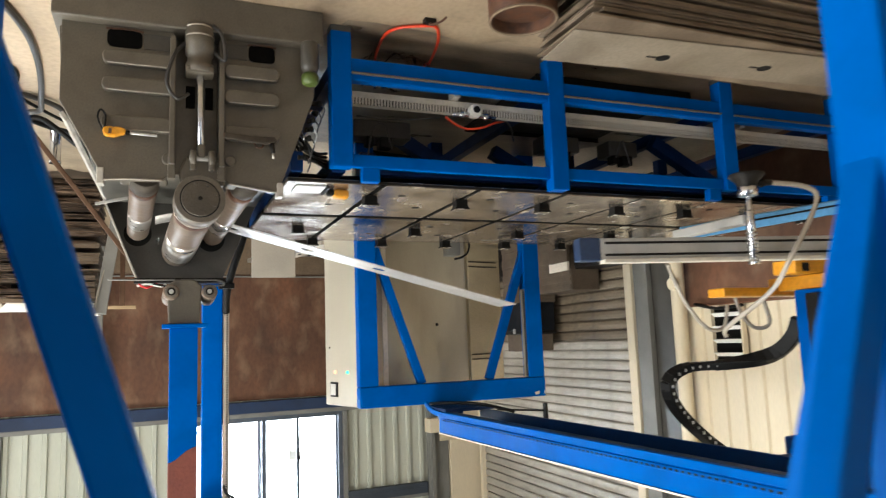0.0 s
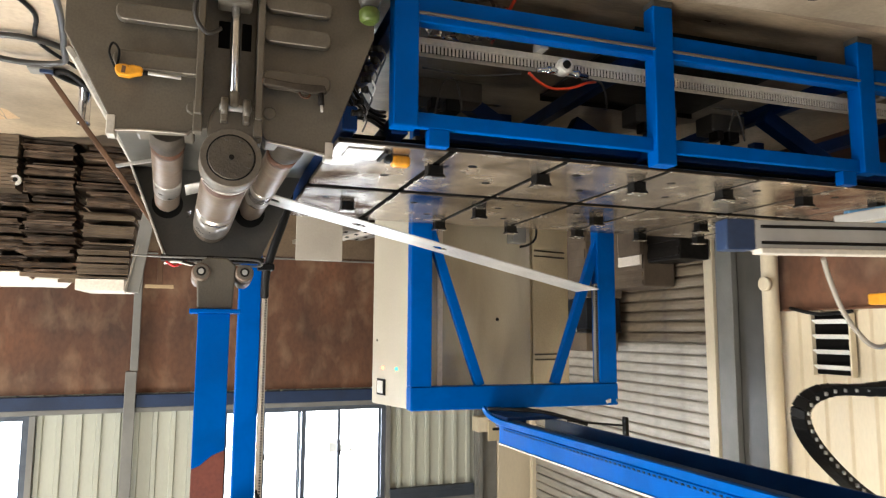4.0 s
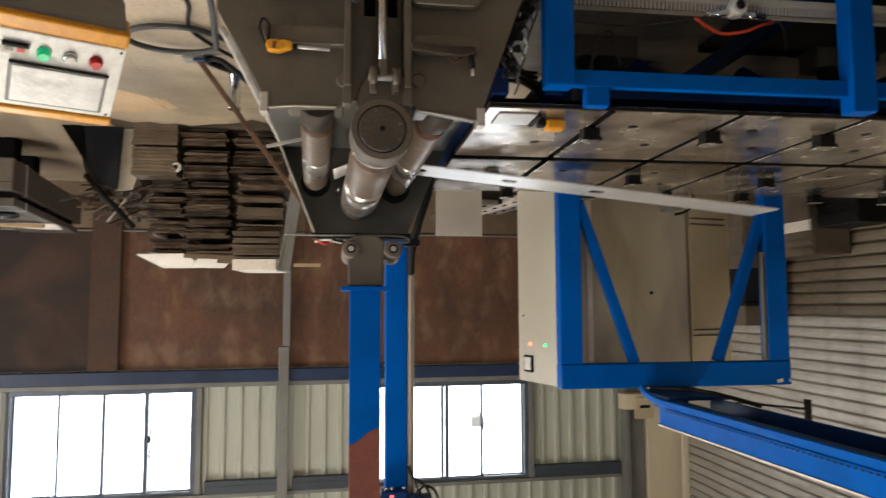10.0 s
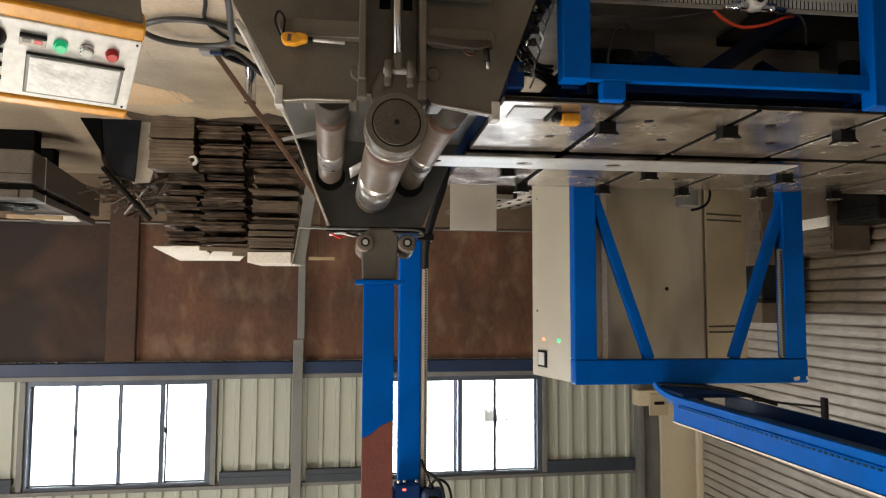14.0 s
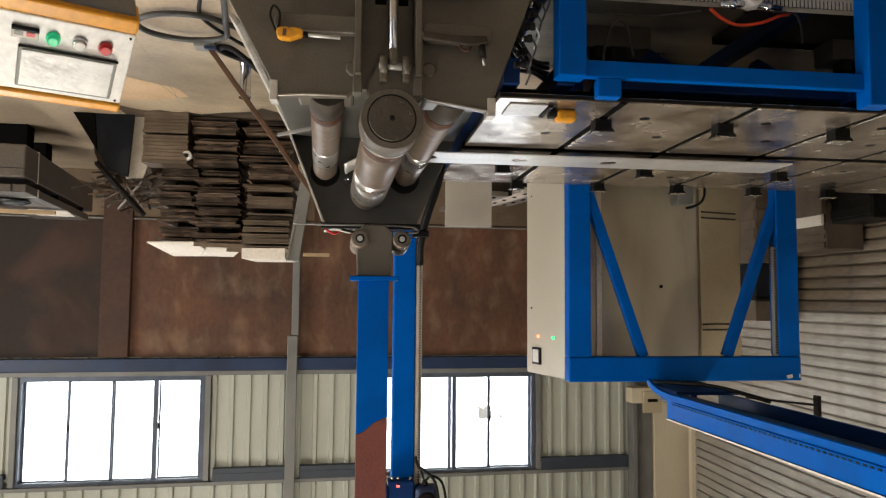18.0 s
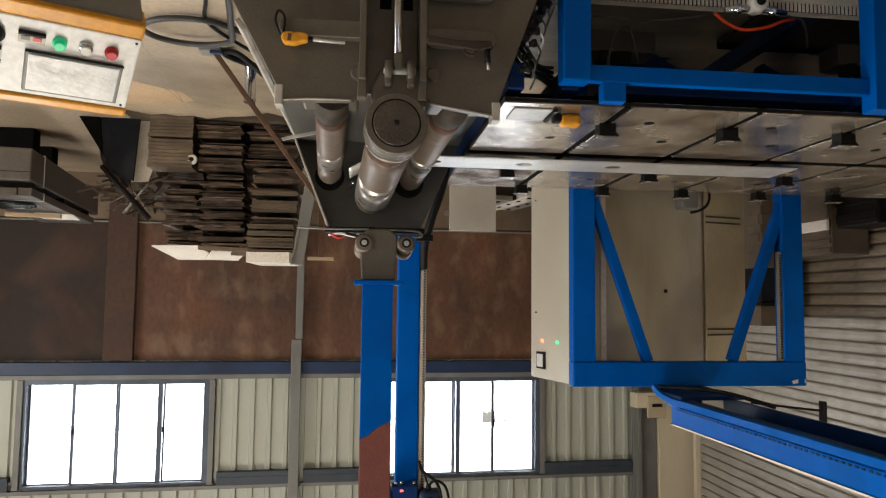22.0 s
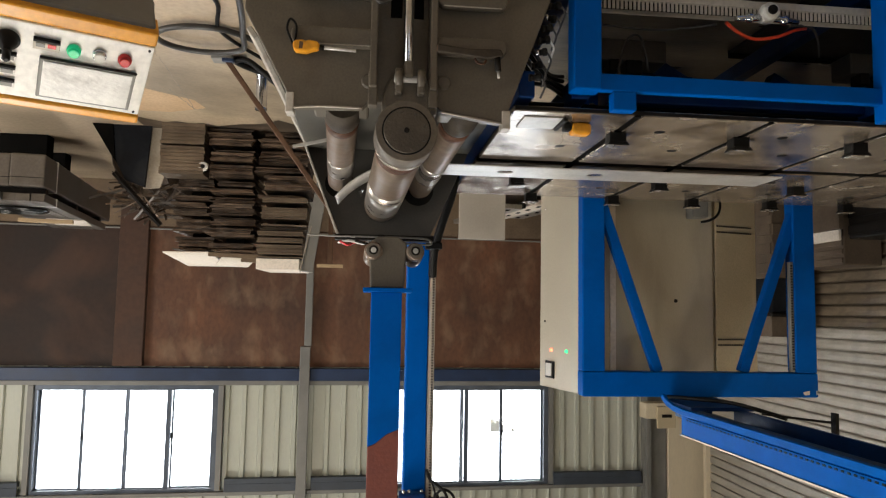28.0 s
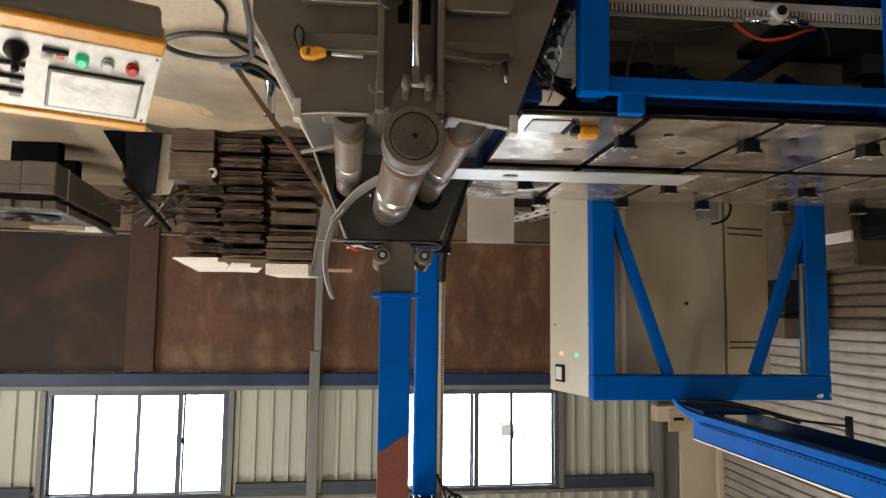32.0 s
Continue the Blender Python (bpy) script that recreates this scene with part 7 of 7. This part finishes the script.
def holed(x0, x1, hx):
    """A flat piece from x0 to x1 (behind the leading end) with a round hole at hx."""
    bm = nb()
    n = 32
    lv = []
    for z in (0.0, THK):
        inner, outer = [], []
        for i in range(n):
            a = 2 * math.pi * i / n
            c, s_ = math.cos(a), math.sin(a)
            inner.append(bm.verts.new((-hx + 0.043 * c, 0.043 * s_, z)))
            k = min((((x1 - hx) if c < 0 else (hx - x0)) / abs(c)) if abs(c) > 1e-6 else 9, HALF / abs(s_) if abs(s_) > 1e-6 else 9)
            outer.append(bm.verts.new((-hx + k * c, k * s_, z)))
        lv.append((inner, outer))
        cs = []
        for sx, sy in ((-x0, HALF), (-x1, HALF), (-x1, -HALF), (-x0, -HALF)):
            cs.append((sx, sy))
        for i in range(n):
            q = (i + 1) % n
            f = [inner[i], outer[i], outer[q], inner[q]]
            a, b = outer[i].co, outer[q].co
            if abs(a.x - b.x) > 1e-5 and abs(a.y - b.y) > 1e-5:
                cx = a.x if abs(a.x + x0) < 1e-4 or abs(a.x + x1) < 1e-4 else b.x
                cy = a.y if abs(abs(a.y) - HALF) < 1e-4 else b.y
                f.insert(2, bm.verts.new((cx, cy, z)))
            bm.faces.new(f)
    for (a, b) in ((lv[0][0], lv[1][0]),):
        for i in range(n):
            q = (i + 1) % n
            bm.faces.new((a[i], a[q], b[q], b[i])).smooth = True
    for y in (-HALF, HALF):
        bm.faces.new([bm.verts.new(p) for p in ((-x1, y, 0), (-x0, y, 0), (-x0, y, THK), (-x1, y, THK))])
    return bm


def strip_part(name, bm, off):
    bmesh.ops.translate(bm, vec=(off, 0, 0), verts=bm.verts[:])
    ob = new(name, mesh_of(name, bm, STRIPM))
    ob.parent = strip
    PIECES.append((ob, off))
    return ob


lead = strip_piece("rolled_end", 12, 0.27, True)
PIECES.append((lead, 0.0))
HOLES, LAST, LONG = (0.165, 0.637, 1.11), 0.66, 2.06
x = 0.0
while x < LONG - 1e-6:
    hole = next((h for h in HOLES if abs(h - 0.055 - x) < 1e-6), None)
    nxt = min([h - 0.055 for h in HOLES if h - 0.055 > x + 1e-6] + [LONG])
    if hole is not None:
        x1 = hole + 0.055
        strip_part("holed_segment", holed(x, x1, hole), x1)
    else:
        x1 = min(x + 0.03, nxt) if x < LAST else nxt
        bm = nb()
        bx(bm, -x1, -x + 0.0006, -HALF, HALF, 0, THK)
        strip_part("bend_segment" if x < LAST else "flat_length", bm, x1)
    x = x1


def motions():
    times = [0, 1, 2, 3, 4, 5, 6, 7, 8] + [8.5 + 0.25 * i for i in range(13)] + [25.0 + 0.25 * i for i in range(29)]
    for ob, off in PIECES:
        walk(ob, [(t, strip_pose(off, t)) for t in times])


motions()
